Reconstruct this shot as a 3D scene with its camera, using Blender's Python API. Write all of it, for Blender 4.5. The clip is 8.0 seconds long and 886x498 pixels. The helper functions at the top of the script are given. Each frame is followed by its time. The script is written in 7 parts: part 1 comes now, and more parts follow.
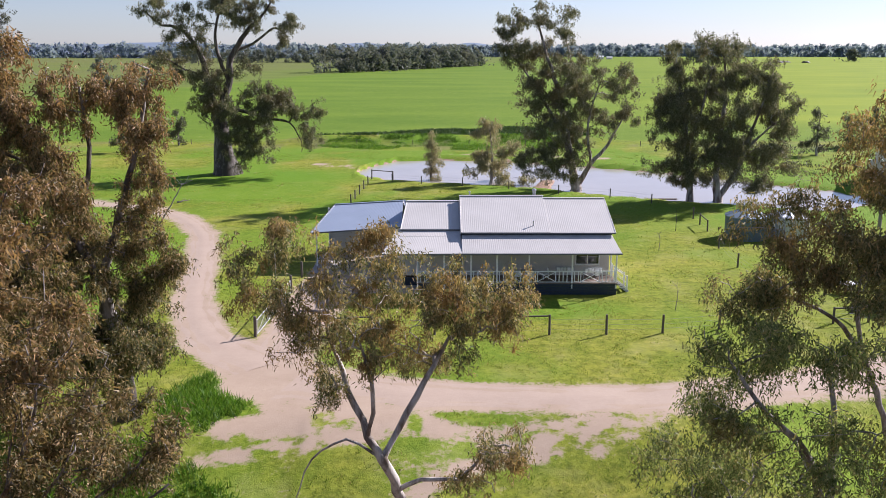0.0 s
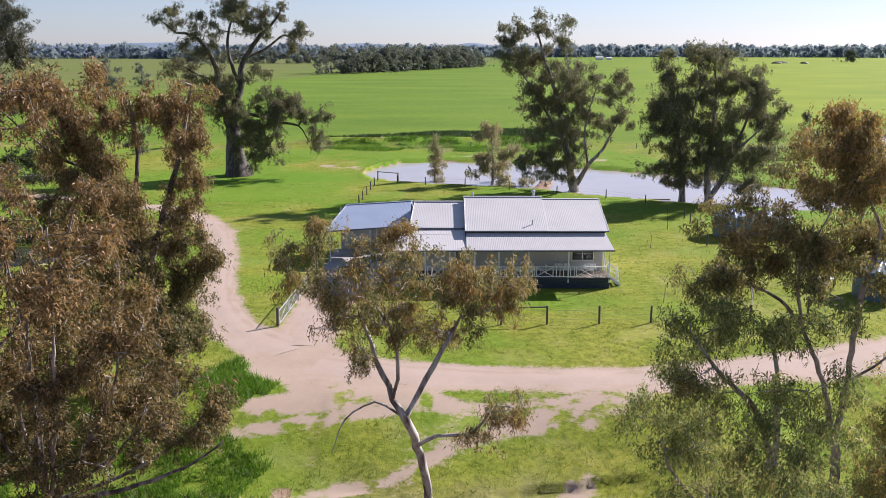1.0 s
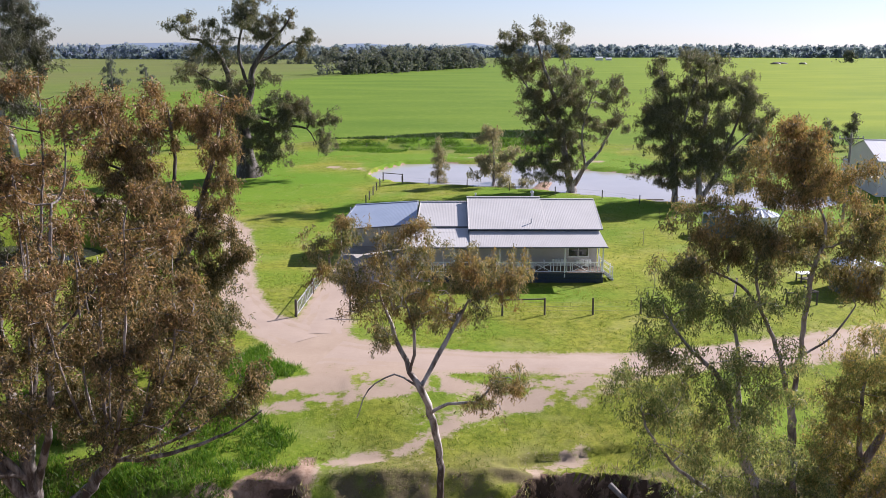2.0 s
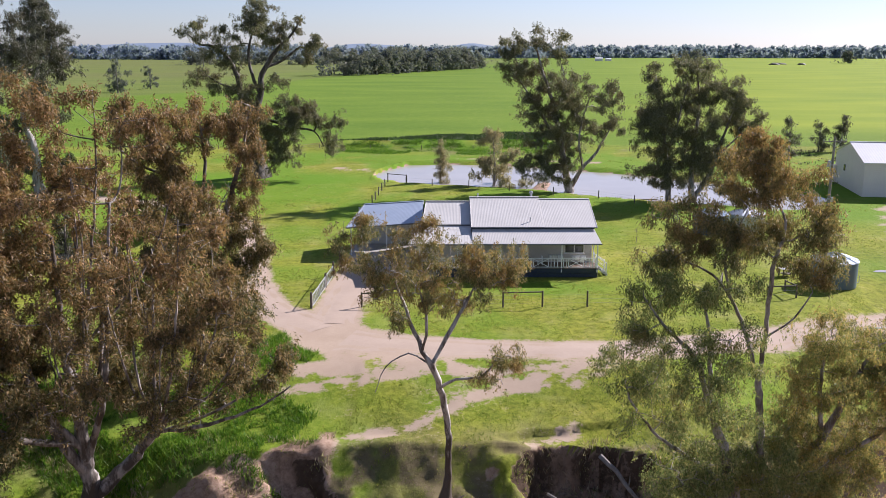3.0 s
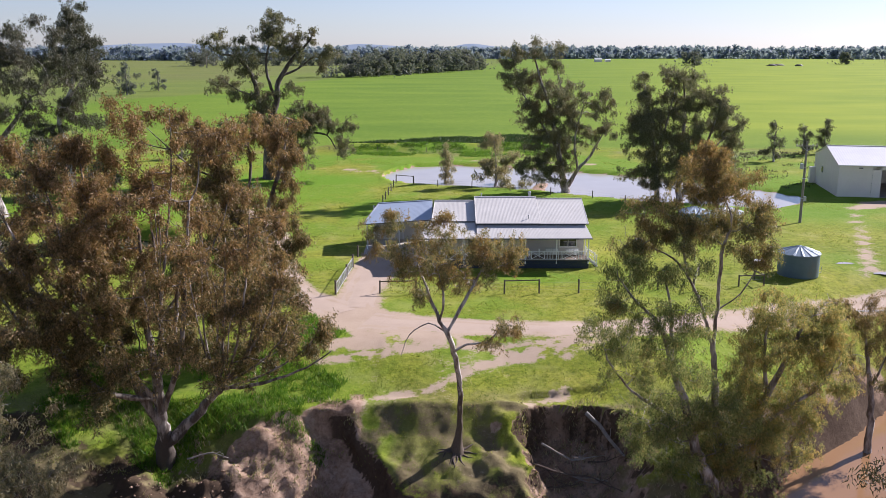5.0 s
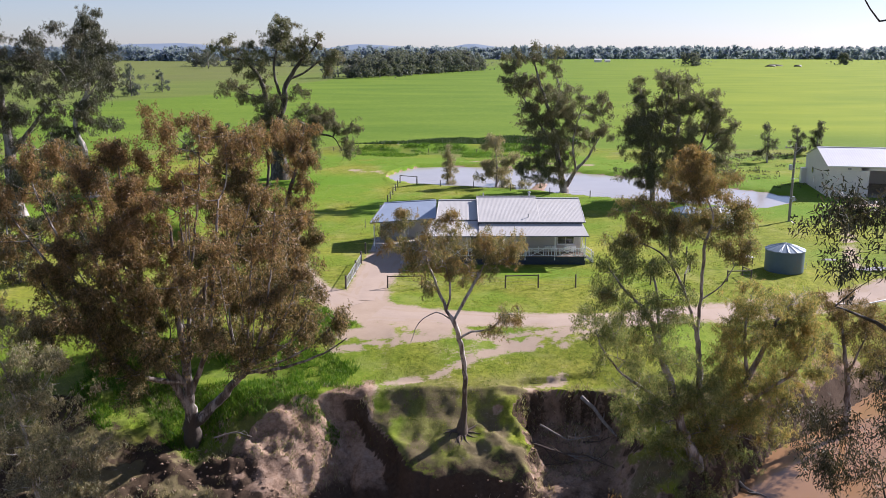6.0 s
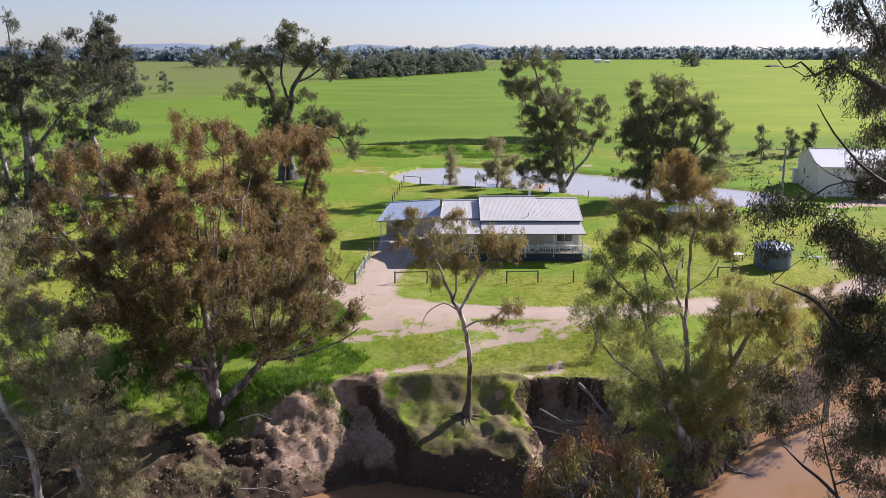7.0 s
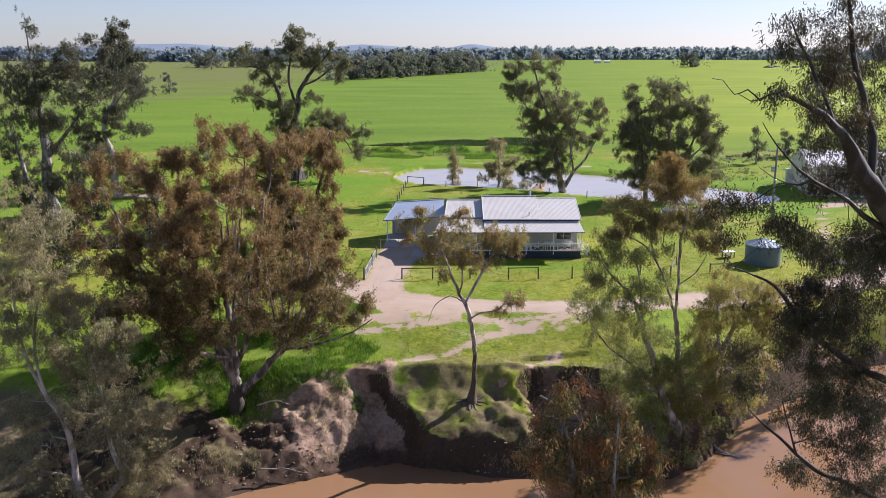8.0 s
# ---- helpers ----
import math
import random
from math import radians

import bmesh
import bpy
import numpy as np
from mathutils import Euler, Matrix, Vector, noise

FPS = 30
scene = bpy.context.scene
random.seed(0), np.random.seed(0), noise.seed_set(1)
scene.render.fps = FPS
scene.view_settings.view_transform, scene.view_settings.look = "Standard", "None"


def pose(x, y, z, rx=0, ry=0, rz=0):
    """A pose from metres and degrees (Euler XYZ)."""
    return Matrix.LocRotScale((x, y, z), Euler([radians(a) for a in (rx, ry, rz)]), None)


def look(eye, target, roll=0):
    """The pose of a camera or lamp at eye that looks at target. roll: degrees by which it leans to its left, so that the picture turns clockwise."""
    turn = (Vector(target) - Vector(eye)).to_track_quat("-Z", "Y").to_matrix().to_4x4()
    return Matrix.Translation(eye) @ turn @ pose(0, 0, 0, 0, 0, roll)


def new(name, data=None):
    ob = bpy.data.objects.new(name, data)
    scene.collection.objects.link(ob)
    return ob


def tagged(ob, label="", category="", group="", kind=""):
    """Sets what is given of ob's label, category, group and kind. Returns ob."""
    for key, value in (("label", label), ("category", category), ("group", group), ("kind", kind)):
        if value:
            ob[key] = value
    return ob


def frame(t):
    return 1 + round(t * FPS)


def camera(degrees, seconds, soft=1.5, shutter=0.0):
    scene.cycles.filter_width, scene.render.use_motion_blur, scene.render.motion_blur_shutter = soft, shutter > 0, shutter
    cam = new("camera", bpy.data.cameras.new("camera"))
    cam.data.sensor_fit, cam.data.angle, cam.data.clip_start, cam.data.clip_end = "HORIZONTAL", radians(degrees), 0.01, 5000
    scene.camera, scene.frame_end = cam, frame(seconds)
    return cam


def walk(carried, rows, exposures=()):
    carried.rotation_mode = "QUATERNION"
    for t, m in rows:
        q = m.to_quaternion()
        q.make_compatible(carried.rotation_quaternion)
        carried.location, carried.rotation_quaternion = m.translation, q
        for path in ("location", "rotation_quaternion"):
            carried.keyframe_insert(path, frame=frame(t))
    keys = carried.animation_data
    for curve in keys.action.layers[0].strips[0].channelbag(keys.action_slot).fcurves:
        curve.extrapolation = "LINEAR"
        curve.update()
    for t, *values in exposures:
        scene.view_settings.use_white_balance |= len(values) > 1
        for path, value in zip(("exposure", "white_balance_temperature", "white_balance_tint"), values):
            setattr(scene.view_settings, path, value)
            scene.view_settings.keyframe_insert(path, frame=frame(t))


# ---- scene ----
# ---- camera: a drone that backs away from the house and climbs over the river ----
cam = camera(54.0, 8.0, soft=0.7)
PITCH = -13.06
PATH = [
    (0.0, 0.181, 2.234, 19.539), (0.5, -0.074, -0.508, 20.050), (1.0, -0.317, -3.231, 20.545),
    (1.5, -0.549, -5.935, 21.027), (2.0, -0.774, -8.617, 21.496), (2.5, -0.992, -11.278, 21.953),
    (3.0, -1.206, -13.915, 22.399), (3.5, -1.418, -16.526, 22.836), (4.0, -1.630, -19.112, 23.263),
    (4.5, -1.844, -21.670, 23.683), (5.0, -2.063, -24.199, 24.095), (5.5, -2.288, -26.697, 24.502),
    (6.0, -2.521, -29.164, 24.903), (6.5, -2.765, -31.598, 25.300), (7.0, -3.021, -33.998, 25.694),
    (7.5, -3.292, -36.362, 26.086), (8.0, -3.579, -38.690, 26.476),
]
walk(cam, [(t, pose(x, y, z, 90 + PITCH, 0, 0)) for t, x, y, z in PATH], exposures=[(0.0, 1.03, 5880, 23.5), (8.0, 1.03, 5880, 23.5)])

# ---- sky and sun: clear morning, sun behind the house to the east ----
SUN_AZ, SUN_EL = radians(34), radians(30.5)
SUN_DIR = Vector((math.cos(SUN_AZ) * math.cos(SUN_EL), math.sin(SUN_AZ) * math.cos(SUN_EL), math.sin(SUN_EL)))
world = bpy.data.worlds.new("sky")
scene.world = world
world.use_nodes = True
wt = world.node_tree
sky = wt.nodes.new("ShaderNodeTexSky")
sky.sky_type = "NISHITA"
sky.sun_disc = False
sky.sun_elevation = SUN_EL
sky.sun_rotation = math.pi / 2 - SUN_AZ
sky.air_density, sky.dust_density, sky.ozone_density = 1.0, 0.2, 2.0
wt.nodes["Background"].inputs["Strength"].default_value = 0.056
soften = wt.nodes.new("ShaderNodeHueSaturation")
soften.inputs["Saturation"].default_value = 0.7
cool = wt.nodes.new("ShaderNodeMix")
cool.data_type, cool.blend_type = "RGBA", "MULTIPLY"
cool.inputs[0].default_value, cool.inputs[7].default_value = 1.0, (0.80, 0.865, 0.98, 1)
wt.links.new(sky.outputs[0], soften.inputs["Color"])
wt.links.new(soften.outputs[0], cool.inputs[6])
wt.links.new(cool.outputs[2], wt.nodes["Background"].inputs["Color"])
sun = new("sun", bpy.data.lights.new("sun", "SUN"))
sun.data.energy, sun.data.angle, sun.data.color = 4.8, radians(0.53), (1.0, 0.93, 0.82)
sun.matrix_world = look(SUN_DIR * 300, (0, 0, 0))

# ---- materials ----
def mat(name, rough=0.6, metal=0.0):
    m = bpy.data.materials.new(name)
    m.use_nodes = True
    p = m.node_tree.nodes["Principled BSDF"]
    p.inputs["Roughness"].default_value, p.inputs["Metallic"].default_value = rough, metal
    return m, m.node_tree, p


def node(t, kind, **kw):
    n = t.nodes.new("ShaderNode" + kind)
    for k, v in kw.items():
        if k in n.inputs:
            n.inputs[k].default_value = v
    return n


def noise_tex(t, scale, detail=4.0, rough=0.6, coord="Object", stretch=None):
    c = t.nodes.new("ShaderNodeTexCoord") if coord == "Object" else t.nodes.new("ShaderNodeNewGeometry")
    src = c.outputs["Object"] if coord == "Object" else c.outputs["Position"]
    n = node(t, "TexNoise", Scale=scale, Detail=detail, Roughness=rough)
    if stretch:
        mp = t.nodes.new("ShaderNodeMapping")
        mp.inputs["Scale"].default_value = stretch
        t.links.new(src, mp.inputs["Vector"])
        src = mp.outputs[0]
    t.links.new(src, n.inputs["Vector"])
    return n.outputs["Fac"]


def ramp(t, fac, stops):
    r = t.nodes.new("ShaderNodeValToRGB")
    while len(r.color_ramp.elements) < len(stops):
        r.color_ramp.elements.new(0.5)
    for e, (pos, col) in zip(r.color_ramp.elements, stops):
        e.position = pos
        e.color = (*col, 1) if len(col) == 3 else col
    t.links.new(fac, r.inputs[0])
    return r.outputs[0]


def mixc(t, fac, a, b, mode="MIX"):
    n = t.nodes.new("ShaderNodeMix")
    n.data_type, n.blend_type = "RGBA", mode
    for socket, v in ((n.inputs[0], fac), (n.inputs[6], a), (n.inputs[7], b)):
        if hasattr(v, "is_linked"):
            t.links.new(v, socket)
        else:
            socket.default_value = v if not isinstance(v, tuple) else (*v, 1)
    return n.outputs[2]


def math_node(t, op, a, b=None, clamp=False):
    n = t.nodes.new("ShaderNodeMath")
    n.operation, n.use_clamp = op, clamp
    for socket, v in zip(n.inputs, (a, b)):
        if v is None:
            continue
        if hasattr(v, "is_linked"):
            t.links.new(v, socket)
        else:
            socket.default_value = v
    return n.outputs[0]


def bump(t, p, height, strength=0.4, dist=0.05):
    b = node(t, "Bump", Strength=strength, Distance=dist)
    t.links.new(height, b.inputs["Height"])
    t.links.new(b.outputs[0], p.inputs["Normal"])


def simple(name, c1, c2, scale=3.0, rough=0.6, metal=0.0, bumps=0.15, stretch=None, spots=None):
    """A surface between two shades, with a coarse and a fine variation and a little relief."""
    m, t, p = mat(name, rough, metal)
    a, b = noise_tex(t, scale, stretch=stretch), noise_tex(t, scale * 9, 3, stretch=stretch)
    f = math_node(t, "ADD", math_node(t, "MULTIPLY", a, 0.65), math_node(t, "MULTIPLY", b, 0.35))
    col = ramp(t, f, [(0.3, c1), (0.7, c2)])
    if spots:
        s = noise_tex(t, scale * 0.4, 6, 0.7)
        col = mixc(t, ramp(t, s, [(0.55, (0, 0, 0)), (0.72, (1, 1, 1))]), col, spots)
    t.links.new(col, p.inputs["Base Color"])
    if bumps:
        bump(t, p, b, bumps, 0.02)
    return m


def leaf_mat(name, stops, clump=0.5, glow=0.3, tint=(0.16, 0.075, 0.03), tint_at=0.62, young=None):
    """Drooping gum leaves: each leaf a shade of its own, with flushes of another colour clump by clump."""
    m, t, p = mat(name, 0.5)
    g = t.nodes.new("ShaderNodeNewGeometry")
    col = ramp(t, g.outputs["Random Per Island"], stops)
    n = noise_tex(t, clump, 3, 0.6, "Position")
    col = mixc(t, ramp(t, n, [(tint_at - 0.1, (0, 0, 0)), (tint_at + 0.08, (0.85, 0.85, 0.85))]), col, mixc(t, 0.45, col, tint))
    if young:
        # new growth, from one height above the foot to another
        low, high, shade = young
        tc = t.nodes.new("ShaderNodeTexCoord")
        sp = t.nodes.new("ShaderNodeSeparateXYZ")
        t.links.new(tc.outputs["Object"], sp.inputs[0])
        up = math_node(t, "MULTIPLY", math_node(t, "SUBTRACT", sp.outputs[2], low), 1 / (high - low), True)
        pick = math_node(t, "MULTIPLY", up, math_node(t, "ADD", g.outputs["Random Per Island"], math_node(t, "MULTIPLY", n, 0.7)), True)
        col = mixc(t, pick, col, mixc(t, 0.42, col, shade))
    t.links.new(col, p.inputs["Base Color"])
    p.inputs["Specular IOR Level"].default_value = 0.3
    tr = t.nodes.new("ShaderNodeBsdfTranslucent")
    t.links.new(mixc(t, 1.0, col, (1.0, 1.0, 0.62), "MULTIPLY"), tr.inputs["Color"])
    mx = node(t, "MixShader", Fac=glow)
    t.links.new(p.outputs[0], mx.inputs[1])
    t.links.new(tr.outputs[0], mx.inputs[2])
    t.links.new(mx.outputs[0], t.nodes["Material Output"].inputs[0])
    return m


def bark_mat(name, pale, dark, amount=0.5, dark_below=0.0):
    """Gum bark: pale smooth limbs with peeling dark strips; the last argument is the height the bark is darker below.
    """
    m, t, p = mat(name, 0.75)
    n = noise_tex(t, 0.9, 5, 0.65, "Position", (2.2, 2.2, 0.5))
    f = noise_tex(t, 7.0, 4, 0.6, "Position", (3, 3, 0.6))
    col = ramp(t, n, [(amount - 0.1, dark), (amount + 0.08, pale)])
    col = mixc(t, math_node(t, "MULTIPLY", f, 0.45), col, tuple(c * 0.55 for c in dark))
    if dark_below:
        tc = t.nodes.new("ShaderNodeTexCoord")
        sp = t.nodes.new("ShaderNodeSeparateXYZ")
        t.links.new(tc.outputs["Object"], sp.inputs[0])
        up = math_node(t, "ADD", math_node(t, "MULTIPLY", sp.outputs[2], 1 / dark_below), math_node(t, "MULTIPLY", math_node(t, "SUBTRACT", n, 0.5), 1.6))
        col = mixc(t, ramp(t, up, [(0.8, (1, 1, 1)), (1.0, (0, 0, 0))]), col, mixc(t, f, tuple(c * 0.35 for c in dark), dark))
    t.links.new(col, p.inputs["Base Color"])
    bump(t, p, f, 0.5, 0.05)
    return m


def ground_mat():
    """Grass, crop, bare earth and clay, laid out by the sheet's own attribute."""
    m, t, p = mat("ground", 0.9)
    p.inputs["Specular IOR Level"].default_value = 0.06
    at = t.nodes.new("ShaderNodeAttribute")
    at.attribute_name = "cover"
    sep = t.nodes.new("ShaderNodeSeparateColor")
    t.links.new(at.outputs["Color"], sep.inputs[0])
    at2 = t.nodes.new("ShaderNodeAttribute")
    at2.attribute_name = "growth"
    sep2 = t.nodes.new("ShaderNodeSeparateColor")
    t.links.new(at2.outputs["Color"], sep2.inputs[0])
    big = noise_tex(t, 0.06, 4, 0.6, "Position")
    mid = noise_tex(t, 0.45, 5, 0.65, "Position")
    fine = noise_tex(t, 3.2, 5, 0.7, "Position")
    tiny = noise_tex(t, 14.0, 3, 0.7, "Position")
    g1 = ramp(t, mid, [(0.3, (0.150, 0.185, 0.023)), (0.5, (0.250, 0.262, 0.038)), (0.72, (0.358, 0.318, 0.082))])
    g2 = ramp(t, fine, [(0.28, (0.108, 0.142, 0.018)), (0.55, (0.262, 0.274, 0.042)), (0.8, (0.404, 0.350, 0.118))])
    grass = mixc(t, 0.5, g1, g2)
    grass = mixc(t, math_node(t, "MULTIPLY", tiny, 0.22), grass, (0.110, 0.150, 0.019))
    tuft = ramp(t, noise_tex(t, 1.5, 5, 0.75, "Position"), [(0.34, (0.62, 0.66, 0.60)), (0.54, (1.07, 1.07, 0.92)), (0.70, (1.26, 1.22, 0.97))])
    grass = mixc(t, 1.0, grass, tuft, "MULTIPLY")
    patch = ramp(t, big, [(0.42, (0, 0, 0)), (0.62, (0.75, 0.75, 0.75))])
    grass = mixc(t, patch, grass, mixc(t, 1.0, grass, (0.62, 0.80, 0.60), "MULTIPLY"))
    worn = ramp(t, noise_tex(t, 0.22, 4, 0.6, "Position"), [(0.52, (0, 0, 0)), (0.70, (0.55, 0.55, 0.55))])
    grass = mixc(t, worn, grass, (0.330, 0.320, 0.105))
    lush = mixc(t, fine, (0.077, 0.171, 0.011), (0.155, 0.290, 0.021))
    grass = mixc(t, sep2.outputs[0], grass, lush)
    rows = noise_tex(t, 0.016, 4, 0.55, "Position", (1.0, 2.2, 1.0))
    # the crop's blue is lifted a little, as distance haze in the colour
    crop = ramp(t, math_node(t, "ADD", math_node(t, "MULTIPLY", rows, 0.6), math_node(t, "MULTIPLY", mid, 0.4)),
                [(0.35, (0.096, 0.170, 0.018)), (0.65, (0.156, 0.232, 0.026))])
    yellow = ramp(t, rows, [(0.3, (0.182, 0.250, 0.020)), (0.7, (0.262, 0.314, 0.026))])
    crop = mixc(t, sep2.outputs[1], crop, yellow)
    col = mixc(t, sep.outputs[1], grass, crop)
    dry = mixc(t, fine, (0.105, 0.078, 0.045), (0.215, 0.170, 0.105))
    col = mixc(t, sep2.outputs[2], col, dry)
    dirt = mixc(t, mid, (0.335, 0.255, 0.185), (0.490, 0.395, 0.300))
    dirt = mixc(t, math_node(t, "MULTIPLY", fine, 0.5), dirt, (0.300, 0.222, 0.160))
    edge = math_node(t, "ADD", sep.outputs[0], math_node(t, "MULTIPLY", math_node(t, "SUBTRACT", fine, 0.5), 1.7))
    edge = math_node(t, "ADD", edge, math_node(t, "MULTIPLY", math_node(t, "SUBTRACT", mid, 0.5), 1.5))
    col = mixc(t, ramp(t, edge, [(0.30, (0, 0, 0)), (0.72, (1, 1, 1))]), col, dirt)
    clay = ramp(t, math_node(t, "ADD", math_node(t, "MULTIPLY", mid, 0.5), math_node(t, "MULTIPLY", fine, 0.5)),
                [(0.32, (0.120, 0.075, 0.050)), (0.50, (0.320, 0.220, 0.155)), (0.68, (0.480, 0.365, 0.280))])
    cedge = math_node(t, "ADD", sep.outputs[2], math_node(t, "MULTIPLY", math_node(t, "SUBTRACT", mid, 0.5), 1.0))
    col = mixc(t, ramp(t, cedge, [(0.40, (0, 0, 0)), (0.60, (1, 1, 1))]), col, clay)
    # broken bank faces and waterline: shade is put into dark root-bound, moist earth
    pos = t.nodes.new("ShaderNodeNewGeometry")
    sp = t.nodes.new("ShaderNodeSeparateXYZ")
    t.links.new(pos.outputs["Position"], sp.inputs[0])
    foot_height = math_node(t, "ADD", sp.outputs[2], math_node(t, "MULTIPLY", math_node(t, "SUBTRACT", mid, 0.5), 3.0))
    foot_shade = ramp(t, math_node(t, "MULTIPLY", math_node(t, "ADD", foot_height, 9.0), 0.25), [(0.42, (0.9, 0.9, 0.9)), (0.62, (0, 0, 0))])
    soil_shade = ramp(t, math_node(t, "ADD", at.outputs["Alpha"], math_node(t, "MULTIPLY", math_node(t, "SUBTRACT", fine, 0.5), 1.2)), [(0.35, (0, 0, 0)), (0.65, (0.95, 0.95, 0.95))])
    both = mixc(t, 1.0, foot_shade, soil_shade, "LIGHTEN")
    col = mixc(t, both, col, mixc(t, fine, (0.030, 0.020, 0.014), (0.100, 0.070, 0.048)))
    t.links.new(col, p.inputs["Base Color"])
    bump(t, p, math_node(t, "ADD", math_node(t, "MULTIPLY", fine, 0.7), math_node(t, "MULTIPLY", tiny, 0.5)), 0.8, 0.16)
    # trodden earth lies smoother than turf
    flat = math_node(t, "SUBTRACT", 0.55, math_node(t, "MULTIPLY", math_node(t, "MULTIPLY", edge, 1.6, True), 0.43))
    t.links.new(flat, t.nodes["Bump"].inputs["Strength"])
    return m


def water_mat(name, col, rough, scale, strength, shallow=None):
    m, t, p = mat(name, rough)
    n = noise_tex(t, scale, 4, 0.55, "Position", (1.0, 1.8, 1.0))
    c = mixc(t, noise_tex(t, 0.12, 3, 0.5, "Position"), col, shallow or tuple(v * 1.35 for v in col))
    t.links.new(c, p.inputs["Base Color"])
    p.inputs["IOR"].default_value = 1.33
    bump(t, p, n, strength, 0.03)
    return m


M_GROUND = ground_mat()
M_TRACK, _t, _p = mat("track_dirt", 0.95)
_a, _b = noise_tex(_t, 0.45, 5, 0.65, "Position"), noise_tex(_t, 3.2, 5, 0.7, "Position")
_c = mixc(_t, math_node(_t, "MULTIPLY", _b, 0.5), mixc(_t, _a, (0.335, 0.255, 0.185), (0.490, 0.395, 0.300)), (0.300, 0.222, 0.160))
_t.links.new(mixc(_t, math_node(_t, "MULTIPLY", noise_tex(_t, 0.15, 3, 0.5, "Position"), 0.5), _c, (0.370, 0.280, 0.225)), _p.inputs["Base Color"])
bump(_t, _p, _b, 0.3, 0.05)
M_POND = water_mat("pond_water", (0.330, 0.300, 0.270), 0.14, 1.2, 0.12)
M_BILLABONG = water_mat("billabong_water", (0.030, 0.032, 0.026), 0.05, 1.2, 0.06)
M_RIVER = water_mat("river_water", (0.215, 0.124, 0.064), 0.10, 0.9, 0.10)
M_ROOF = simple("roof_metal_pale", (0.52, 0.505, 0.465), (0.61, 0.59, 0.55), 0.5, 0.55, 0.0, bumps=0.03, spots=(0.50, 0.48, 0.44))
M_ROOF_BLUE = simple("roof_metal_blue", (0.30, 0.36, 0.44), (0.37, 0.43, 0.52), 0.5, 0.38, 0.15, bumps=0.03)
M_WHITE = simple("white_paint", (0.80, 0.80, 0.78), (0.88, 0.88, 0.86), 1.5, 0.5, bumps=0.05)
M_WALL = simple("pale_weatherboard", (0.52, 0.49, 0.45), (0.60, 0.57, 0.53), 1.0, 0.7, bumps=0.05)
M_NAVY = simple("navy_paint", (0.018, 0.030, 0.050), (0.030, 0.045, 0.070), 1.5, 0.55, bumps=0.1)
M_TRIM = simple("grey_trim", (0.10, 0.11, 0.12), (0.15, 0.16, 0.17), 2.0, 0.5, 0.2, bumps=0.05)
M_WOOD = simple("grey_timber", (0.075, 0.060, 0.048), (0.165, 0.140, 0.115), 2.0, 0.9, bumps=0.5, stretch=(6, 6, 0.7))
M_DECK = simple("deck_boards", (0.14, 0.10, 0.075), (0.22, 0.165, 0.12), 2.0, 0.7, bumps=0.2)
M_CONC = simple("concrete", (0.33, 0.30, 0.27), (0.45, 0.42, 0.38), 0.8, 0.9, bumps=0.2, spots=(0.26, 0.23, 0.20))
M_SHED = simple("shed_cladding", (0.72, 0.67, 0.60), (0.79, 0.74, 0.67), 0.4, 0.5, 0.05, bumps=0.04)
M_SHED_ROOF = simple("shed_roof", (0.66, 0.655, 0.64), (0.76, 0.755, 0.74), 0.3, 0.4, 0.1, bumps=0.03)
M_TANK = simple("tank_steel_green", (0.070, 0.120, 0.140), (0.105, 0.160, 0.180), 0.8, 0.5, 0.0, bumps=0.05, spots=(0.12, 0.13, 0.12))
M_GALV = simple("galvanised_steel", (0.34, 0.37, 0.40), (0.50, 0.53, 0.56), 1.2, 0.38, 0.55, bumps=0.05)
M_GATE = simple("gate_steel", (0.42, 0.43, 0.43), (0.58, 0.59, 0.58), 2.0, 0.5, 0.3, bumps=0.05)
M_DARK = simple("dark_interior", (0.020, 0.018, 0.016), (0.045, 0.040, 0.036), 1.0, 0.9)
M_STEEL = simple("thin_wire", (0.22, 0.22, 0.22), (0.30, 0.30, 0.30), 3.0, 0.5, 0.6, bumps=0)
M_CLOTH = simple("white_fabric", (0.66, 0.66, 0.66), (0.78, 0.78, 0.77), 4.0, 0.9, bumps=0.3)
M_PORCELAIN = simple("insulator", (0.30, 0.30, 0.31), (0.55, 0.55, 0.55), 4.0, 0.3, bumps=0)
M_ROOTS = simple("exposed_roots", (0.050, 0.036, 0.028), (0.130, 0.100, 0.080), 1.5, 0.95, bumps=0.6, stretch=(1, 1, 3))
M_LOG = simple("bleached_log", (0.13, 0.115, 0.10), (0.34, 0.31, 0.28), 1.5, 0.9, bumps=0.5, stretch=(3, 3, 1))
M_GLASS, _t, _p = mat("window_glass", 0.03)
_p.inputs["Base Color"].default_value = (0.02, 0.025, 0.03, 1)
_p.inputs["Specular IOR Level"].default_value = 0.8
B_GUM = bark_mat("bark_pale_gum", (0.64, 0.60, 0.55), (0.20, 0.150, 0.115), 0.46)
B_GREY = bark_mat("bark_grey", (0.48, 0.45, 0.42), (0.125, 0.095, 0.075), 0.52)
B_DARK_FOOT = bark_mat("bark_pale_gum_dark_foot", (0.56, 0.52, 0.47), (0.140, 0.105, 0.080), 0.48, 6.4)
B_RIVER = bark_mat("bark_river_gum_dark_foot", (0.42, 0.385, 0.35), (0.085, 0.066, 0.052), 0.55, 2.6)
# bark of the near gum, darkened because it is seen against the sun
B_SHADED = bark_mat("bark_shaded", (0.095, 0.083, 0.072), (0.030, 0.024, 0.020), 0.56)
B_DARK = bark_mat("bark_dark", (0.24, 0.215, 0.195), (0.065, 0.050, 0.040), 0.58)
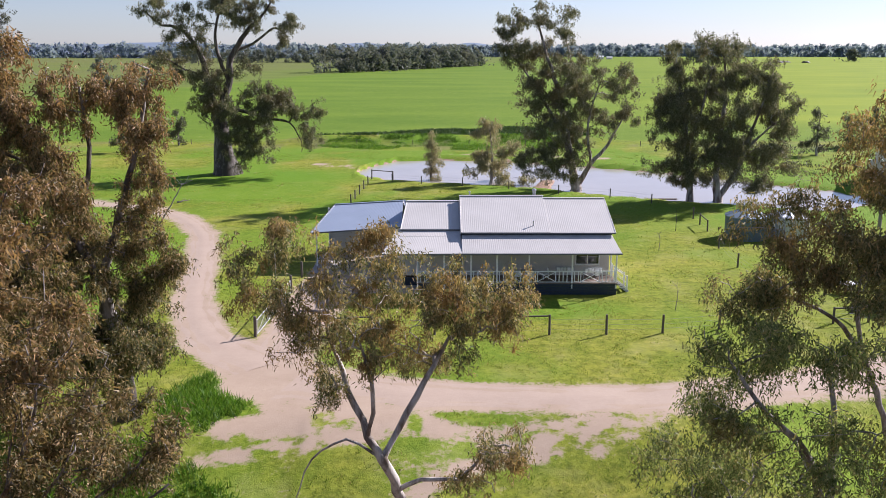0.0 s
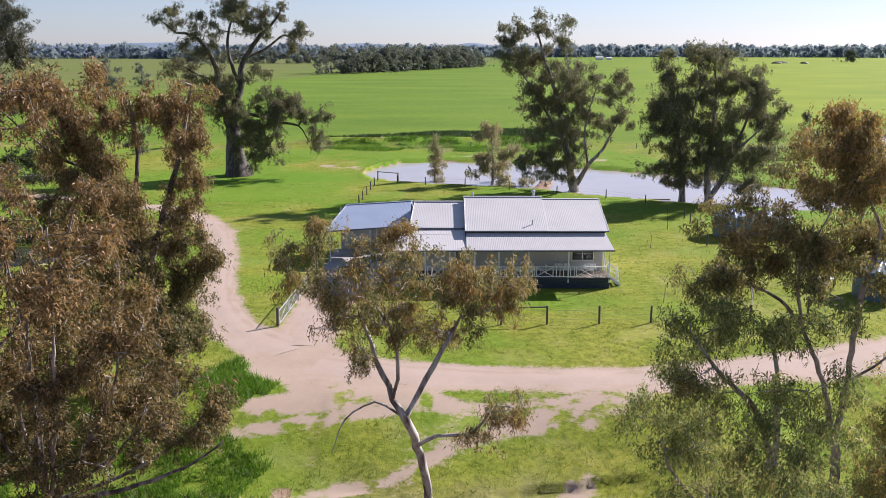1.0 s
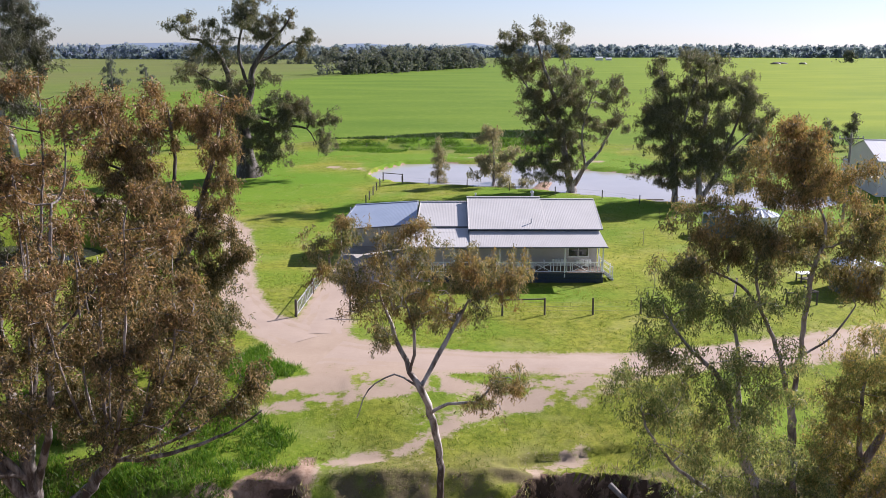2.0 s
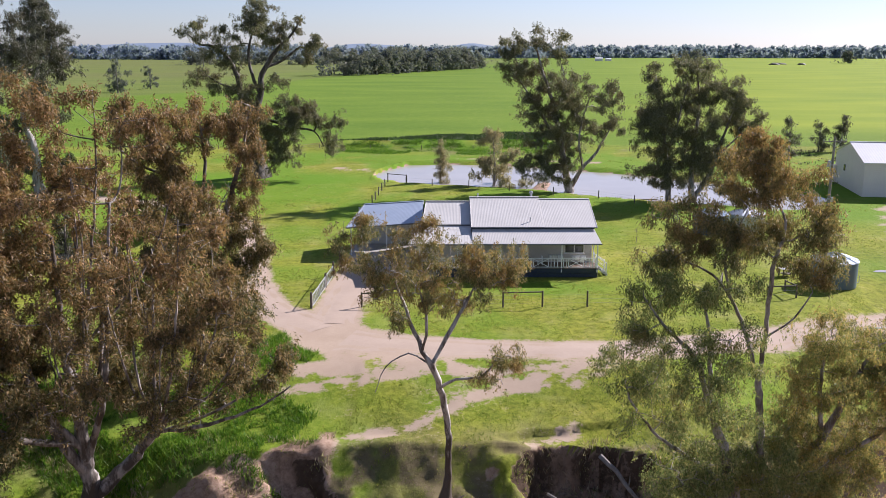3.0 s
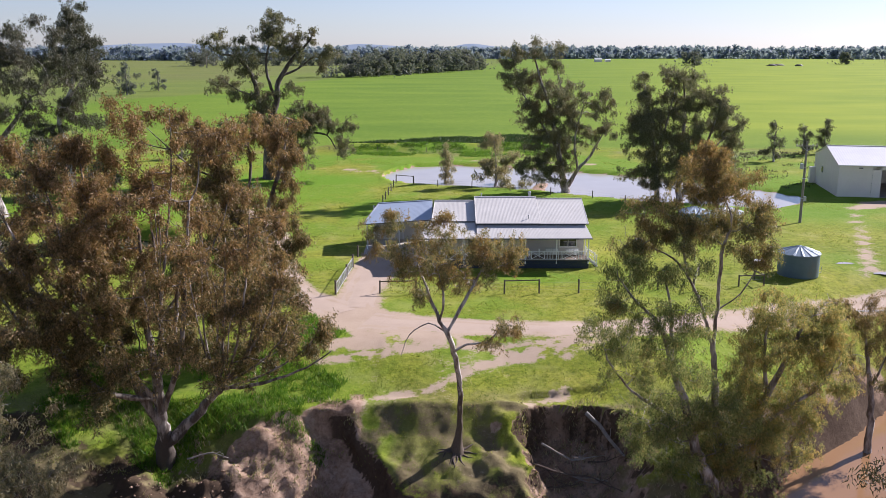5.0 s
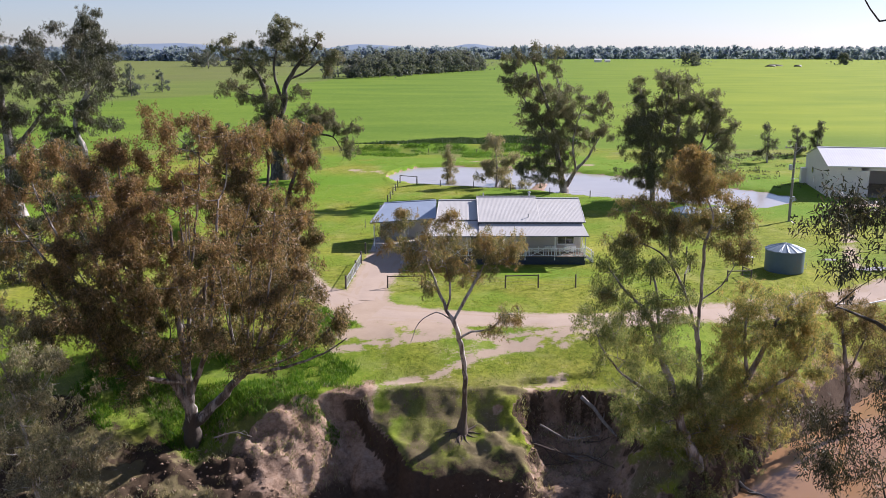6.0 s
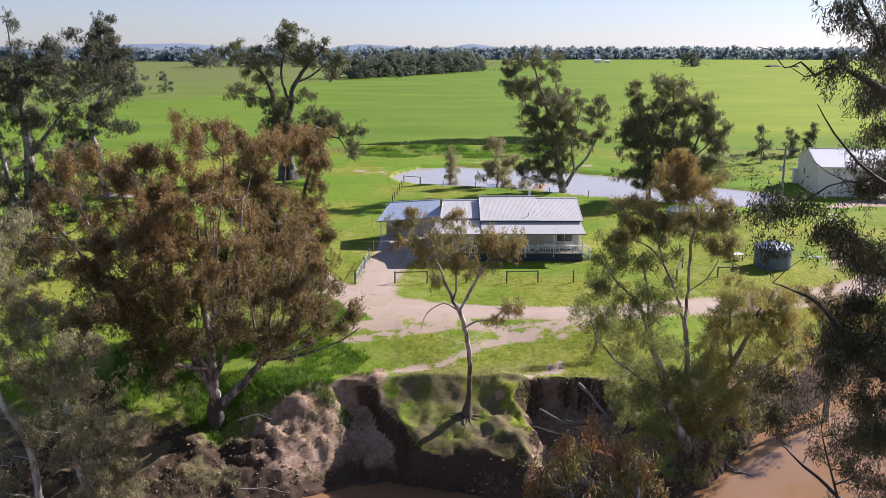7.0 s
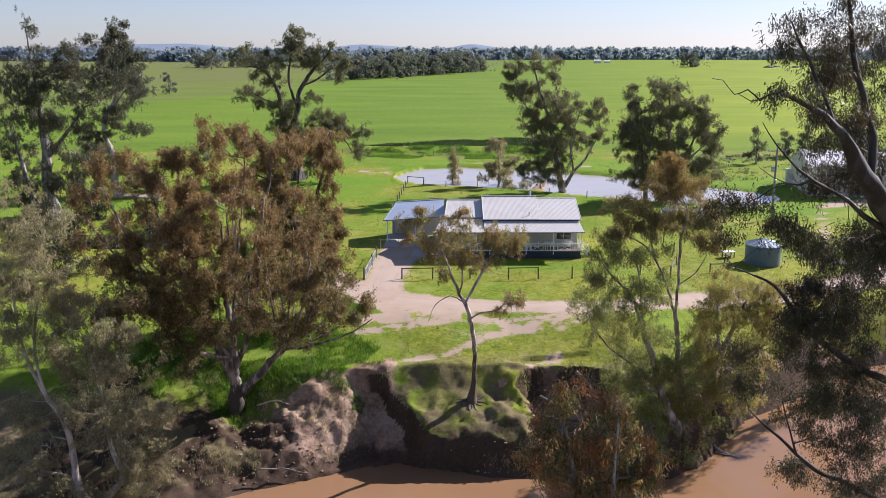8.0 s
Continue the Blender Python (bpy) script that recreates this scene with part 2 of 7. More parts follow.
L_OLIVE = leaf_mat("leaves_olive", [(0.0, (0.080, 0.120, 0.040)), (0.5, (0.190, 0.235, 0.090)), (0.85, (0.360, 0.375, 0.170)), (1.0, (0.480, 0.380, 0.180))], 0.45, 0.55, (0.320, 0.170, 0.065), 0.66)
L_RED = leaf_mat("leaves_red_tipped", [(0.0, (0.090, 0.105, 0.046)), (0.45, (0.180, 0.180, 0.085)), (0.85, (0.340, 0.260, 0.130)), (1.0, (0.540, 0.330, 0.140))], 1.1, 0.5, (0.62, 0.120, 0.070), 0.55)
L_ORANGE = leaf_mat("leaves_orange_tipped", [(0.0, (0.098, 0.130, 0.044)), (0.45, (0.245, 0.262, 0.100)), (0.8, (0.450, 0.400, 0.172)), (1.0, (0.570, 0.385, 0.165))], 0.6, 0.55, (0.52, 0.25, 0.09), 0.62)
L_TALL = leaf_mat("leaves_green_with_orange_top", [(0.0, (0.075, 0.095, 0.036)), (0.45, (0.175, 0.185, 0.080)), (0.8, (0.310, 0.275, 0.130)), (1.0, (0.460, 0.330, 0.160))], 0.6, 0.45, (0.34, 0.17, 0.07), 0.62, (16.0, 25.0, (0.62, 0.230, 0.075)))
L_BROWN = leaf_mat("leaves_brown_green", [(0.0, (0.070, 0.085, 0.034)), (0.4, (0.175, 0.185, 0.080)), (0.75, (0.330, 0.285, 0.140)), (1.0, (0.540, 0.400, 0.215))], 0.75, 0.45, (0.50, 0.235, 0.085), 0.55)
L_RUST = leaf_mat("leaves_rust", [(0.0, (0.045, 0.058, 0.024)), (0.4, (0.122, 0.128, 0.056)), (0.75, (0.260, 0.215, 0.106)), (1.0, (0.520, 0.385, 0.210))], 0.6, 0.43, (0.075, 0.110, 0.040), 0.57, (5.0, 19.0, (0.46, 0.215, 0.108)))
L_GREY = leaf_mat("leaves_greygreen", [(0.0, (0.150, 0.155, 0.088)), (0.5, (0.310, 0.290, 0.180)), (1.0, (0.500, 0.430, 0.290))], 0.4, 0.46, (0.270, 0.165, 0.090), 0.60)
L_DEEP = leaf_mat("leaves_deep", [(0.0, (0.043, 0.052, 0.029)), (0.5, (0.090, 0.095, 0.060)), (1.0, (0.153, 0.140, 0.101))], 0.15, 0.27, (0.123, 0.068, 0.048), 0.62)
L_DAM = leaf_mat("leaves_dam", [(0.0, (0.064, 0.078, 0.036)), (0.5, (0.150, 0.156, 0.086)), (1.0, (0.290, 0.262, 0.165))], 0.25, 0.36, (0.190, 0.110, 0.062), 0.60)
# darker copy of the deep leaves, with shade put into the colour
L_SHADED = leaf_mat("leaves_shaded", [(0.0, (0.026, 0.031, 0.016)), (0.5, (0.062, 0.064, 0.036)), (1.0, (0.125, 0.106, 0.066))], 0.4, 0.24, (0.14, 0.078, 0.038), 0.6)
# far trees: distance haze is mixed into these pale grey leaf colours
L_FAR = leaf_mat("leaves_far_woods_hazed", [(0.0, (0.120, 0.140, 0.130)), (0.5, (0.158, 0.176, 0.160)), (1.0, (0.205, 0.212, 0.188))], 0.01, 0.35, (0.190, 0.165, 0.140), 0.6)
# horizon woods: the blue of the haze is painted into the leaf colour
L_FARTHEST = leaf_mat("leaves_horizon_woods_hazed", [(0.0, (0.215, 0.270, 0.385)), (0.5, (0.250, 0.305, 0.425)), (1.0, (0.295, 0.345, 0.460))], 0.01, 0.5, (0.200, 0.225, 0.290), 0.6)
L_GRASS = leaf_mat("grass_blades", [(0.0, (0.109, 0.169, 0.021)), (0.6, (0.219, 0.274, 0.044)), (1.0, (0.406, 0.327, 0.134))], 0.25, 0.62, (0.081, 0.172, 0.015), 0.55)
L_REED = leaf_mat("lush_grass_blades", [(0.0, (0.045, 0.115, 0.010)), (0.6, (0.098, 0.215, 0.018)), (1.0, (0.195, 0.290, 0.046))], 0.25, 0.55, (0.060, 0.130, 0.012), 0.6)
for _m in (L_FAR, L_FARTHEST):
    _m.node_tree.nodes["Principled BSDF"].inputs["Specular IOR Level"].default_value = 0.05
# the hills glow: emission gives them the blue of haze
M_HILL, _t, _p = mat("distant_hills_haze_glow", 1.0)
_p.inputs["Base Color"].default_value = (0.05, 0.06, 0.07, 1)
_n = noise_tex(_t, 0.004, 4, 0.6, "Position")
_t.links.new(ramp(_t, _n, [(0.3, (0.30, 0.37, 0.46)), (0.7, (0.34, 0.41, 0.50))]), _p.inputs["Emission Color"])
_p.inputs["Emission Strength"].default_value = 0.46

M_TANK_LID = simple("tank_lid", (0.17, 0.23, 0.28), (0.25, 0.31, 0.36), 1.2, 0.45, 0.2, bumps=0.05)

M_POLE = simple("weathered_pole", (0.16, 0.145, 0.125), (0.28, 0.26, 0.235), 2.0, 0.9, bumps=0.4, stretch=(6, 6, 0.5))

# ---- building helpers ----
def mesh_ob(name, verts, faces, material, parent=None, label="", smooth=False):
    me = bpy.data.meshes.new(name)
    me.from_pydata([tuple(map(float, v)) for v in verts], [], [tuple(map(int, f)) for f in faces])
    me.materials.append(material)
    if smooth:
        me.polygons.foreach_set("use_smooth", [True] * len(me.polygons))
    me.update()
    ob = new(name, me)
    if parent:
        ob.parent = parent
    if label:
        ob["label"] = label
    return ob


def quads_ob(name, verts, material, parent=None, label="", per=4):
    """A mesh of separate small faces (leaves, blades), from an array of n x per x 3."""
    n = len(verts)
    me = bpy.data.meshes.new(name)
    me.vertices.add(n * per)
    me.vertices.foreach_set("co", np.ascontiguousarray(verts, dtype=np.float32).ravel())
    me.loops.add(n * per)
    me.loops.foreach_set("vertex_index", np.arange(n * per, dtype=np.int32))
    me.polygons.add(n)
    me.polygons.foreach_set("loop_start", np.arange(0, n * per, per, dtype=np.int32))
    me.materials.append(material)
    me.update(calc_edges=True)
    ob = new(name, me)
    if parent:
        ob.parent = parent
    if label:
        ob["label"] = label
    return ob


def part(name, bm, material, parent=None, label="", smooth=False):
    me = bpy.data.meshes.new(name)
    bmesh.ops.recalc_face_normals(bm, faces=bm.faces[:])
    bm.to_mesh(me)
    bm.free()
    me.materials.append(material)
    if smooth:
        me.polygons.foreach_set("use_smooth", [True] * len(me.polygons))
    ob = new(name, me)
    if parent:
        ob.parent = parent
    if label:
        ob["label"] = label
    return ob


def empty(name, at, label, category, group="", kind=""):
    ob = new(name)
    ob.matrix_world = Matrix.Translation(at)
    return tagged(ob, label, category, group, kind)


def bm_box(bm, x0, x1, y0, y1, z0, z1, bevel=0.0, m=None):
    """A box with softened edges, added to bm."""
    b2 = bmesh.new()
    bmesh.ops.create_cube(b2, size=1)
    for v in b2.verts:
        v.co = Vector(((x0 + x1) / 2 + v.co.x * (x1 - x0), (y0 + y1) / 2 + v.co.y * (y1 - y0), (z0 + z1) / 2 + v.co.z * (z1 - z0)))
    if bevel:
        bmesh.ops.bevel(b2, geom=b2.edges[:], offset=bevel, segments=1, affect="EDGES")
    if m:
        b2.transform(m)
    me = bpy.data.meshes.new("tmp")
    b2.to_mesh(me)
    b2.free()
    bm.from_mesh(me)
    bpy.data.meshes.remove(me)
    return bm


def box(*a, **k):
    return bm_box(bmesh.new(), *a, **k)


def bm_bar(bm, a, b, w, h=None, bevel=0.0):
    """A square bar from a to b."""
    a, b = Vector(a), Vector(b)
    d = b - a
    m = Matrix.Translation((a + b) / 2) @ d.to_track_quat("Z", "Y").to_matrix().to_4x4()
    return bm_box(bm, -w / 2, w / 2, -(h or w) / 2, (h or w) / 2, -d.length / 2, d.length / 2, bevel, m)


def bm_tube(bm, pts, radii, sides=8, cap=True):
    """A round tube through points with a radius each."""
    rings = []
    up = Vector((0.31, 0.17, 0.93))
    pts = [Vector(p) for p in pts]
    for i, (p, r) in enumerate(zip(pts, radii)):
        d = (pts[min(i + 1, len(pts) - 1)] - pts[max(i - 1, 0)]).normalized()
        u = d.cross(up)
        u = u.normalized() if u.length > 1e-3 else d.orthogonal().normalized()
        w = d.cross(u)
        rings.append([bm.verts.new(p + (u * math.cos(k * math.tau / sides) + w * math.sin(k * math.tau / sides)) * r) for k in range(sides)])
    for a, b in zip(rings, rings[1:]):
        for k in range(sides):
            bm.faces.new((a[k], a[(k + 1) % sides], b[(k + 1) % sides], b[k]))
    if cap:
        bm.faces.new(rings[0][::-1])
        bm.faces.new(rings[-1])
    return bm


def bm_lathe(bm, profile, sides=24, at=(0, 0, 0)):
    """A turned body: profile is (radius, height) from the bottom up."""
    rings = [[bm.verts.new((at[0] + r * math.cos(k * math.tau / sides), at[1] + r * math.sin(k * math.tau / sides), at[2] + z)) for k in range(sides)] for r, z in profile]
    for a, b in zip(rings, rings[1:]):
        for k in range(sides):
            bm.faces.new((a[k], a[(k + 1) % sides], b[(k + 1) % sides], b[k]))
    bm.faces.new(rings[0][::-1])
    bm.faces.new(rings[-1])
    return bm


# ---- lie of the land ----
def lattice(seed):
    return np.random.RandomState(seed).rand(256, 256)


LAT = [lattice(s) for s in (11, 12, 13, 14)]


def value_noise(x, y, k=0):
    """Smooth noise from 0 to 1 with a period of one metre."""
    g = LAT[k % 4]
    xi, yi = np.floor(x).astype(int), np.floor(y).astype(int)
    fx, fy = x - xi, y - yi
    fx, fy = fx * fx * (3 - 2 * fx), fy * fy * (3 - 2 * fy)
    a, b, c, d = (g[(xi + i) % 256, (yi + j) % 256] for i, j in ((0, 0), (1, 0), (0, 1), (1, 1)))
    return (a * (1 - fx) + b * fx) * (1 - fy) + (c * (1 - fx) + d * fx) * fy


def fbm(x, y, size, octaves=4, k=0):
    s, amp, tot = 0, 1.0, 0
    for o in range(octaves):
        s = s + amp * value_noise(x / size * 2**o + 17.3 * o, y / size * 2**o + 9.1 * o, k + o)
        tot += amp
        amp *= 0.5
    return s / tot


def sstep(a, b, v):
    u = np.clip((v - a) / (b - a), 0, 1)
    return u * u * (3 - 2 * u)


WATER_Z, POND_Z = -8.0, -0.35
EDGE_X = [-400, -90, -60, -40, -30, -20, -15, -11, -7.6, -3.2, 0, 3, 10, 15, 18, 21, 25, 32, 40, 60, 120, 500]
EDGE_Y = [40, 30, 22, 17, 18, 23.0, 25.6, 27.8, 29.3, 28.0, 26.6, 26.4, 26.2, 26.0, 28.0, 32.5, 37.5, 43, 51, 57, 60, 60]
BANK_X = [-400, -40, -25, -20, -15, -11, -7, -2, 3, 12, 25, 60, 500]
BANK_W = [16, 16, 16, 14, 9.8, 8.0, 6.4, 7.2, 9.4, 9.6, 7.4, 8, 10]
POND_X = [-14, -12, -8, 0, 10, 23, 31, 40, 49, 55, 58]
POND_NEAR = [142, 136.5, 133, 131.3, 127.8, 120, 115.5, 111.8, 108, 112.5, 118]
POND_FAR = [143, 150, 157.5, 159, 157.5, 150, 145.5, 139, 130, 124, 119]


def water_edge(x):
    return np.interp(x, EDGE_X, EDGE_Y)


def gully(x, y):
    """A washout in the bank, one where it is."""
    axis = -8.0 - 0.55 * (y - 30.5) + 1.1 * (fbm(x * 0.2, y, 1.7, 3, 3) - 0.5)
    wide = np.interp(y, [27, 31, 34, 35], [8.5, 7.5, 4.6, 2.6])
    west = (1 - np.clip((axis - x - 0.7) / wide, 0, 1)) ** 1.15
    return np.where(x < axis, west, sstep(2.0, 0.7, x - axis)) * sstep(35.4, 34.6, y + 1.2 * (value_noise(x * 1.1, y * 0.1, 1) - 0.5))


def hollow_at(x, y):
    """The undercut scoop in the bank, east of the leaning gum."""
    lip = 35.7 - 0.08 * (x - 7.2) ** 2 + 1.7 * (fbm(x, y * 0.1, 1.5, 3, 2) - 0.5)
    side = x + 1.8 * (fbm(x * 0.2, y, 1.4, 3, 1) - 0.5)
    return sstep(3.0, 5.2, side) * sstep(12.5, 9.5, x) * sstep(0.25, -0.25, y - lip)


def height(x, y):
    x, y = np.asarray(x, float), np.asarray(y, float)
    n1, n2 = fbm(x, y, 3.2, 4, 0) - 0.5, fbm(x, y, 9.0, 3, 1) - 0.5
    yw = water_edge(x) + 1.4 * n2
    w = np.interp(x, BANK_X, BANK_W)
    s = np.clip((y - yw) / w, 0, 1)
    top = -1.6 * sstep(11.5, 0.0, y - yw - w) - 0.25 * n2 * sstep(60, 40, y)
    steep = np.interp(x, [-30, -20, -15, -12, -9, 14, 30], [0.85, 0.90, 1.7, 1.8, 1.6, 2.4, 2.0])
    face = 1 - (1 - s) ** steep
    z = WATER_Z - 0.35 + (top - WATER_Z + 0.35) * face
    rough = np.clip(s * (1 - s) * 4, 0, 1)
    z = z + rough * (1.5 * n1 + 1.1 * (fbm(x + 0.4 * y, y, 1.5, 4, 2) - 0.5) + 0.5 * (fbm(x, y, 0.55, 2, 0) - 0.5))
    # slump ledge under the leaning gum, and the hollow beside it
    lip = 27.9 + 1.3 * n2 + 1.2 * (fbm(x, y * 0.3, 1.6, 3, 3) - 0.5)
    ledge = 0.96 * sstep(-9.8, -8.6, x) * sstep(4.6, 3.2, x + 1.6 * n1) * sstep(-0.35, 0.35, y - lip) * sstep(37.2, 35.6, y)
    bench = np.interp(y, [27.5, 29.0, 30.6, 32.4, 33.5, 34.0, 34.9, 35.6, 37.0], [-5.6, -4.75, -3.95, -3.5, -3.1, -2.78, -2.0, -1.45, -1.2])
    knob = 0.7 * np.exp(-((x - 2.4) / 1.1) ** 2 - ((y - 34.2) / 0.9) ** 2)
    clumps = sstep(-1.5, 2.5, x) * sstep(35.0, 33.0, y)
    z = z * (1 - ledge) + ledge * (bench + knob + 0.3 * n1 + 0.4 * (fbm(x, y, 1.9, 3, 0) - 0.5) + (0.35 + 0.8 * clumps) * (fbm(x, y, 1.3, 3, 1) - 0.5) + 0.45 * sstep(33.4, 31.5, y) * (fbm(x, y, 0.7, 3, 2) - 0.5))
    hollow = hollow_at(x, y)
    z = z * (1 - hollow) + hollow * np.minimum(z, -6.5 + 0.29 * (y - 29.5) + 1.5 * n1 + 0.7 * (fbm(x, y, 0.9, 3, 3) - 0.5))
    # broken turf above the hollow
    z = z - 0.38 * sstep(0.25, -0.1, y - 37.0 - 0.22 * (x - 3) - 1.1 * (fbm(x, y * 0.3, 2.2, 4, 1) - 0.5)) * sstep(1.6, 3.0, x + n1) * sstep(12.5, 8.5, x) * sstep(34.6, 37.4, y)
    g = gully(x, y)
    z = np.where(z > -7.8, np.maximum(z - g * np.interp(y, [28, 31, 35], [2.6, 2.1, 1.5]), np.minimum(z, -7.7 + 0.5 * n1)), z)
    z = np.where(y < yw, WATER_Z - 0.35 - 0.25 * np.clip(yw - y, 0, 5), z)
    # the near bank, under the drone
    near = sstep(4.0, -8.0, y - 0.15 * np.abs(x) - 2 * n2)
    z = np.where(y < 10, z * (1 - near) + near * (-3.2 + 1.4 * n1), z)
    # yard and paddocks: faint rolls
    z = z + sstep(40, 60, y) * 0.10 * (fbm(x, y, 6.0, 3, 3) - 0.5)
    z = z + sstep(165, 240, y) * 1.6 * (fbm(x, y, 160.0, 3, 2) - 0.5) * sstep(1500, 400, y)
    # low rise added before the crop, so that its near face lies in shade
    z = z + 1.7 * np.exp(-((y - 186 - 2.0 * n2) / 3.4) ** 2) * sstep(-44, -22, x) * sstep(44, 24, x)
    # farm dam
    inside = np.minimum(y - np.interp(x, POND_X, POND_NEAR), np.interp(x, POND_X, POND_FAR) - y) + 1.6 * n2
    inside = np.where((x > -14) & (x < 58), inside, -5)
    spit = np.exp(-((x - 15.5 - 0.25 * (y - 131)) / 2.4) ** 2) * sstep(141, 133, y)
    z = z - 1.3 * sstep(-1.2, 3.0, inside) * (1 - 0.95 * spit) + 0.35 * sstep(-5.0, -1.5, inside) * sstep(0.5, -1.0, inside) * sstep(128, 140, y)
    # billabong beyond the western gums
    bill = ((x + 49) / 11) ** 2 + ((y - 86) / 9) ** 2
    z = z - 2.8 * sstep(1.35, 0.6, bill)
    return z


def gz(x, y):
    return float(height(np.array([x]), np.array([y]))[0])


def line_dist(x, y, pts):
    """Distance to a line of points, less its half width there."""
    best = np.full(np.shape(x), 1e6)
    for (ax, ay, aw), (bx, by, bw) in zip(pts, pts[1:]):
        dx, dy = bx - ax, by - ay
        u = np.clip(((x - ax) * dx + (y - ay) * dy) / (dx * dx + dy * dy), 0, 1)
        best = np.minimum(best, np.hypot(x - ax - u * dx, y - ay - u * dy) - (aw + (bw - aw) * u))
    return best


LANE = [(-60, 119, 1.5), (-45, 113, 1.5), (-36, 108.5, 1.4), (-30.5, 103, 1.4), (-25.6, 94, 1.4), (-22.6, 82, 1.4), (-19.6, 68, 1.5), (-16.2, 59, 1.8), (-10, 52.6, 3.0)]
TRACK = [(-10, 51.5, 3.0), (-5, 50.0, 2.6), (2, 49.0, 1.9), (8, 48.6, 1.9), (13, 48.6, 2.1), (20, 50.6, 1.7), (27, 53.2, 1.7), (34, 56.8, 1.8), (43, 61.5, 2.0), (55, 68, 2.2), (75, 84, 2.4)]
DRIVE = [(-10.3, 54, 2.3), (-10.4, 60, 2.0), (-9.8, 68, 2.4), (-8.8, 77, 2.6)]
APRON = [(80, 112, 5), (66, 110.5, 2.2), (61, 107, 0.6)]
WORN = [(-9.0, 49, 1.6), (-8.2, 45.5, 0.6)], [(-4, 46.5, 1.6), (1.0, 44.4, 0.6), (5, 44.0, 1.3), (9.0, 45.0, 1.2), (12.5, 47, 0.8)], [(-10.9, 34.4, 0.25), (-8.5, 35.7, 0.4), (-5.8, 37.3, 0.2), (-3.4, 37.7, 0.1), (-1.5, 39.3, 0.35), (0.5, 41.2, 0.3), (3.1, 42.6, 0.6), (7.6, 43.5, 0.9)], [(-6.7, 36.1, 0.1), (-4.6, 37.1, 0.2)], [(4.5, 36.1, 0.3), (6.9, 38.0, 0.6)], [(-12, 42.3, 0.2), (-8, 43.4, 0.5), (-2, 45.0, 0.6)], [(-11, 45.0, 1.0), (-6.1, 46.0, 1.4), (-1.9, 46.6, 1.1)], [(-21, 150, 1.2), (-15, 147, 0.8)], [(-14, 163, 0.2), (12, 164, 0.4), (34, 157, 0.3)], [(60, 105, 0.2), (50, 80, 0.4), (45, 69, 0.8)]


def build_ground():
    def axis(fine0, fine1, step, out0, out1, growth):
        mid = list(np.arange(fine0, fine1, step))
        for sign, end, start in ((-1, out0, mid[0]), (1, out1, mid[-1])):
            v, s = start, step
            while v * sign < end * sign:
                s *= growth if -40 < v < 260 else 1.13
                v += sign * s
                mid.append(v)
        return np.array(sorted(mid))

    xs = axis(-23, 15, 0.235, -4600, 4600, 1.042)
    ys = axis(24, 38, 0.2, -900, 4900, 1.021)
    X, Y = np.meshgrid(xs, ys)
    Z = height(X, Y)
    nx, ny = len(xs), len(ys)
    # broken faces: sods and clods push in and out along the steep bank
    steep = np.hypot(np.gradient(Z, axis=1) / np.gradient(X, axis=1), np.gradient(Z, axis=0) / np.gradient(Y, axis=0))
    loose = sstep(0.7, 1.6, steep) * sstep(-60, -40, X) * sstep(40, 25, X) * sstep(20, 24, Y) * sstep(41, 38, Y)
    jx, jy = (loose * 1.0 * (fbm(X + a * Z, Y - b * Z, 1.1, 4, k) - 0.5) for a, b, k in ((1.7, 1.3, 0), (-1.3, 1.9, 2)))
    co = np.stack([X + jx, Y + jy, Z], -1).reshape(-1, 3)
    idx = np.arange(nx * ny).reshape(ny, nx)
    faces = np.stack([idx[:-1, :-1], idx[:-1, 1:], idx[1:, 1:], idx[1:, :-1]], -1).reshape(-1, 4)
    me = bpy.data.meshes.new("ground")
    me.vertices.add(len(co))
    me.vertices.foreach_set("co", co.astype(np.float32).ravel())
    me.loops.add(faces.size)
    me.loops.foreach_set("vertex_index", faces.astype(np.int32).ravel())
    me.polygons.add(len(faces))
    me.polygons.foreach_set("loop_start", np.arange(0, faces.size, 4, dtype=np.int32))
    me.polygons.foreach_set("use_smooth", np.ones(len(faces), bool))
    me.materials.append(M_GROUND)
    me.update(calc_edges=True)
    x, y, z = co.T
    # bare earth beside the tracks, and worn patches
    d = np.minimum.reduce([line_dist(x, y, l) for l in (LANE, TRACK, DRIVE, APRON)])
    dirt = sstep(1.1, -0.6, d)
    for l in WORN:
        dirt = np.maximum(dirt, sstep(0.95, -0.4, line_dist(x, y, l)) * sstep(0.18, 0.54, fbm(x, y, 1.3, 4, 1)))
    yard_worn = 0.30 * sstep(0.5, 0.75, fbm(x, y, 7.0, 3, 2)) * sstep(34, 37, y) * sstep(48, 44, y) * sstep(-16, -11, x) * sstep(20, 12, x)
    dirt = np.maximum(dirt, yard_worn)
    yw = water_edge(x)
    w = np.interp(x, BANK_X, BANK_W)
    gx = np.gradient(Z, axis=1) / np.gradient(X, axis=1)
    gy = np.gradient(Z, axis=0) / np.gradient(Y, axis=0)
    slope = np.hypot(gx, gy).ravel()
    clay = sstep(0.95, 1.7, slope + 0.9 * (fbm(x, y, 2.0, 3, 1) - 0.5)) * sstep(42, 37, y - 0.5 * np.maximum(x - 15, 0))
    clay = clay * (1 - sstep(36.0, 36.6, y) * sstep(-1, 1, x) * sstep(14, 12, x))
    clay = np.maximum(clay, sstep(1.2, 0.2, (z - WATER_Z)) * sstep(70, 60, y))
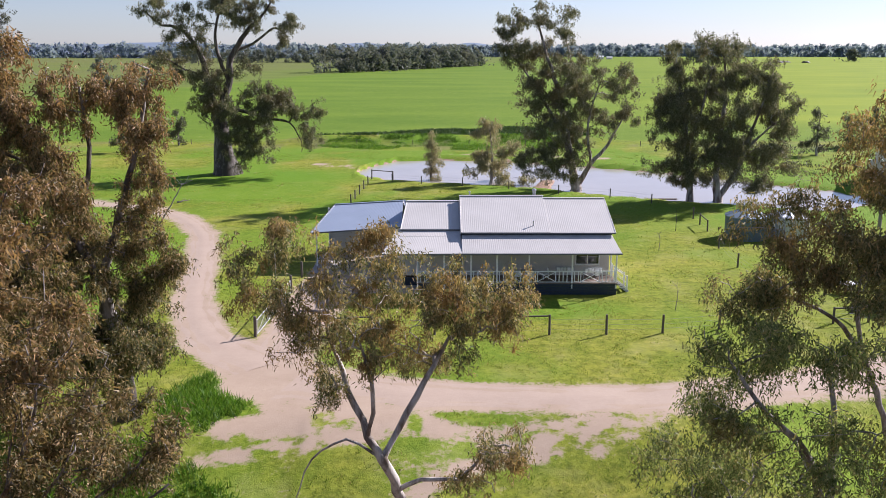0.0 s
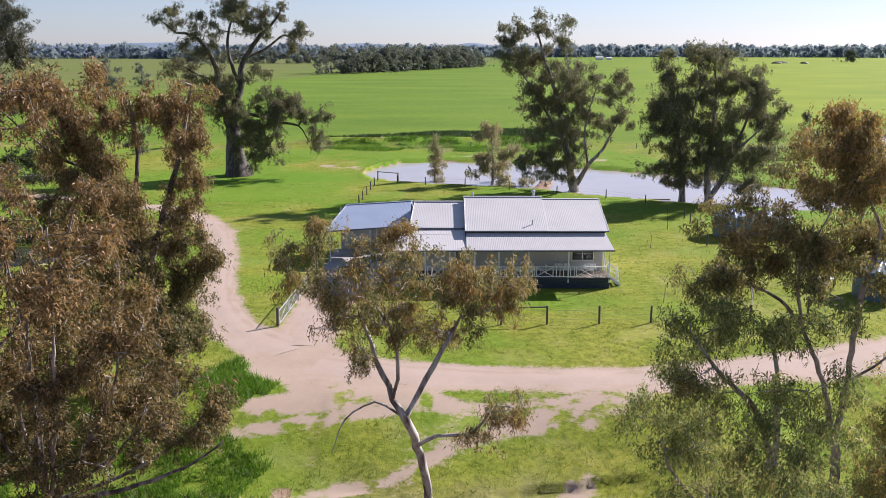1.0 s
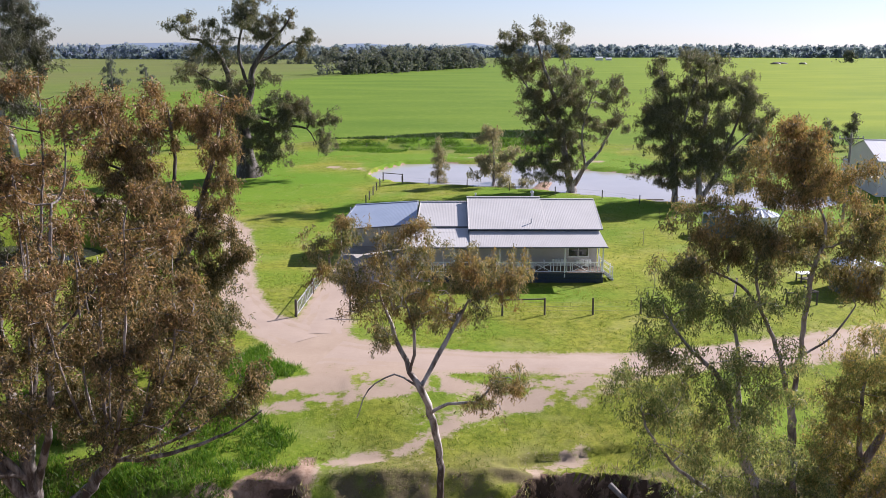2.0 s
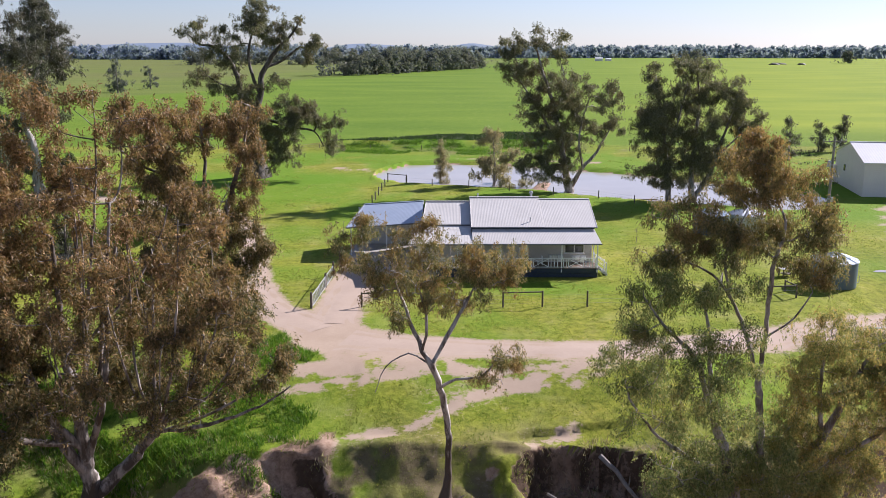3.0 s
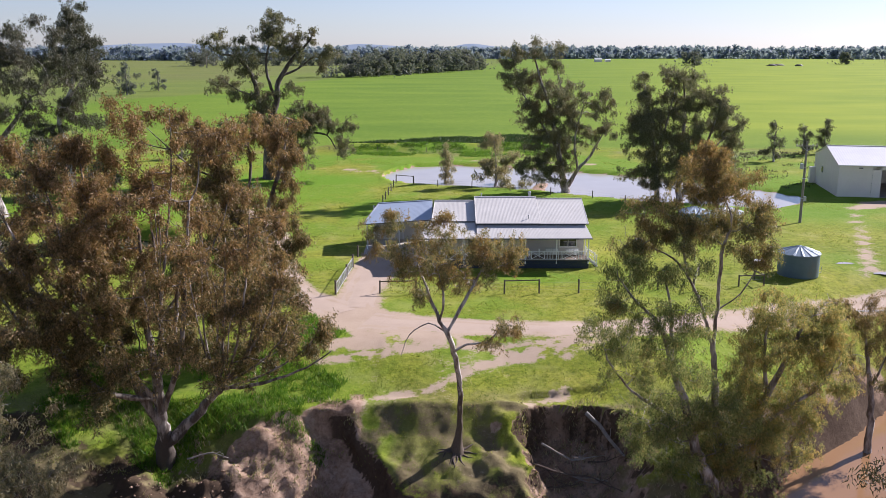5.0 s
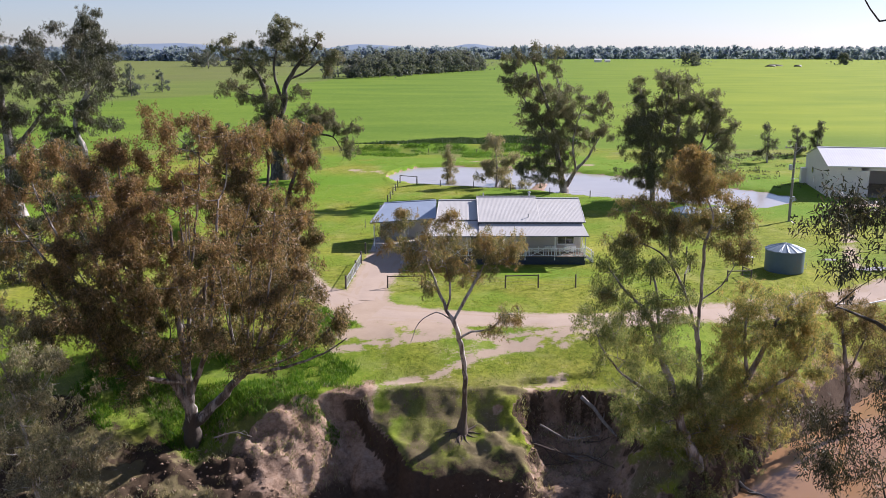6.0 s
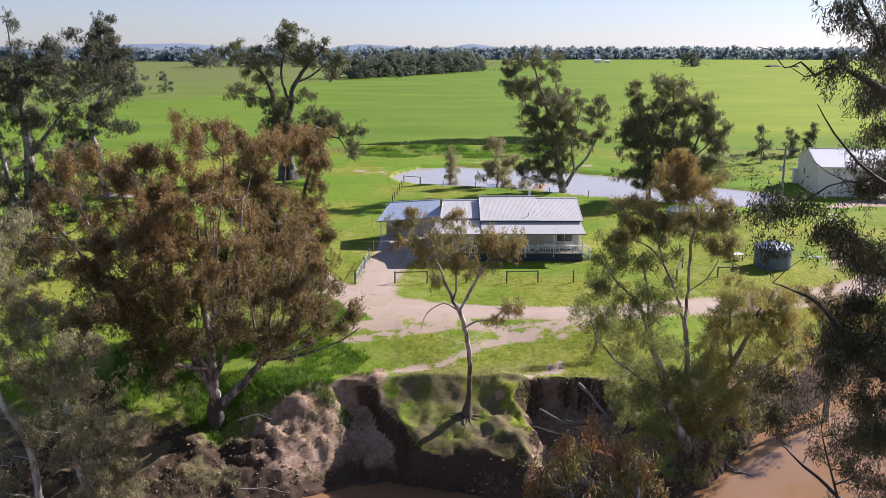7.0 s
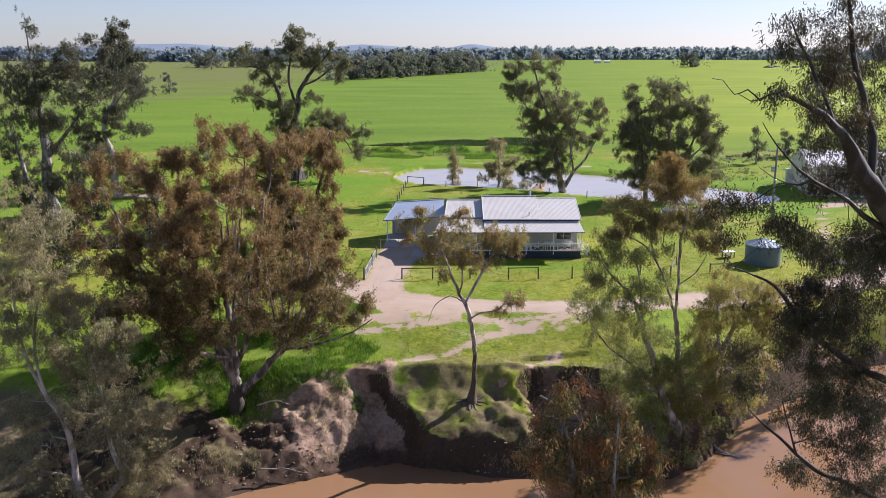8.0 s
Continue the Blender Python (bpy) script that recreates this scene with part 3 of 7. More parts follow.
    spur = sstep(-19.5, -17.0, x + 2.5 * (fbm(x, y, 2.4, 3, 3) - 0.5)) * sstep(-7, -9, x) * sstep(0.5, -0.5, y - 35.4 - 0.55 * (x + 11.9) + 2.4 * (fbm(x, y, 1.8, 4, 2) - 0.5))
    clay = np.maximum(clay, 0.92 * spur * sstep(20, 24, y))
    clay = np.maximum(clay, 0.8 * sstep(0.15, 0.5, gully(x, y)) * sstep(20, 25, y) * sstep(-0.5, -2.2, z))
    clay = np.maximum(clay, 0.75 * hollow_at(x, y) * sstep(22, 26, y))
    inside = np.minimum(y - np.interp(x, POND_X, POND_NEAR), np.interp(x, POND_X, POND_FAR) - y)
    inside = np.where((x > -14) & (x < 58), inside, -9)
    clay = np.maximum(clay, 0.9 * sstep(-0.6, 0.6, inside))
    spit = np.exp(-((x - 15.5 - 0.25 * (y - 131)) / 3.5) ** 2) * sstep(142, 138, y) * sstep(124, 129, y)
    clay = np.maximum(clay, 0.8 * spit)
    field = sstep(188, 192, y + 0.03 * np.abs(x))
    # alpha holds painted shade on cliff and hollow, plus real dark litter
    soil_shade = sstep(1.15, 1.9, slope) * sstep(-9.0, -7.0, x + 0.55 * (y - 30.5)) * sstep(40, 34, x) * sstep(37, 35, y - np.maximum(x - 14, 0)) * sstep(22, 25, y)
    soil_shade = np.maximum(soil_shade * (1 - 0.5 * hollow_at(x, y)), 0.42 * hollow_at(x, y) * sstep(22, 26, y))
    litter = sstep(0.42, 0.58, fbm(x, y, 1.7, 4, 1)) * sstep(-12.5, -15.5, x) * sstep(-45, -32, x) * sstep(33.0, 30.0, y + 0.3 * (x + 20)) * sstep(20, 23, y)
    soil_shade = np.maximum(soil_shade, 0.75 * litter)
    soil_shade = np.maximum(soil_shade, 0.6 * sstep(30.6, 28.4, y + 2.6 * (fbm(x, y, 1.4, 4, 0) - 0.5)) * sstep(-9.5, -8, x) * sstep(5, 3, x) * sstep(24, 26, y))
    cover = np.stack([dirt, field, clay, soil_shade], -1)
    lush = sstep(0.45, 0.65, fbm(x, y, 9.0, 3, 1)) * 0.45
    lush = np.maximum(lush, sstep(2.2, 0.5, np.hypot((x + 13.0) / 1.5, (y - 48.5) / 2.6)))
    lush = np.maximum(lush, 0.9 * sstep(1.9, 0.3, np.hypot((x + 18) / 9, (y - 37) / 5.5)) * sstep(0.2, 0.6, fbm(x, y, 2.6, 4, 2)))
    lush = np.maximum(lush, 0.9 * sstep(1.4, 0.5, np.hypot((x + 33) / 24, (y - 136) / 10)))
    lush = np.maximum(lush, 0.8 * sstep(1.3, 0.6, np.hypot((x + 29) / 4.5, (y - 78) / 20)))
    lush = np.maximum(lush, 0.75 * sstep(1.3, 0.4, np.hypot((x - 9) / 7, (y - 66) / 3)))
    lush = np.maximum(lush, 0.9 * sstep(1.5, 0.3, np.hypot((x - 2) / 34, (y - 184) / 9)) * sstep(0.25, 0.45, fbm(x, y, 7.0, 3, 0)))
    lush = np.maximum(lush, 0.75 * sstep(0.36, 0.56, fbm(x, y, 11.0, 4, 2)) * sstep(86, 104, y) * sstep(184, 172, y))
    gold = sstep(0.03, 0.46, x / np.maximum(y, 1)) * sstep(170, 260, y) * (0.75 + 0.25 * fbm(x, y, 60, 2, 3))
    dry = 0.55 * sstep(0.5, 0.7, fbm(x, y, 5.0, 3, 0)) * sstep(165, 178, y) * sstep(189, 184, y)
    dry = np.maximum(dry, 0.5 * sstep(0.48, 0.68, fbm(x, y, 4.0, 4, 2)) * sstep(23, 27, y) * sstep(41, 35, y))
    beyond = x - np.interp(y, [100, 353, 404, 445, 667, 978, 1400], [-330, -161, -139, -115, -85, 20, 120])
    dry = np.maximum(dry, 0.30 * sstep(-4, -9, beyond) * sstep(280, 340, y))
    dry = np.maximum(dry, 0.52 * sstep(-60, -110, beyond) * sstep(430, 560, y) * (0.6 + 0.6 * fbm(x, y, 120, 2, 1)))
    lush = np.maximum(lush, 0.9 * sstep(6, 3, np.abs(beyond)) * sstep(280, 340, y))
    dry = np.maximum(dry, 0.8 * sstep(12, 4, y))
    dry = np.maximum(dry, 0.9 * sstep(33.0, 30.5, y + 3.5 * (fbm(x, y, 2.4, 4, 2) - 0.5)) * sstep(-11, -15, x))
    dry = np.maximum(dry, 0.9 * sstep(36.8, 35.2, y) * sstep(-10, -8, x) * sstep(0.34, 0.54, fbm(x, y, 1.5, 4, 3)))
    growth = np.stack([lush, np.clip(gold, 0, 1), dry, np.ones_like(dry)], -1)
    for name, data in (("cover", cover), ("growth", growth)):
        a = me.color_attributes.new(name, "FLOAT_COLOR", "POINT")
        a.data.foreach_set("color", data.astype(np.float32).ravel())
    ob = tagged(new("ground", me), "bright green grassy farmland with a steep eroded clay river bank", "ground", kind="structure")
    return ob


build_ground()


def strip(name, pts, label, category, seed, step=0.45, across=9, ragged=0.45):
    """A beaten earth track: two wheel ruts, ragged edges that sink under the grass."""
    verts, line = [], []
    for (ax, ay, aw), (bx, by, bw) in zip(pts, pts[1:]):
        n = max(2, int(math.hypot(bx - ax, by - ay) / step))
        for i in range(n):
            u = i / n
            line.append((ax + (bx - ax) * u, ay + (by - ay) * u, aw + (bw - aw) * u))
    line = np.array(line)
    k = 9
    pad = np.pad(line, ((k, k), (0, 0)), mode="edge")
    line = np.stack([np.convolve(pad[:, i], np.ones(2 * k + 1) / (2 * k + 1), "valid") for i in range(3)], -1)
    tang = np.gradient(line[:, :2], axis=0)
    tang /= np.linalg.norm(tang, axis=1, keepdims=True) + 1e-9
    for i, (x, y, w) in enumerate(line):
        nx, ny = -tang[i, 1], tang[i, 0]
        wl = w + ragged * (value_noise(np.array(i * 0.31), np.array(seed + 0.5), 1) - 0.5) * 2
        wr = w + ragged * (value_noise(np.array(i * 0.27), np.array(seed + 7.5), 2) - 0.5) * 2
        for j in range(across):
            u = j / (across - 1) * 2 - 1
            off = u * (wl if u < 0 else wr)
            verts.append((x + nx * off, y + ny * off, u))
    v = np.array(verts)
    u = v[:, 2]
    rut = 0.05 * (np.exp(-((np.abs(u) - 0.45) / 0.14) ** 2))
    z = height(v[:, 0], v[:, 1]) + 0.055 * (1 - u**4) - 0.03 - rut * 0.6 + 0.03 * (fbm(v[:, 0], v[:, 1], 1.3, 3, seed) - 0.5)
    co = np.stack([v[:, 0], v[:, 1], z], -1)
    n = len(line)
    faces = [(i * across + j, (i + 1) * across + j, (i + 1) * across + j + 1, i * across + j + 1) for i in range(n - 1) for j in range(across - 1)]
    return tagged(mesh_ob(name, co, faces, M_TRACK, smooth=True), label, category, kind="structure")


strip("lane", LANE, "pinkish bare earth lane curving past the yard", "lane", 3)
strip("track", TRACK, "pinkish bare earth farm track with wheel ruts along the river bank", "track", 5)
strip("driveway", DRIVE, "pale earth driveway leading up to the carport", "driveway", 8, ragged=0.3)


def water_sheet(name, near, far, z, material, label, category):
    """A level sheet of water between a near and a far shore line."""
    n = len(near)
    v = [(x, y, z) for x, y in near] + [(x, y, z) for x, y in far]
    f = [(i, i + 1, n + i + 1, n + i) for i in range(n - 1)]
    return tagged(mesh_ob(name, v, f, material), label, category, kind="structure")


SHORE = np.linspace(-200, 200, 161)
water_sheet("river", [(x, -14) for x in SHORE], [(x, min(water_edge(x) + 3.0, 66)) for x in SHORE], WATER_Z, M_RIVER, "muddy brown river at the foot of the bank", "river")
SHORE = np.linspace(-15, 59, 60)
water_sheet("pond", [(x, np.interp(x, POND_X, POND_NEAR) - 2) for x in SHORE], [(x, np.interp(x, POND_X, POND_FAR) + 2) for x in SHORE], POND_Z, M_POND, "still farm dam reflecting the pale sky", "pond")
SHORE = np.linspace(-0.98, 0.98, 30)
water_sheet("billabong", [(-49 + 10.5 * u, 86 - 8.5 * math.sqrt(1 - u * u)) for u in SHORE], [(-49 + 10.5 * u, 86 + 8.5 * math.sqrt(1 - u * u)) for u in SHORE], -1.9, M_BILLABONG, "still blue billabong under the gums", "water")

# ---- trees ----
def grow(limbs, crown, tips, seed, twig=0.014, step=0.45, rise=0.0, wobble=0.12):
    """A branching frame: the given limbs, then a branch to each of many points spread through the crown."""
    rnd = np.random.RandomState(seed)
    pos, par, rad = [], [], []

    def add(p, parent, r=0.0):
        pos.append(np.array(p, float))
        par.append(parent)
        rad.append(r)
        return len(pos) - 1

    for k, limb in enumerate(limbs):
        limb = np.array(limb, float)
        last = -1
        if k:
            last = int(np.argmin(np.linalg.norm(np.array(pos) - limb[0, :3], axis=1)))
            limb[0, :3] = pos[last]
        for i in range(len(limb) - 1):
            a, b = limb[i], limb[i + 1]
            n = max(2, int(np.linalg.norm(b[:3] - a[:3]) / step))
            p0, p3 = limb[max(i - 1, 0)], limb[min(i + 2, len(limb) - 1)]
            for j in range(n if i < len(limb) - 2 else n + 1):
                u = j / n
                if last >= 0 and j == 0 and i == 0:
                    continue
                q = 0.5 * (2 * a + (b - p0) * u + (2 * p0 - 5 * a + 4 * b - p3) * u**2 + (3 * a - p0 - 3 * b + p3) * u**3)
                jit = rnd.randn(3) * wobble * min(1.0, 0.25 + q[3]) * (0 if last < 0 else 1) * 0.6
                last = add(q[:3] + jit, last, max(q[3], 0.01))
    goals, owner = [], []
    area = np.array([c[3] * c[4] for c in crown])
    share = np.maximum(2, np.round(tips * area / area.sum())).astype(int)
    for i, (c, n) in enumerate(zip(crown, share)):
        m = max(3, n // 3)
        d = rnd.randn(m, 3)
        d /= np.linalg.norm(d, axis=1, keepdims=True)
        d *= rnd.rand(m, 1) ** 0.4
        d = d[rnd.randint(m, size=n)] + rnd.randn(n, 3) * 0.24
        goals.append(np.array(c[:3]) + d * np.array([c[3], (c[3] + c[4]) / 2, c[4]]) * 1.12)
    goals = np.concatenate(goals)
    near = np.array([np.min(np.linalg.norm(np.array(pos) - g, axis=1)) for g in goals])
    goals = goals[np.argsort(near)]
    ends = []
    P = np.zeros((len(pos) + len(goals) * 40, 3))
    P[:len(pos)] = np.array(pos)
    for g in goals:
        n = len(pos)
        d = P[:n] - g
        dist = np.linalg.norm(d, axis=1)
        cost = dist * (1 + 0.9 * np.clip(d[:, 2] / (dist + 1e-6), 0, 1))
        i = int(np.argmin(cost))
        a = P[i].copy()
        L = dist[i]
        m = max(2, min(38, int(L / step)))
        side = rnd.randn(3) * 0.16 * L
        ctrl = a + (g - a) * 0.45 + side + np.array([0, 0, 0.14 * L])
        if rise:
            up = np.array([a[0] + 0.85 * (g[0] - a[0]), a[1] + 0.85 * (g[1] - a[1]), a[2] + 0.2 * (g[2] - a[2])])
            ctrl = ctrl * (1 - rise) + (up + 0.5 * side) * rise
        last = i
        for j in range(1, m + 1):
            u = j / m
            q = (1 - u) ** 2 * a + 2 * u * (1 - u) * ctrl + u * u * g + rnd.randn(3) * 0.03 * step
            last = add(q, last)
            P[last] = q
        ends.append(last)
    n = len(pos)
    pipe = np.zeros(n)
    kids = np.zeros(n, int)
    for i in range(n - 1, -1, -1):
        if kids[i] == 0:
            pipe[i] = twig ** 2.2
        if par[i] >= 0:
            pipe[par[i]] += pipe[i]
            kids[par[i]] += 1
    r = pipe ** (1 / 2.2)
    given = np.array(rad)
    r = np.where(given > 0, np.maximum(given, np.minimum(r, given * 1.5)), np.minimum(r, 0.6 * max(given)))
    for i in range(n):
        if par[i] >= 0 and given[i] == 0:
            r[i] = min(r[i], r[par[i]] * 0.92)
    return P[:n], np.array(par), r, ends


def tubes(P, par, r, flare=1.0):
    """Bark round the frame: one tapering tube a branch."""
    n = len(P)
    child = [[] for _ in range(n)]
    for i in range(n):
        if par[i] >= 0:
            child[par[i]].append(i)
    verts, faces = [], []
    heads = [(0, -1)]
    base = 0
    while heads:
        i, start = heads.pop()
        chain = [start] if start >= 0 else []
        rr = []
        while True:
            chain.append(i)
            c = child[i]
            if not c:
                break
            c = sorted(c, key=lambda q: -r[q])
            for q in c[1:]:
                heads.append((q, i))
            i = c[0]
        pts = P[chain]
        rr = r[chain].copy()
        if start >= 0:
            rr[0] = min(rr[0], rr[1] * 1.25)
        if len(pts) < 2:
            continue
        big = rr.max()
        k = 10 if big > 0.25 else 7 if big > 0.08 else 5 if big > 0.03 else 3
        t = np.gradient(pts, axis=0)
        t /= np.linalg.norm(t, axis=1, keepdims=True) + 1e-9
        u = np.cross(t, np.array([0.42, 0.33, 0.15]))
        bad = np.linalg.norm(u, axis=1) < 0.05
        u[bad] = np.cross(t[bad], np.array([0, 1.0, 0.3]))
        u /= np.linalg.norm(u, axis=1, keepdims=True)
        w = np.cross(t, u)
        a = np.arange(k) * math.tau / k
        lump = 1 + (0.12 * np.sin(3 * a + 1.3 * np.arange(len(pts))[:, None]) if k > 6 else 0 * a[None])
        ring = pts[:, None] + (u[:, None] * np.cos(a)[None, :, None] + w[:, None] * np.sin(a)[None, :, None]) * (rr[:, None] * lump)[:, :, None]
        verts.append(ring.reshape(-1, 3))
        m = len(pts)
        ids = base + np.arange(m * k).reshape(m, k)
        f = np.stack([ids[:-1], np.roll(ids[:-1], -1, 1), np.roll(ids[1:], -1, 1), ids[1:]], -1).reshape(-1, 4)
        faces.append(f)
        base += m * k
    return np.concatenate(verts), np.concatenate(faces)


def fast_mesh(name, co, faces, material, parent=None):
    me = bpy.data.meshes.new(name)
    me.vertices.add(len(co))
    me.vertices.foreach_set("co", co.astype(np.float32).ravel())
    me.loops.add(faces.size)
    me.loops.foreach_set("vertex_index", faces.astype(np.int32).ravel())
    me.polygons.add(len(faces))
    me.polygons.foreach_set("loop_start", np.arange(0, faces.size, 4, dtype=np.int32))
    me.polygons.foreach_set("use_smooth", np.ones(len(faces), bool))
    me.materials.append(material)
    me.update(calc_edges=True)
    ob = new(name, me)
    if parent:
        ob.parent = parent
    return ob


def leaves(P, par, ends, count, seed, length=0.15, width=0.024, spread=0.35, droop=0.75, along=1, plume=0.7):
    """Hanging sprays of narrow leaves about the ends of the twigs."""
    rnd = np.random.RandomState(seed + 500)
    seats = np.array(ends)
    walk_in = [seats]
    for _ in range(along - 1):
        seats = np.maximum(par[seats], 0)
        walk_in.append(seats)
    tips = P[np.concatenate(walk_in)]
    weight = rnd.gamma(2.2, 1.0, len(tips))
    sprays = max(1, count // 14)
    at = rnd.choice(len(tips), size=sprays, p=weight / weight.sum())
    s = tips[at] + rnd.randn(sprays, 3) * spread * np.array([1, 1, plume])
    hang = rnd.randn(sprays, 3) * 0.45
    hang[:, 2] = -abs(rnd.randn(sprays)) * 0.6 - droop
    hang /= np.linalg.norm(hang, axis=1, keepdims=True)
    k = rnd.randint(sprays, size=count)
    u = rnd.rand(count, 1)
    p = s[k] + hang[k] * u * length * 2.2 + rnd.randn(count, 3) * length * 0.5
    d = hang[k] * 0.8 + rnd.randn(count, 3) * 0.7
    d[:, 2] -= droop * 0.5
    d /= np.linalg.norm(d, axis=1, keepdims=True)
    side = np.cross(d, rnd.randn(count, 3))
    side /= np.linalg.norm(side, axis=1, keepdims=True) + 1e-9
    ln = length * (0.65 + 0.7 * rnd.rand(count, 1))
    wd = width * (0.7 + 0.6 * rnd.rand(count, 1)) * 0.5
    return np.stack([p - side * wd, p + side * wd, p + d * ln], 1)


LEAF_MORE, LEAF_FINE = 1.75, 0.76


def tree(name, label, limbs, crown, tips, leaf_count, seed, bark, leaf, group="", length=0.15, width=0.024, spread=0.35, twig=0.014, step=0.45, category="tree", droop=0.75, root=True, rise=0.0, along=1, plume=0.7):
    limbs = [list(l) for l in limbs]
    x, y, z, r0 = limbs[0][0]
    g = gz(x, y)
    if z - g > 0.6:
        limbs[0].insert(0, (x, y, g, r0 * 1.15))
    else:
        limbs[0][0] = (x, y, g, r0)
    base = np.array(limbs[0][0], float)
    t = empty(name, base[:3], label, category, group)
    P, par, r, ends = grow(limbs, crown, tips, seed, twig, step, rise)
    if root:
        # root flare
        up = P[:, 2] - P[0, 2]
        r = r * (1 + 0.55 * np.exp(-np.clip(up, 0, 50) / (2.2 * r[0])) * (r > 0.5 * r[0]))
        P = P.copy()
        P[0, 2] -= 0.5
    co, faces = tubes(P, par, r)
    fast_mesh("trunk", co - base[:3], faces, bark, t)
    lv = leaves(P, par, ends, int(leaf_count * LEAF_MORE), seed, length * LEAF_FINE, width, spread, droop, along, plume)
    quads_ob("crown", lv - base[:3], leaf, t, per=3)
    return t

# ---- the gums: main limbs as (x, y, z, radius), crown masses as (x, y, z, half width, half height) ----
LONE_GUM_LIMBS = [
    [(-1.06, 32.0, -3.51, 0.360), (-0.99, 31.8, -2.31, 0.235), (-0.88, 31.4, -0.55, 0.175), (-0.90, 30.8, 1.25, 0.165), (-1.01, 30.2, 2.79, 0.160), (-1.36, 29.2, 4.85, 0.150), (-1.78, 28.3, 6.44, 0.135)],
    [(-1.9, 28.3, 6.48, 0.11), (-2.5, 28.6, 7.6, 0.085), (-3.1, 29, 9.2, 0.057), (-3.7, 29.5, 10.6, 0.033)],
    [(-1.9, 28.3, 6.48, 0.115), (-1.25, 28.6, 7.4, 0.095), (-0.4, 29, 8.9, 0.066), (0.4, 29.5, 10.3, 0.033)],
    [(-2.2, 28.4, 7.0, 0.07), (-2.0, 28.0, 8.8, 0.05), (-2.4, 27.6, 10.8, 0.025)],
    [(-1.36, 29.2, 4.85, 0.09), (-0.56, 28.6, 5.55, 0.075), (0.6, 28, 5.9, 0.055), (1.3, 28, 6.5, 0.033)],
    [(-1.85, 28.4, 6.4, 0.06), (-3.0, 28.6, 7.0, 0.045), (-4.2, 29, 6.1, 0.035), (-4.8, 29, 4.7, 0.014)],
]
LONE_GUM_CROWN = [
    (-2.6, 30, 13.3, 1.3, 0.7), (-5.8, 31, 13.0, 1.2, 0.9), (-6.4, 30, 11.7, 0.7, 0.8), (-3.9, 29, 12.0, 1.4, 0.9), (-2.2, 32, 11.2, 1.5, 1.1),
    (-0.2, 29, 11.7, 1.4, 1.1), (1.6, 31, 11.5, 1.2, 1.0), (2.6, 30, 11.2, 0.8, 1.1), (-4.5, 30, 10.2, 1.2, 0.9), (-2.5, 28, 10.5, 1.4, 0.9),
    (-0.4, 31, 9.4, 1.3, 1.0), (1.0, 29, 10.2, 0.8, 0.7), (1.7, 28, 7.1, 1.1, 0.8), (-3.4, 29, 9.0, 0.7, 0.7), (1.1, 28, 6.0, 0.9, 0.5),
]
RUST_GUM_LIMBS = [
    [(-21.7, 32.5, -4.5, 0.48), (-21.5, 31.6, -1.1, 0.42), (-21.2, 30.6, 2.4, 0.33), (-21.4, 30, 6.3, 0.22), (-21.4, 30, 9.6, 0.14), (-21.5, 30, 12.8, 0.09)],
    [(-21.5, 32.2, -3.1, 0.38), (-19.3, 32.6, -1.0, 0.32), (-17.6, 31.5, 1.1, 0.24), (-16.5, 30, 2.4, 0.18), (-14.8, 30, 4.6, 0.13), (-13.9, 30, 7.5, 0.07)],
    [(-17.2, 30, 1.6, 0.14), (-14.9, 30, 2.2, 0.12), (-11.6, 30, 3.2, 0.07), (-9.4, 30, 4.6, 0.04)],
    [(-21.1, 30, 2.0, 0.18), (-20.1, 31, 4.7, 0.14), (-19.4, 31, 9.3, 0.12), (-18.0, 31, 13.8, 0.06)],
    [(-21.1, 30, 0.2, 0.22), (-22.6, 29, 4.1, 0.16), (-23.0, 28, 7.7, 0.12), (-23.5, 28, 11.3, 0.06)],
    [(-21.0, 30, 0.7, 0.22), (-23.8, 28, 2.6, 0.17), (-25.8, 27, 5.2, 0.13), (-27.9, 27, 7.2, 0.09), (-29.8, 27, 10.4, 0.05)],
    [(-25.0, 27, 4.5, 0.1), (-26.4, 27, 6.8, 0.07), (-27.5, 27, 11.1, 0.04)],
    [(-21.0, 31, -2, 0.22), (-22.5, 29.5, 3, 0.16), (-23.5, 29, 9, 0.11), (-24, 29, 15, 0.04)],
    [(-20.5, 31, -1, 0.22), (-19, 29, 5, 0.16), (-18, 28, 11, 0.1), (-17.5, 28, 15, 0.04)],
    [(-20.8, 30.5, -1, 0.2), (-21.5, 33, 6, 0.14), (-22, 34, 13, 0.06)],
]
RUST_GUM_CROWN = [
    (-24.6, 29, 18.1, 1.5, 1.3), (-23.3, 33, 17.4, 1.6, 1.4), (-26.3, 28, 15.9, 1.7, 1.3), (-24.1, 30, 15.2, 1.9, 1.6), (-22.5, 35, 14.8, 1.9, 1.7),
    (-27.4, 27, 13.4, 1.3, 1.7), (-24.7, 27, 13.1, 1.9, 1.7), (-22.7, 30, 12.4, 1.8, 1.8), (-27.5, 26, 10.6, 1.9, 1.7), (-24.9, 26, 10.2, 1.9, 1.7),
    (-22.7, 27, 10.0, 1.7, 1.7), (-30.7, 28, 6.5, 1.8, 1.6), (-26.9, 26, 6.9, 1.9, 1.5), (-24.5, 27, 6.8, 1.7, 1.5), (-21.9, 30, 7.1, 1.4, 1.6),
]
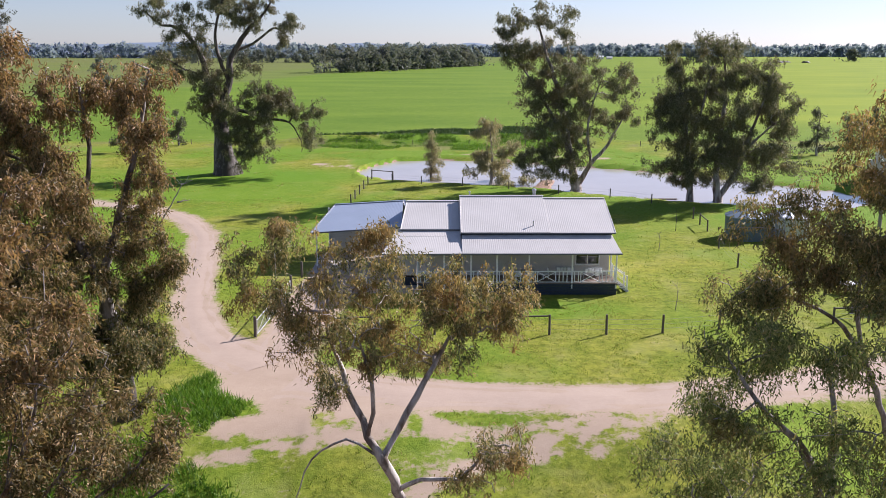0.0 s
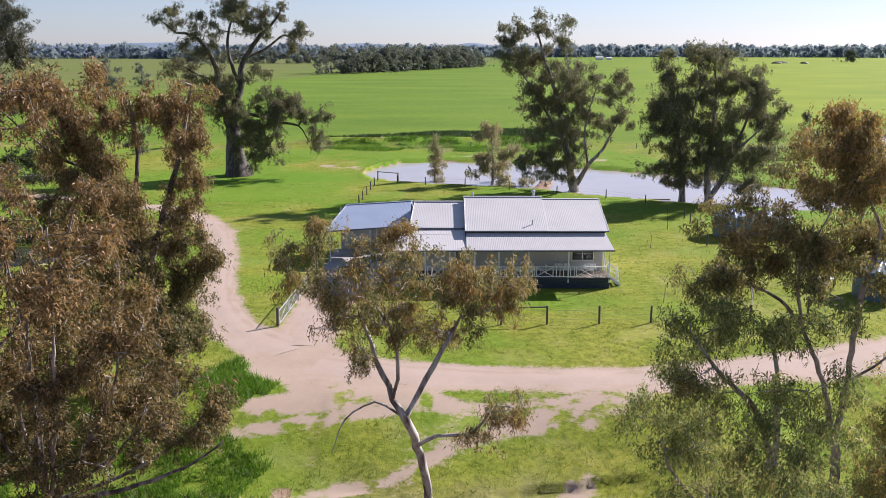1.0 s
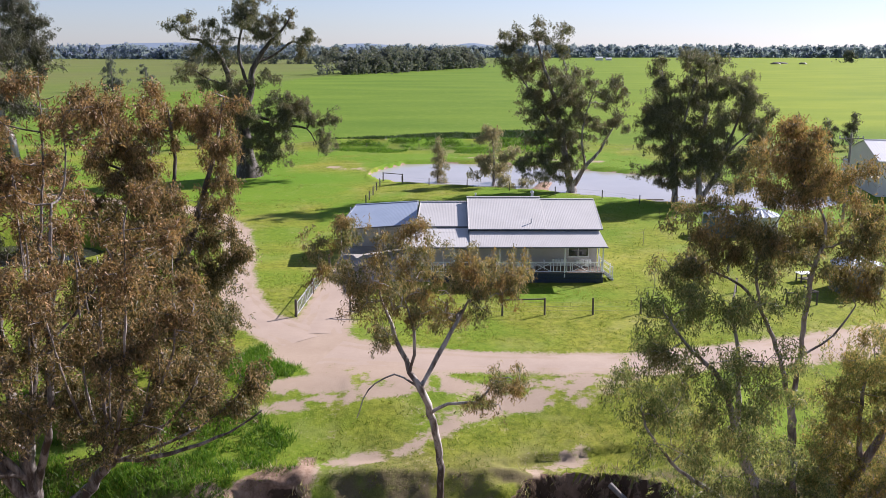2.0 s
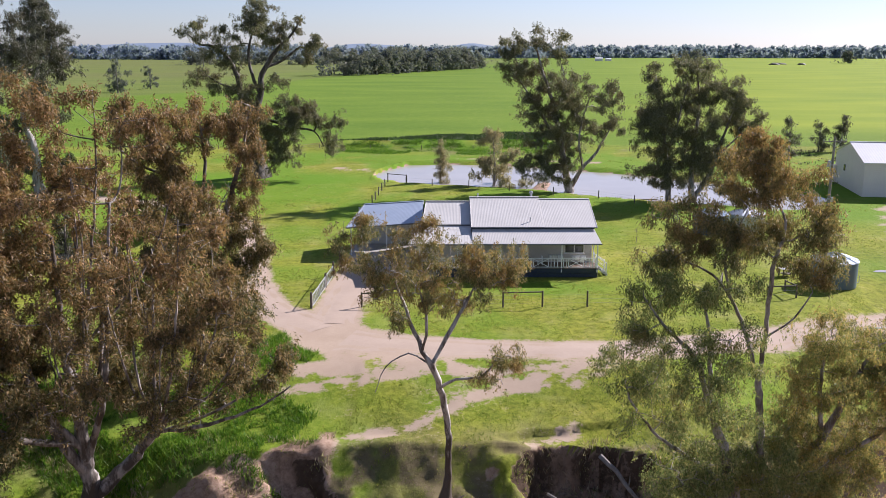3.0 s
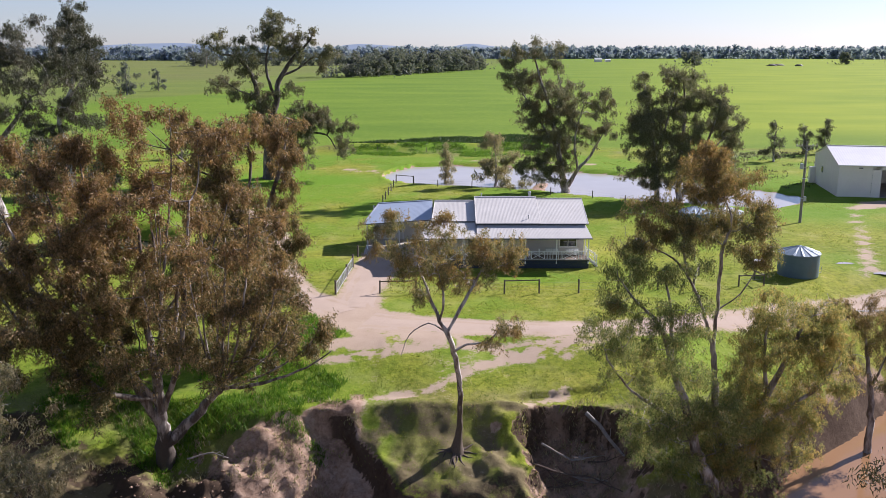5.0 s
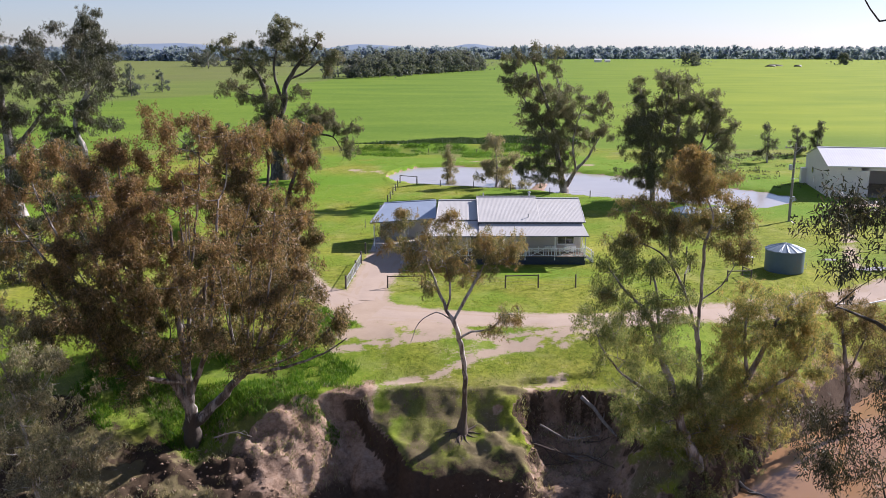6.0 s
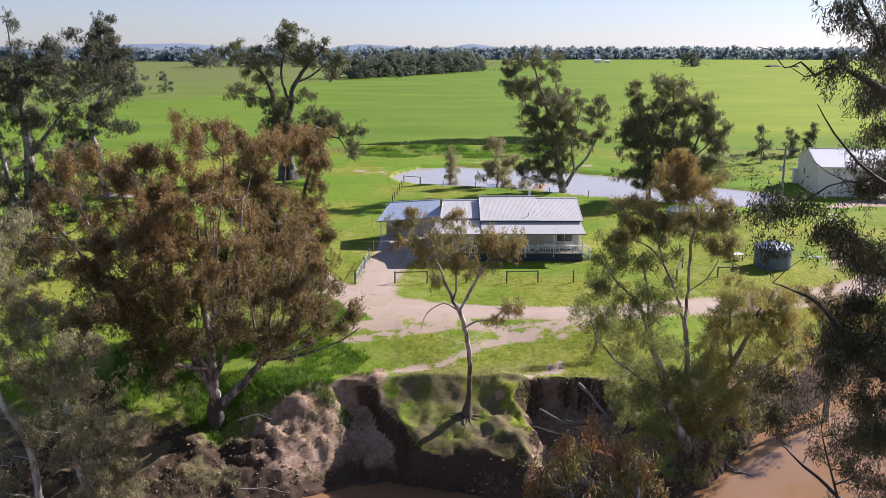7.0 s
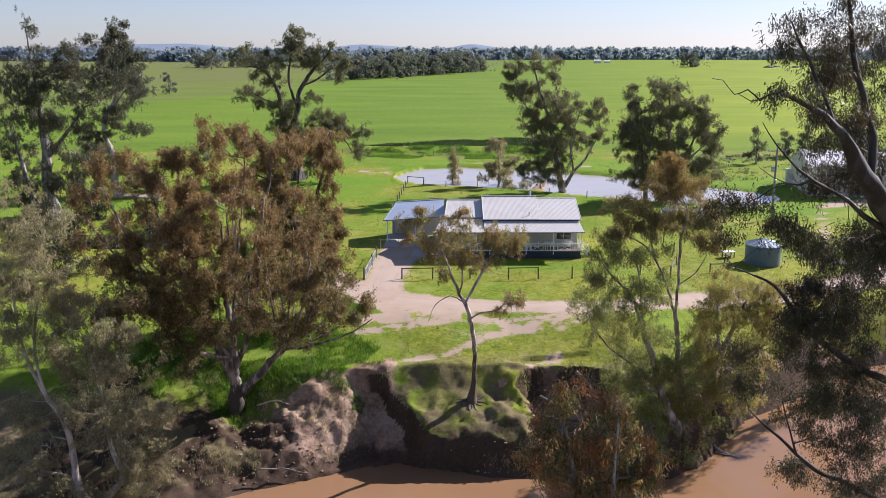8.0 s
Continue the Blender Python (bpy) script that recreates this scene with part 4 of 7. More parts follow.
RUST_GUM_CROWN_MORE = [
    (-21.8, 36, 10.3, 1.5, 1.7), (-17.6, 30, 12.8, 1.8, 1.8), (-14.8, 26, 11.8, 1.7, 1.7), (-12.8, 30, 9.6, 1.7, 1.8), (-16.4, 29, 8.2, 2.0, 1.8),
    (-13.7, 29, 6.6, 2.0, 1.8), (-11.7, 31, 6.0, 1.6, 1.4), (-17.5, 28, 5.3, 2.0, 1.4), (-15.2, 30, 3.9, 2.0, 1.2), (-11.9, 32, 3.5, 1.5, 0.9),
    (-10.2, 32, 5.2, 0.8, 0.8), (-31.1, 29, 3.2, 1.4, 1.0), (-25.9, 27, 4.0, 1.7, 0.8), (-20.8, 32, 14.5, 1.2, 1.4),
]
LANE_GUM_LIMBS = [
    [(-17.0, 46.2, 3.1, 0.45), (-17.4, 46.2, 5.9, 0.36), (-18.1, 46.2, 8.5, 0.3), (-19.4, 46.2, 11.0, 0.24), (-20.4, 46.2, 14.1, 0.15), (-20.9, 46.2, 17.0, 0.07)],
    [(-17.6, 46.2, 7.4, 0.25), (-16.5, 46.2, 11.0, 0.2), (-15.2, 46.2, 15.0, 0.12), (-14.4, 46.2, 18.5, 0.06)],
    [(-18.9, 46.2, 10.2, 0.16), (-17.8, 46.2, 13.6, 0.12), (-17.9, 46.2, 17.6, 0.06)],
    [(-20.3, 46.2, 13.6, 0.12), (-22.3, 46.2, 14.5, 0.08), (-24.6, 46.2, 16.5, 0.05), (-26.5, 46.2, 18.3, 0.02)],
]
LANE_GUM_CROWN = [
    (-22.0, 46.2, 18.3, 1.357, 1.357), (-19.9, 45.2, 16.6, 2.403, 1.881), (-17.8, 47.2, 17.9, 1.878, 1.565), (-15.4, 46.2, 16.5, 1.566, 1.879), (-22.1, 47.2, 13.8, 2.295, 1.878),
    (-18.7, 45.2, 13.3, 2.403, 2.09), (-15.8, 46.2, 12.5, 1.67, 2.088), (-15.0, 46.2, 9.5, 1.357, 1.879), (-18.1, 48.2, 9.3, 2.189, 2.085), (-23.9, 46.2, 18.5, 0.835, 1.253),
    (-20.4, 46.2, 10.6, 1.984, 1.775),
]
TALL_BANK_GUM_LIMBS = [
    [(17.4, 31.2, -6.4, 0.29), (16.3, 30.1, -0.8, 0.25), (15.8, 29.3, 2.6, 0.21), (15.2, 28.6, 5.4, 0.17)],
    [(15.2, 28.6, 5.4, 0.12), (13.6, 27.7, 9.4, 0.09), (11.9, 27.1, 11.6, 0.06), (10.0, 27.0, 12.5, 0.03)],
    [(15.2, 28.6, 5.4, 0.13), (15.1, 27.9, 8.5, 0.1), (14.8, 27.0, 11.9, 0.07), (15.2, 27.0, 14.2, 0.04), (13.7, 27.0, 16.8, 0.02)],
    [(15.2, 28.0, 8.1, 0.06), (16.4, 27.7, 9.2, 0.04), (17.0, 27.3, 10.7, 0.02)],
    [(12.9, 27.4, 10.3, 0.06), (12.5, 27.0, 12.7, 0.04), (13.4, 27.0, 14.9, 0.02)],
]
TALL_BANK_GUM_CROWN = [
    (13.8, 27.0, 17.8, 1, 0.8), (13.6, 28.0, 16.2, 1.7, 1.1), (14.8, 26.0, 16.2, 1.2, 1.2), (11.0, 27.0, 14.5, 1.4, 0.9), (12.3, 26.0, 13.5, 1.5, 0.9),
    (16.4, 27.0, 13.9, 1.6, 1), (14.8, 28.0, 13.2, 1.7, 1.1), (9.7, 27.0, 12.5, 1.1, 0.7), (17.1, 28.0, 12.1, 1.1, 1),
]
LOW_BANK_GUM_LIMBS = [
    [(16.0, 29.2, -6.3, 0.4), (14.6, 28.3, -1.8, 0.34), (13.3, 27.4, 2.0, 0.26), (11.9, 26.7, 5.3, 0.2)],
    [(12.5, 27.0, 3.9, 0.18), (11.2, 26.1, 7.4, 0.13), (9.6, 25.7, 9.2, 0.08), (8.3, 25.3, 10.8, 0.04)],
    [(12.1, 26.8, 4.8, 0.15), (11.6, 25.8, 8.7, 0.1), (10.9, 25.2, 11.1, 0.05)],
    [(14.2, 28.1, -0.8, 0.18), (11.9, 27.5, 1.5, 0.13), (9.8, 27.2, 3.0, 0.08), (8.1, 26.7, 5.3, 0.05)],
]
LOW_BANK_GUM_CROWN = [
    (9.0, 26.2, 11.4, 1.505, 1.004), (10.7, 24.1, 11.5, 1.705, 1.204), (7.8, 25.6, 9.7, 1.114, 1.316), (8.2, 27.3, 6.9, 1.439, 1.644), (9.9, 24.9, 8.4, 1.735, 1.531),
    (11.5, 22.9, 8.5, 1.633, 1.633), (9.6, 26.8, 4.8, 2.078, 1.767), (12.0, 24.8, 4.8, 1.874, 1.666), (11.5, 26.5, 1.6, 1.902, 1.585), (13.9, 27.9, 0.1, 1.595, 1.595),
]
BROAD_BANK_GUM_LIMBS = [
    [(18.4, 32.2, -7.9, 0.42), (19.1, 31.7, -3.4, 0.34), (19.5, 30.9, 0.2, 0.26), (20.3, 30.2, 3.1, 0.18), (21.0, 29.5, 6.0, 0.1), (21.7, 29.2, 7.3, 0.04)],
    [(19.3, 31.3, -1.8, 0.2), (21.2, 30.9, 0.2, 0.14), (23.3, 30.4, 2.2, 0.1), (24.0, 29.8, 4.6, 0.05)],
    [(19.7, 30.6, 1.3, 0.15), (19.0, 29.8, 4.6, 0.1), (18.9, 29.2, 7.3, 0.05)],
]
BROAD_BANK_GUM_CROWN = [
    (19.1, 29.1, 7.5, 1.944, 1.126), (22.6, 30.3, 6.8, 1.848, 1.335), (18.7, 28.6, 5.4, 2.173, 1.655), (22.5, 29.8, 4.6, 2.076, 1.661), (18.5, 30.4, 2.2, 1.89, 1.785),
    (22.3, 31.7, 0.8, 2.111, 1.9), (19.0, 30.1, -0.8, 1.917, 1.598), (16.8, 29.5, -2.6, 1.721, 1.613), (16.4, 30.2, -5.7, 1.635, 1.744), (24.3, 31.1, 3.3, 1.253, 1.67),
    (22.1, 31.4, -2.3, 1.714, 1.5),
]
BEND_GUM_LIMBS = [
    [(32.4, 41, -4.3, 0.25), (31.8, 41, -1.2, 0.18), (31.2, 41, 2.3, 0.08)],
    [(32.0, 41, -2.3, 0.12), (33.3, 41, 0.8, 0.06), (33.7, 41, 3.0, 0.03)],
]
BEND_GUM_CROWN = [
    (30.1, 41, 3.5, 1.7, 1.4), (32.6, 41, 2.8, 1.9, 1.7), (34.6, 41, 1.3, 1.7, 1.9), (31.4, 41, 0.3, 1.9, 1.7), (34.0, 41, -1.2, 1.9, 1.4),
]
WEST_GUM_LIMBS = [
    [(-30.1, 21, -8.2, 0.32), (-31.0, 21, -5.7, 0.28), (-31.4, 21, -1.1, 0.22), (-33.1, 21, 2.5, 0.15), (-34.1, 21, 6.0, 0.08), (-34.3, 21, 10.2, 0.04)],
    [(-27.1, 21, -8.2, 0.28), (-27.7, 21, -5.2, 0.22), (-28.3, 21, -2.4, 0.17), (-28.6, 21, 1.6, 0.11), (-29.4, 21, 6.0, 0.05)],
    [(-32.5, 21, 1.4, 0.12), (-33.2, 21, 5.1, 0.08), (-32.4, 21, 9.4, 0.04)],
]
WEST_GUM_CROWN = [
    (-33.4, 21, 14.3, 1.6, 1.8), (-32.1, 22, 12.4, 1.6, 1.6), (-33.3, 20, 10.9, 1.8, 1.8), (-31.4, 22, 9.1, 1.8, 1.7), (-33.4, 21, 6.8, 2.2, 1.8),
    (-30.2, 23, 6.6, 1.7, 1.7), (-31.1, 21, 4.0, 2.3, 1.8), (-27.3, 20, 2.5, 2.0, 1.7), (-30.0, 21, 0.1, 2.3, 1.9), (-26.2, 20, -0.8, 1.9, 1.9),
    (-25.6, 20, -3.8, 1.9, 1.7), (-33.6, 19, -3.2, 2.0, 1.6), (-34.6, 21, -0.2, 1.7, 1.7), (-32.2, 20, -5.6, 2.3, 1.5), (-28.4, 21, -5.7, 1.7, 1.7),
]
NEAR_TOP_LIMBS = [
    [(0.8, -18.5, 4.4, 0.3), (0.5, -18.5, 9.9, 0.2), (0.0, -18.5, 14.2, 0.1), (-0.5, -18.5, 17.2, 0.04)],
    [(0.4, -18.5, 11.7, 0.1), (0.7, -18.5, 15.0, 0.06), (0.8, -18.5, 17.2, 0.03)],
]
NEAR_TOP_CROWN = [
    (-0.8, -18.5, 18.0, 0.6, 0.8), (-0.0, -18, 17.2, 1.0, 0.9), (0.9, -17.5, 16.9, 0.7, 0.9), (-1.0, -19, 16.9, 0.6, 0.9), (0.5, -18, 15.8, 1.1, 0.9),
    (-0.5, -18.5, 15.4, 1.0, 0.9), (1.3, -17.5, 15.7, 0.6, 1.1), (0.1, -18, 13.7, 1.3, 1.1),
]
NEAR_GUM_LIMBS = [
    [(22.2, -8, -5.4, 0.595), (16.9, -9, 10.3, 0.51), (12.7, -11, 18.0, 0.425), (9.2, -13, 22.4, 0.289), (7.5, -14, 24.3, 0.121), (6.3, -14.5, 25.0, 0.072), (5.3, -15, 25.3, 0.03), (4.9, -15.2, 25.12, 0.024), (4.45, -15.5, 25.38, 0.018), (4.0, -15.7, 25.28, 0.013), (3.65, -15.9, 25.66, 0.009), (3.3, -16, 25.72, 0.005)],
    [(9.2, -13, 22.4, 0.143), (8.9, -13, 24.4, 0.11), (8.3, -13, 26.2, 0.077), (7.8, -13, 28.5, 0.044)],
    [(7.4, -14, 24.4, 0.066), (6.6, -14, 26.1, 0.05), (6.0, -14, 27.1, 0.028)],
    [(10.9, -12, 20.1, 0.11), (8.5, -13, 22.0, 0.066), (7.0, -14, 22.8, 0.044), (6.0, -14.5, 23.5, 0.028), (5.1, -15, 24.5, 0.011)],
    [(7.0, -14, 22.8, 0.033), (6.1, -14.5, 22.7, 0.025), (5.1, -15, 23.3, 0.011)],
    [(5.1, -15, 25.0, 0.028), (4.5, -15.5, 25.1, 0.017), (4.0, -16, 25.3, 0.007)],
    [(15.0, -10, 13.8, 0.255), (11.8, -10, 15.2, 0.138), (9.2, -10, 16.8, 0.099), (7.8, -10, 18.5, 0.055), (6.0, -11, 19.4, 0.017)],
    [(18.7, -7, 6.8, 0.143), (13.0, -7.5, 9.4, 0.11), (10.9, -7.7, 10.5, 0.088), (9.3, -7.8, 11.9, 0.055), (8.0, -8, 13.1, 0.022)],
    [(10.0, -7.7, 11.3, 0.033), (9.5, -7.8, 12.8, 0.022), (9.1, -7.8, 14.1, 0.011)],
]
NEAR_GUM_CROWN = [
    (6.2, -14, 26.8, 0.6, 0.7), (7.6, -13, 26.5, 0.8, 0.9), (8.3, -13, 25.5, 0.8, 0.9), (5.8, -15, 24.9, 0.6, 0.7), (7.1, -14, 25.4, 0.7, 0.7),
    (8.2, -13, 27.2, 0.7, 0.7), (8.1, -13, 24.0, 0.7, 0.7), (6.3, -13, 21.6, 0.8, 0.7), (5.0, -14, 21.7, 0.8, 0.6), (7.2, -13, 20.8, 0.8, 0.7),
    (4.3, -14.5, 22.1, 0.7, 0.3), (8.7, -12, 20.2, 0.9, 0.8), (9.9, -11, 18.0, 1.0, 1.2), (8.8, -10, 17.7, 1.1, 1.0), (8.2, -9, 16.4, 1.1, 1.2),
]
NEAR_GUM_CROWN_MORE = [
    (10.0, -9, 15.4, 1.2, 1.3), (10.8, -10, 15.0, 0.9, 1.2), (8.0, -8.5, 14.6, 0.9, 1.0), (11.2, -8, 12.4, 1.1, 1.3), (11.8, -9, 11.4, 0.9, 1.1),
    (10.3, -7.6, 10.4, 0.9, 0.9), (10.5, -8, 13.3, 0.7, 1.1), (10.8, -11, 19.1, 1.1, 1.5), (9.8, -12, 23.6, 0.9, 1.5),
]
GREAT_GUM_LIMBS = [
    [(-34.0, 139, 0.0, 1.6), (-34.2, 139, 3.4, 1.25), (-34.5, 139, 6.9, 1.1), (-35.0, 139, 9.9, 0.9)],
    [(-34.8, 139, 9.4, 0.7), (-32.9, 139, 14.2, 0.55), (-32.4, 139, 18.0, 0.45), (-29.9, 139, 21.7, 0.34), (-27.3, 139, 24.2, 0.22), (-25.5, 139, 26.8, 0.08)],
    [(-35.2, 139, 9.9, 0.6), (-36.3, 139, 14.2, 0.5), (-36.9, 139, 18.4, 0.4), (-40.0, 139, 22.5, 0.25), (-42.6, 139, 22.8, 0.18), (-45.0, 139, 24.8, 0.06)],
    [(-32.9, 139, 14.2, 0.3), (-34.3, 138, 19.6, 0.25), (-34.1, 138, 22.9, 0.18), (-32.6, 138, 27.6, 0.06)],
    [(-32.0, 139, 18.6, 0.25), (-29.2, 140, 20.0, 0.2), (-25.6, 140, 22.5, 0.15), (-23.6, 140, 20.9, 0.05)],
    [(-34.6, 139, 8.6, 0.4), (-32.2, 138, 10.2, 0.3), (-26.2, 138, 8.7, 0.22), (-23.6, 138, 8.2, 0.15), (-22.0, 138, 5.6, 0.06)],
    [(-36.6, 139, 15.5, 0.2), (-39.6, 139, 16.2, 0.15), (-42.5, 139, 18.2, 0.06)],
]
GREAT_GUM_CROWN = [
    (-43.8, 139, 25.4, 2.0, 1.5), (-40.4, 139, 26.0, 1.5, 1.1), (-42.9, 140, 26.8, 1.3, 0.8), (-38.0, 138, 21.7, 3.1, 2.5), (-42.5, 139, 17.8, 3.0, 1.6),
    (-39.6, 138, 15.5, 2.4, 1.3), (-33.5, 138, 25.4, 3.1, 2.3), (-30.2, 140, 25.4, 2.7, 2.2), (-34.5, 140, 27.2, 2.4, 1.3), (-29.0, 138, 23.4, 2.0, 1.5),
    (-26.3, 139, 26.8, 1.4, 1.2), (-23.9, 140, 22.9, 1.7, 1.7), (-24.7, 140, 20.7, 1.6, 1.0), (-35.4, 137, 14.6, 3.0, 3.0), (-36.7, 138, 11.2, 2.4, 2.0),
    (-33.1, 137, 10.4, 3.0, 2.8), (-29.0, 138, 14.6, 2.1, 1.7), (-29.0, 139, 17.6, 1.3, 1.3), (-31.6, 137, 6.5, 2.8, 2.6), (-28.4, 137, 7.8, 2.7, 3.3),
    (-29.6, 136, 3.6, 2.3, 1.8), (-26.1, 138, 11.2, 2.3, 2.1), (-23.5, 138, 11.2, 2.6, 1.8), (-20.3, 138, 9.9, 2.1, 2.0), (-20.4, 138, 6.4, 1.9, 1.4),
    (-32.0, 139, 29.4, 2.8, 1.4), (-27.8, 137, 11.2, 2.2, 2.2),
]
DAM_GUM_LIMBS = [
    [(19.0, 124.5, 0.1, 0.6), (18.2, 124.5, 4.3, 0.5), (17.2, 124.5, 9.1, 0.4), (15.9, 124.5, 14.5, 0.3), (14.2, 124.5, 19.1, 0.2), (12.9, 124.5, 23.6, 0.08)],
    [(17.7, 124.5, 6.7, 0.3), (15.2, 124.5, 10.6, 0.22), (12.8, 124.5, 14.5, 0.15), (9.6, 124.5, 18.7, 0.07)],
    [(20.6, 124.5, -0.1, 0.4), (21.0, 124.5, 3.5, 0.3), (22.8, 124.5, 5.5, 0.22), (24.4, 124.5, 8.3, 0.15), (25.8, 124.5, 11.0, 0.06)],
    [(21.1, 124.5, 3.5, 0.2), (20.4, 124.5, 9.1, 0.15), (21.8, 124.5, 14.5, 0.08)],
    [(16.3, 124.5, 13.0, 0.2), (17.8, 124.5, 16.8, 0.12), (16.8, 124.5, 21.3, 0.06)],
]
DAM_GUM_CROWN = [
    (9.5, 124.5, 22.5, 2.0, 1.5), (13.0, 125, 23.7, 3.1, 2.0), (15.9, 124, 23.2, 2.0, 2.3), (8.8, 124, 18.9, 2.8, 1.7), (13.2, 126, 18.3, 3.1, 3.1),
    (16.8, 123, 16.1, 3.5, 3.1), (12.8, 125, 13.3, 2.8, 2.8), (20.2, 125, 15.3, 2.8, 3.0), (24.4, 124, 14.5, 2.6, 3.0), (25.9, 124, 10.7, 1.7, 2.0),
    (15.1, 123, 10.0, 3.5, 2.8), (12.0, 123, 5.9, 2.0, 3.0), (17.4, 125, 5.7, 3.6, 2.9), (22.4, 126, 10.1, 2.9, 2.9), (15.1, 122, 3.1, 3.1, 1.7),
    (17.9, 124, 12.2, 2.7, 2.3),
]
DAM_GUM_B_LIMBS = [
    [(32.8, 115.5, -0.0, 0.4), (32.5, 115.5, 3.2, 0.35), (31.8, 115.5, 8.4, 0.27), (30.8, 115.5, 13.4, 0.18), (29.9, 115.5, 18.4, 0.06)],
    [(32.1, 115.5, 6.2, 0.2), (33.4, 115.5, 11.3, 0.15), (34.6, 115.5, 17.0, 0.07)],
]
DAM_GUM_B_CROWN = [
    (29.8, 115.5, 17.9, 2.0, 2.4), (29.6, 116, 13.8, 2.3, 2.6), (28.4, 115, 9.9, 1.9, 1.9), (33.1, 117, 13.7, 2.6, 3.2), (30.5, 114, 11.4, 2.6, 2.9),
    (32.2, 115, 7.7, 3.3, 2.9), (30.1, 114, 5.3, 3.1, 1.7), (33.4, 116, 3.5, 2.7, 1.8),
]
DAM_GUM_C_LIMBS = [
    [(36.4, 115.5, -0.0, 0.5), (36.0, 115.5, 3.2, 0.4), (36.2, 115.5, 8.4, 0.3), (36.5, 115.5, 14.2, 0.2), (35.7, 115.5, 19.8, 0.07)],
    [(37.9, 115.5, 0.1, 0.35), (38.7, 115.5, 4.0, 0.3), (40.2, 115.5, 9.1, 0.2), (42.2, 115.5, 14.9, 0.07)],
    [(39.5, 115.5, 6.6, 0.18), (43.0, 115.5, 9.8, 0.12), (45.8, 115.5, 11.3, 0.05)],
]
DAM_GUM_C_CROWN = [
    (34.9, 115.5, 19.7, 2.9, 2.0), (37.1, 116, 17.6, 3.5, 2.9), (36.8, 115, 13.5, 3.6, 3.2), (41.8, 116, 16.4, 2.8, 1.9), (43.8, 115, 13.6, 2.5, 2.2),
    (42.0, 117, 11.2, 3.0, 3.0), (45.1, 115, 10.2, 1.6, 1.3), (35.7, 114, 8.9, 3.6, 3.5), (39.5, 115, 6.2, 3.3, 3.1), (35.3, 114, 4.5, 3.3, 2.5),
    (43.2, 116, 6.1, 2.7, 3.3), (39.4, 116, 2.4, 2.6, 1.3),
]
BILLABONG_GUM_LIMBS = [
    [(-66.9, 100, -1.4, 1.1), (-67.2, 100, 4.7, 0.85), (-66.9, 100, 10.1, 0.7), (-67.2, 100, 16.4, 0.45), (-67.6, 100, 22.5, 0.2), (-68.2, 100, 29.4, 0.06)],
    [(-66.9, 100, 9.2, 0.4), (-63.2, 100, 13.3, 0.3), (-60.1, 100, 17.3, 0.15)],
    [(-67.3, 100, -0.9, 0.5), (-69.7, 100, 2.8, 0.45), (-70.9, 100, 8.3, 0.3), (-72.0, 100, 14.6, 0.1)],
]
BILLABONG_GUM_CROWN = [
    (-68.2, 100, 28.9, 1.4, 2.4), (-69.7, 99, 23.4, 3.2, 3.2), (-64.2, 101, 25.5, 3.2, 2.5), (-66.0, 98, 20.9, 3.5, 3.0), (-71.5, 100, 19.0, 2.7, 3.6),
    (-67.0, 97, 15.3, 3.9, 3.0), (-61.3, 100, 23.4, 2.3, 2.5), (-60.0, 100, 18.1, 2.7, 2.3), (-72.3, 100, 11.9, 3.1, 3.6), (-63.3, 97, 7.8, 3.2, 3.5),
    (-61.0, 100, 7.4, 2.7, 3.3), (-72.2, 100, 4.7, 3.3, 2.7),
]
BILLABONG_GUM_B_LIMBS = [
    [(-62.6, 118, -5.0, 0.8), (-63.1, 118, 1.8, 0.65), (-63.1, 118, 7.5, 0.5), (-64.4, 118, 12.6, 0.4), (-61.7, 118, 18.1, 0.3), (-59.9, 118, 24.9, 0.1)],
    [(-63.1, 118, 8.0, 0.35), (-66.6, 118, 8.8, 0.28), (-68.9, 118, 11.1, 0.15)],
    [(-63.0, 118, 15.1, 0.2), (-59.1, 118, 20.0, 0.12), (-56.9, 118, 22.0, 0.05)],
]
BILLABONG_GUM_B_CROWN = [
    (-60.1, 118, 29.0, 2.2, 2.2), (-63.3, 119, 26.9, 3.0, 2.8), (-57.8, 117, 24.9, 3.0, 2.4), (-60.4, 118, 22.0, 3.4, 2.8), (-64.9, 118, 22.0, 2.8, 2.6),
    (-58.1, 118, 20.0, 2.4, 2.2), (-62.0, 118, 15.1, 2.6, 2.4), (-66.9, 118, 11.1, 2.6, 2.4), (-66.4, 118, 4.9, 3.7, 3.1), (-58.2, 118, 4.9, 3.1, 2.7),
]
RUST_GUM_CROWN_FRONT = [
    (-13.0, 24, 13.5, 2.0, 1.8), (-14.5, 26, 8.6, 2.0, 1.8), (-12.3, 27.5, 9.8, 1.8, 1.7), (-12.0, 28.5, 6.0, 1.8, 1.5), (-11.2, 32.5, 5.3, 1.5, 1.3),
    (-17.0, 36, 12.5, 2.0, 1.8), (-14.5, 38, 5.2, 1.8, 1.6), (-17.2, 25, 11.0, 2.0, 2.0), (-19.0, 24, 8.0, 2.0, 1.8), (-16.0, 33, 9.0, 2.0, 1.8),
    (-18.0, 39, 8.0, 2.0, 1.8), (-20.0, 26, 14.0, 2.0, 1.8), (-15.5, 27, 4.5, 1.8, 1.3), (-19.5, 35, 16.0, 1.8, 1.6),
]
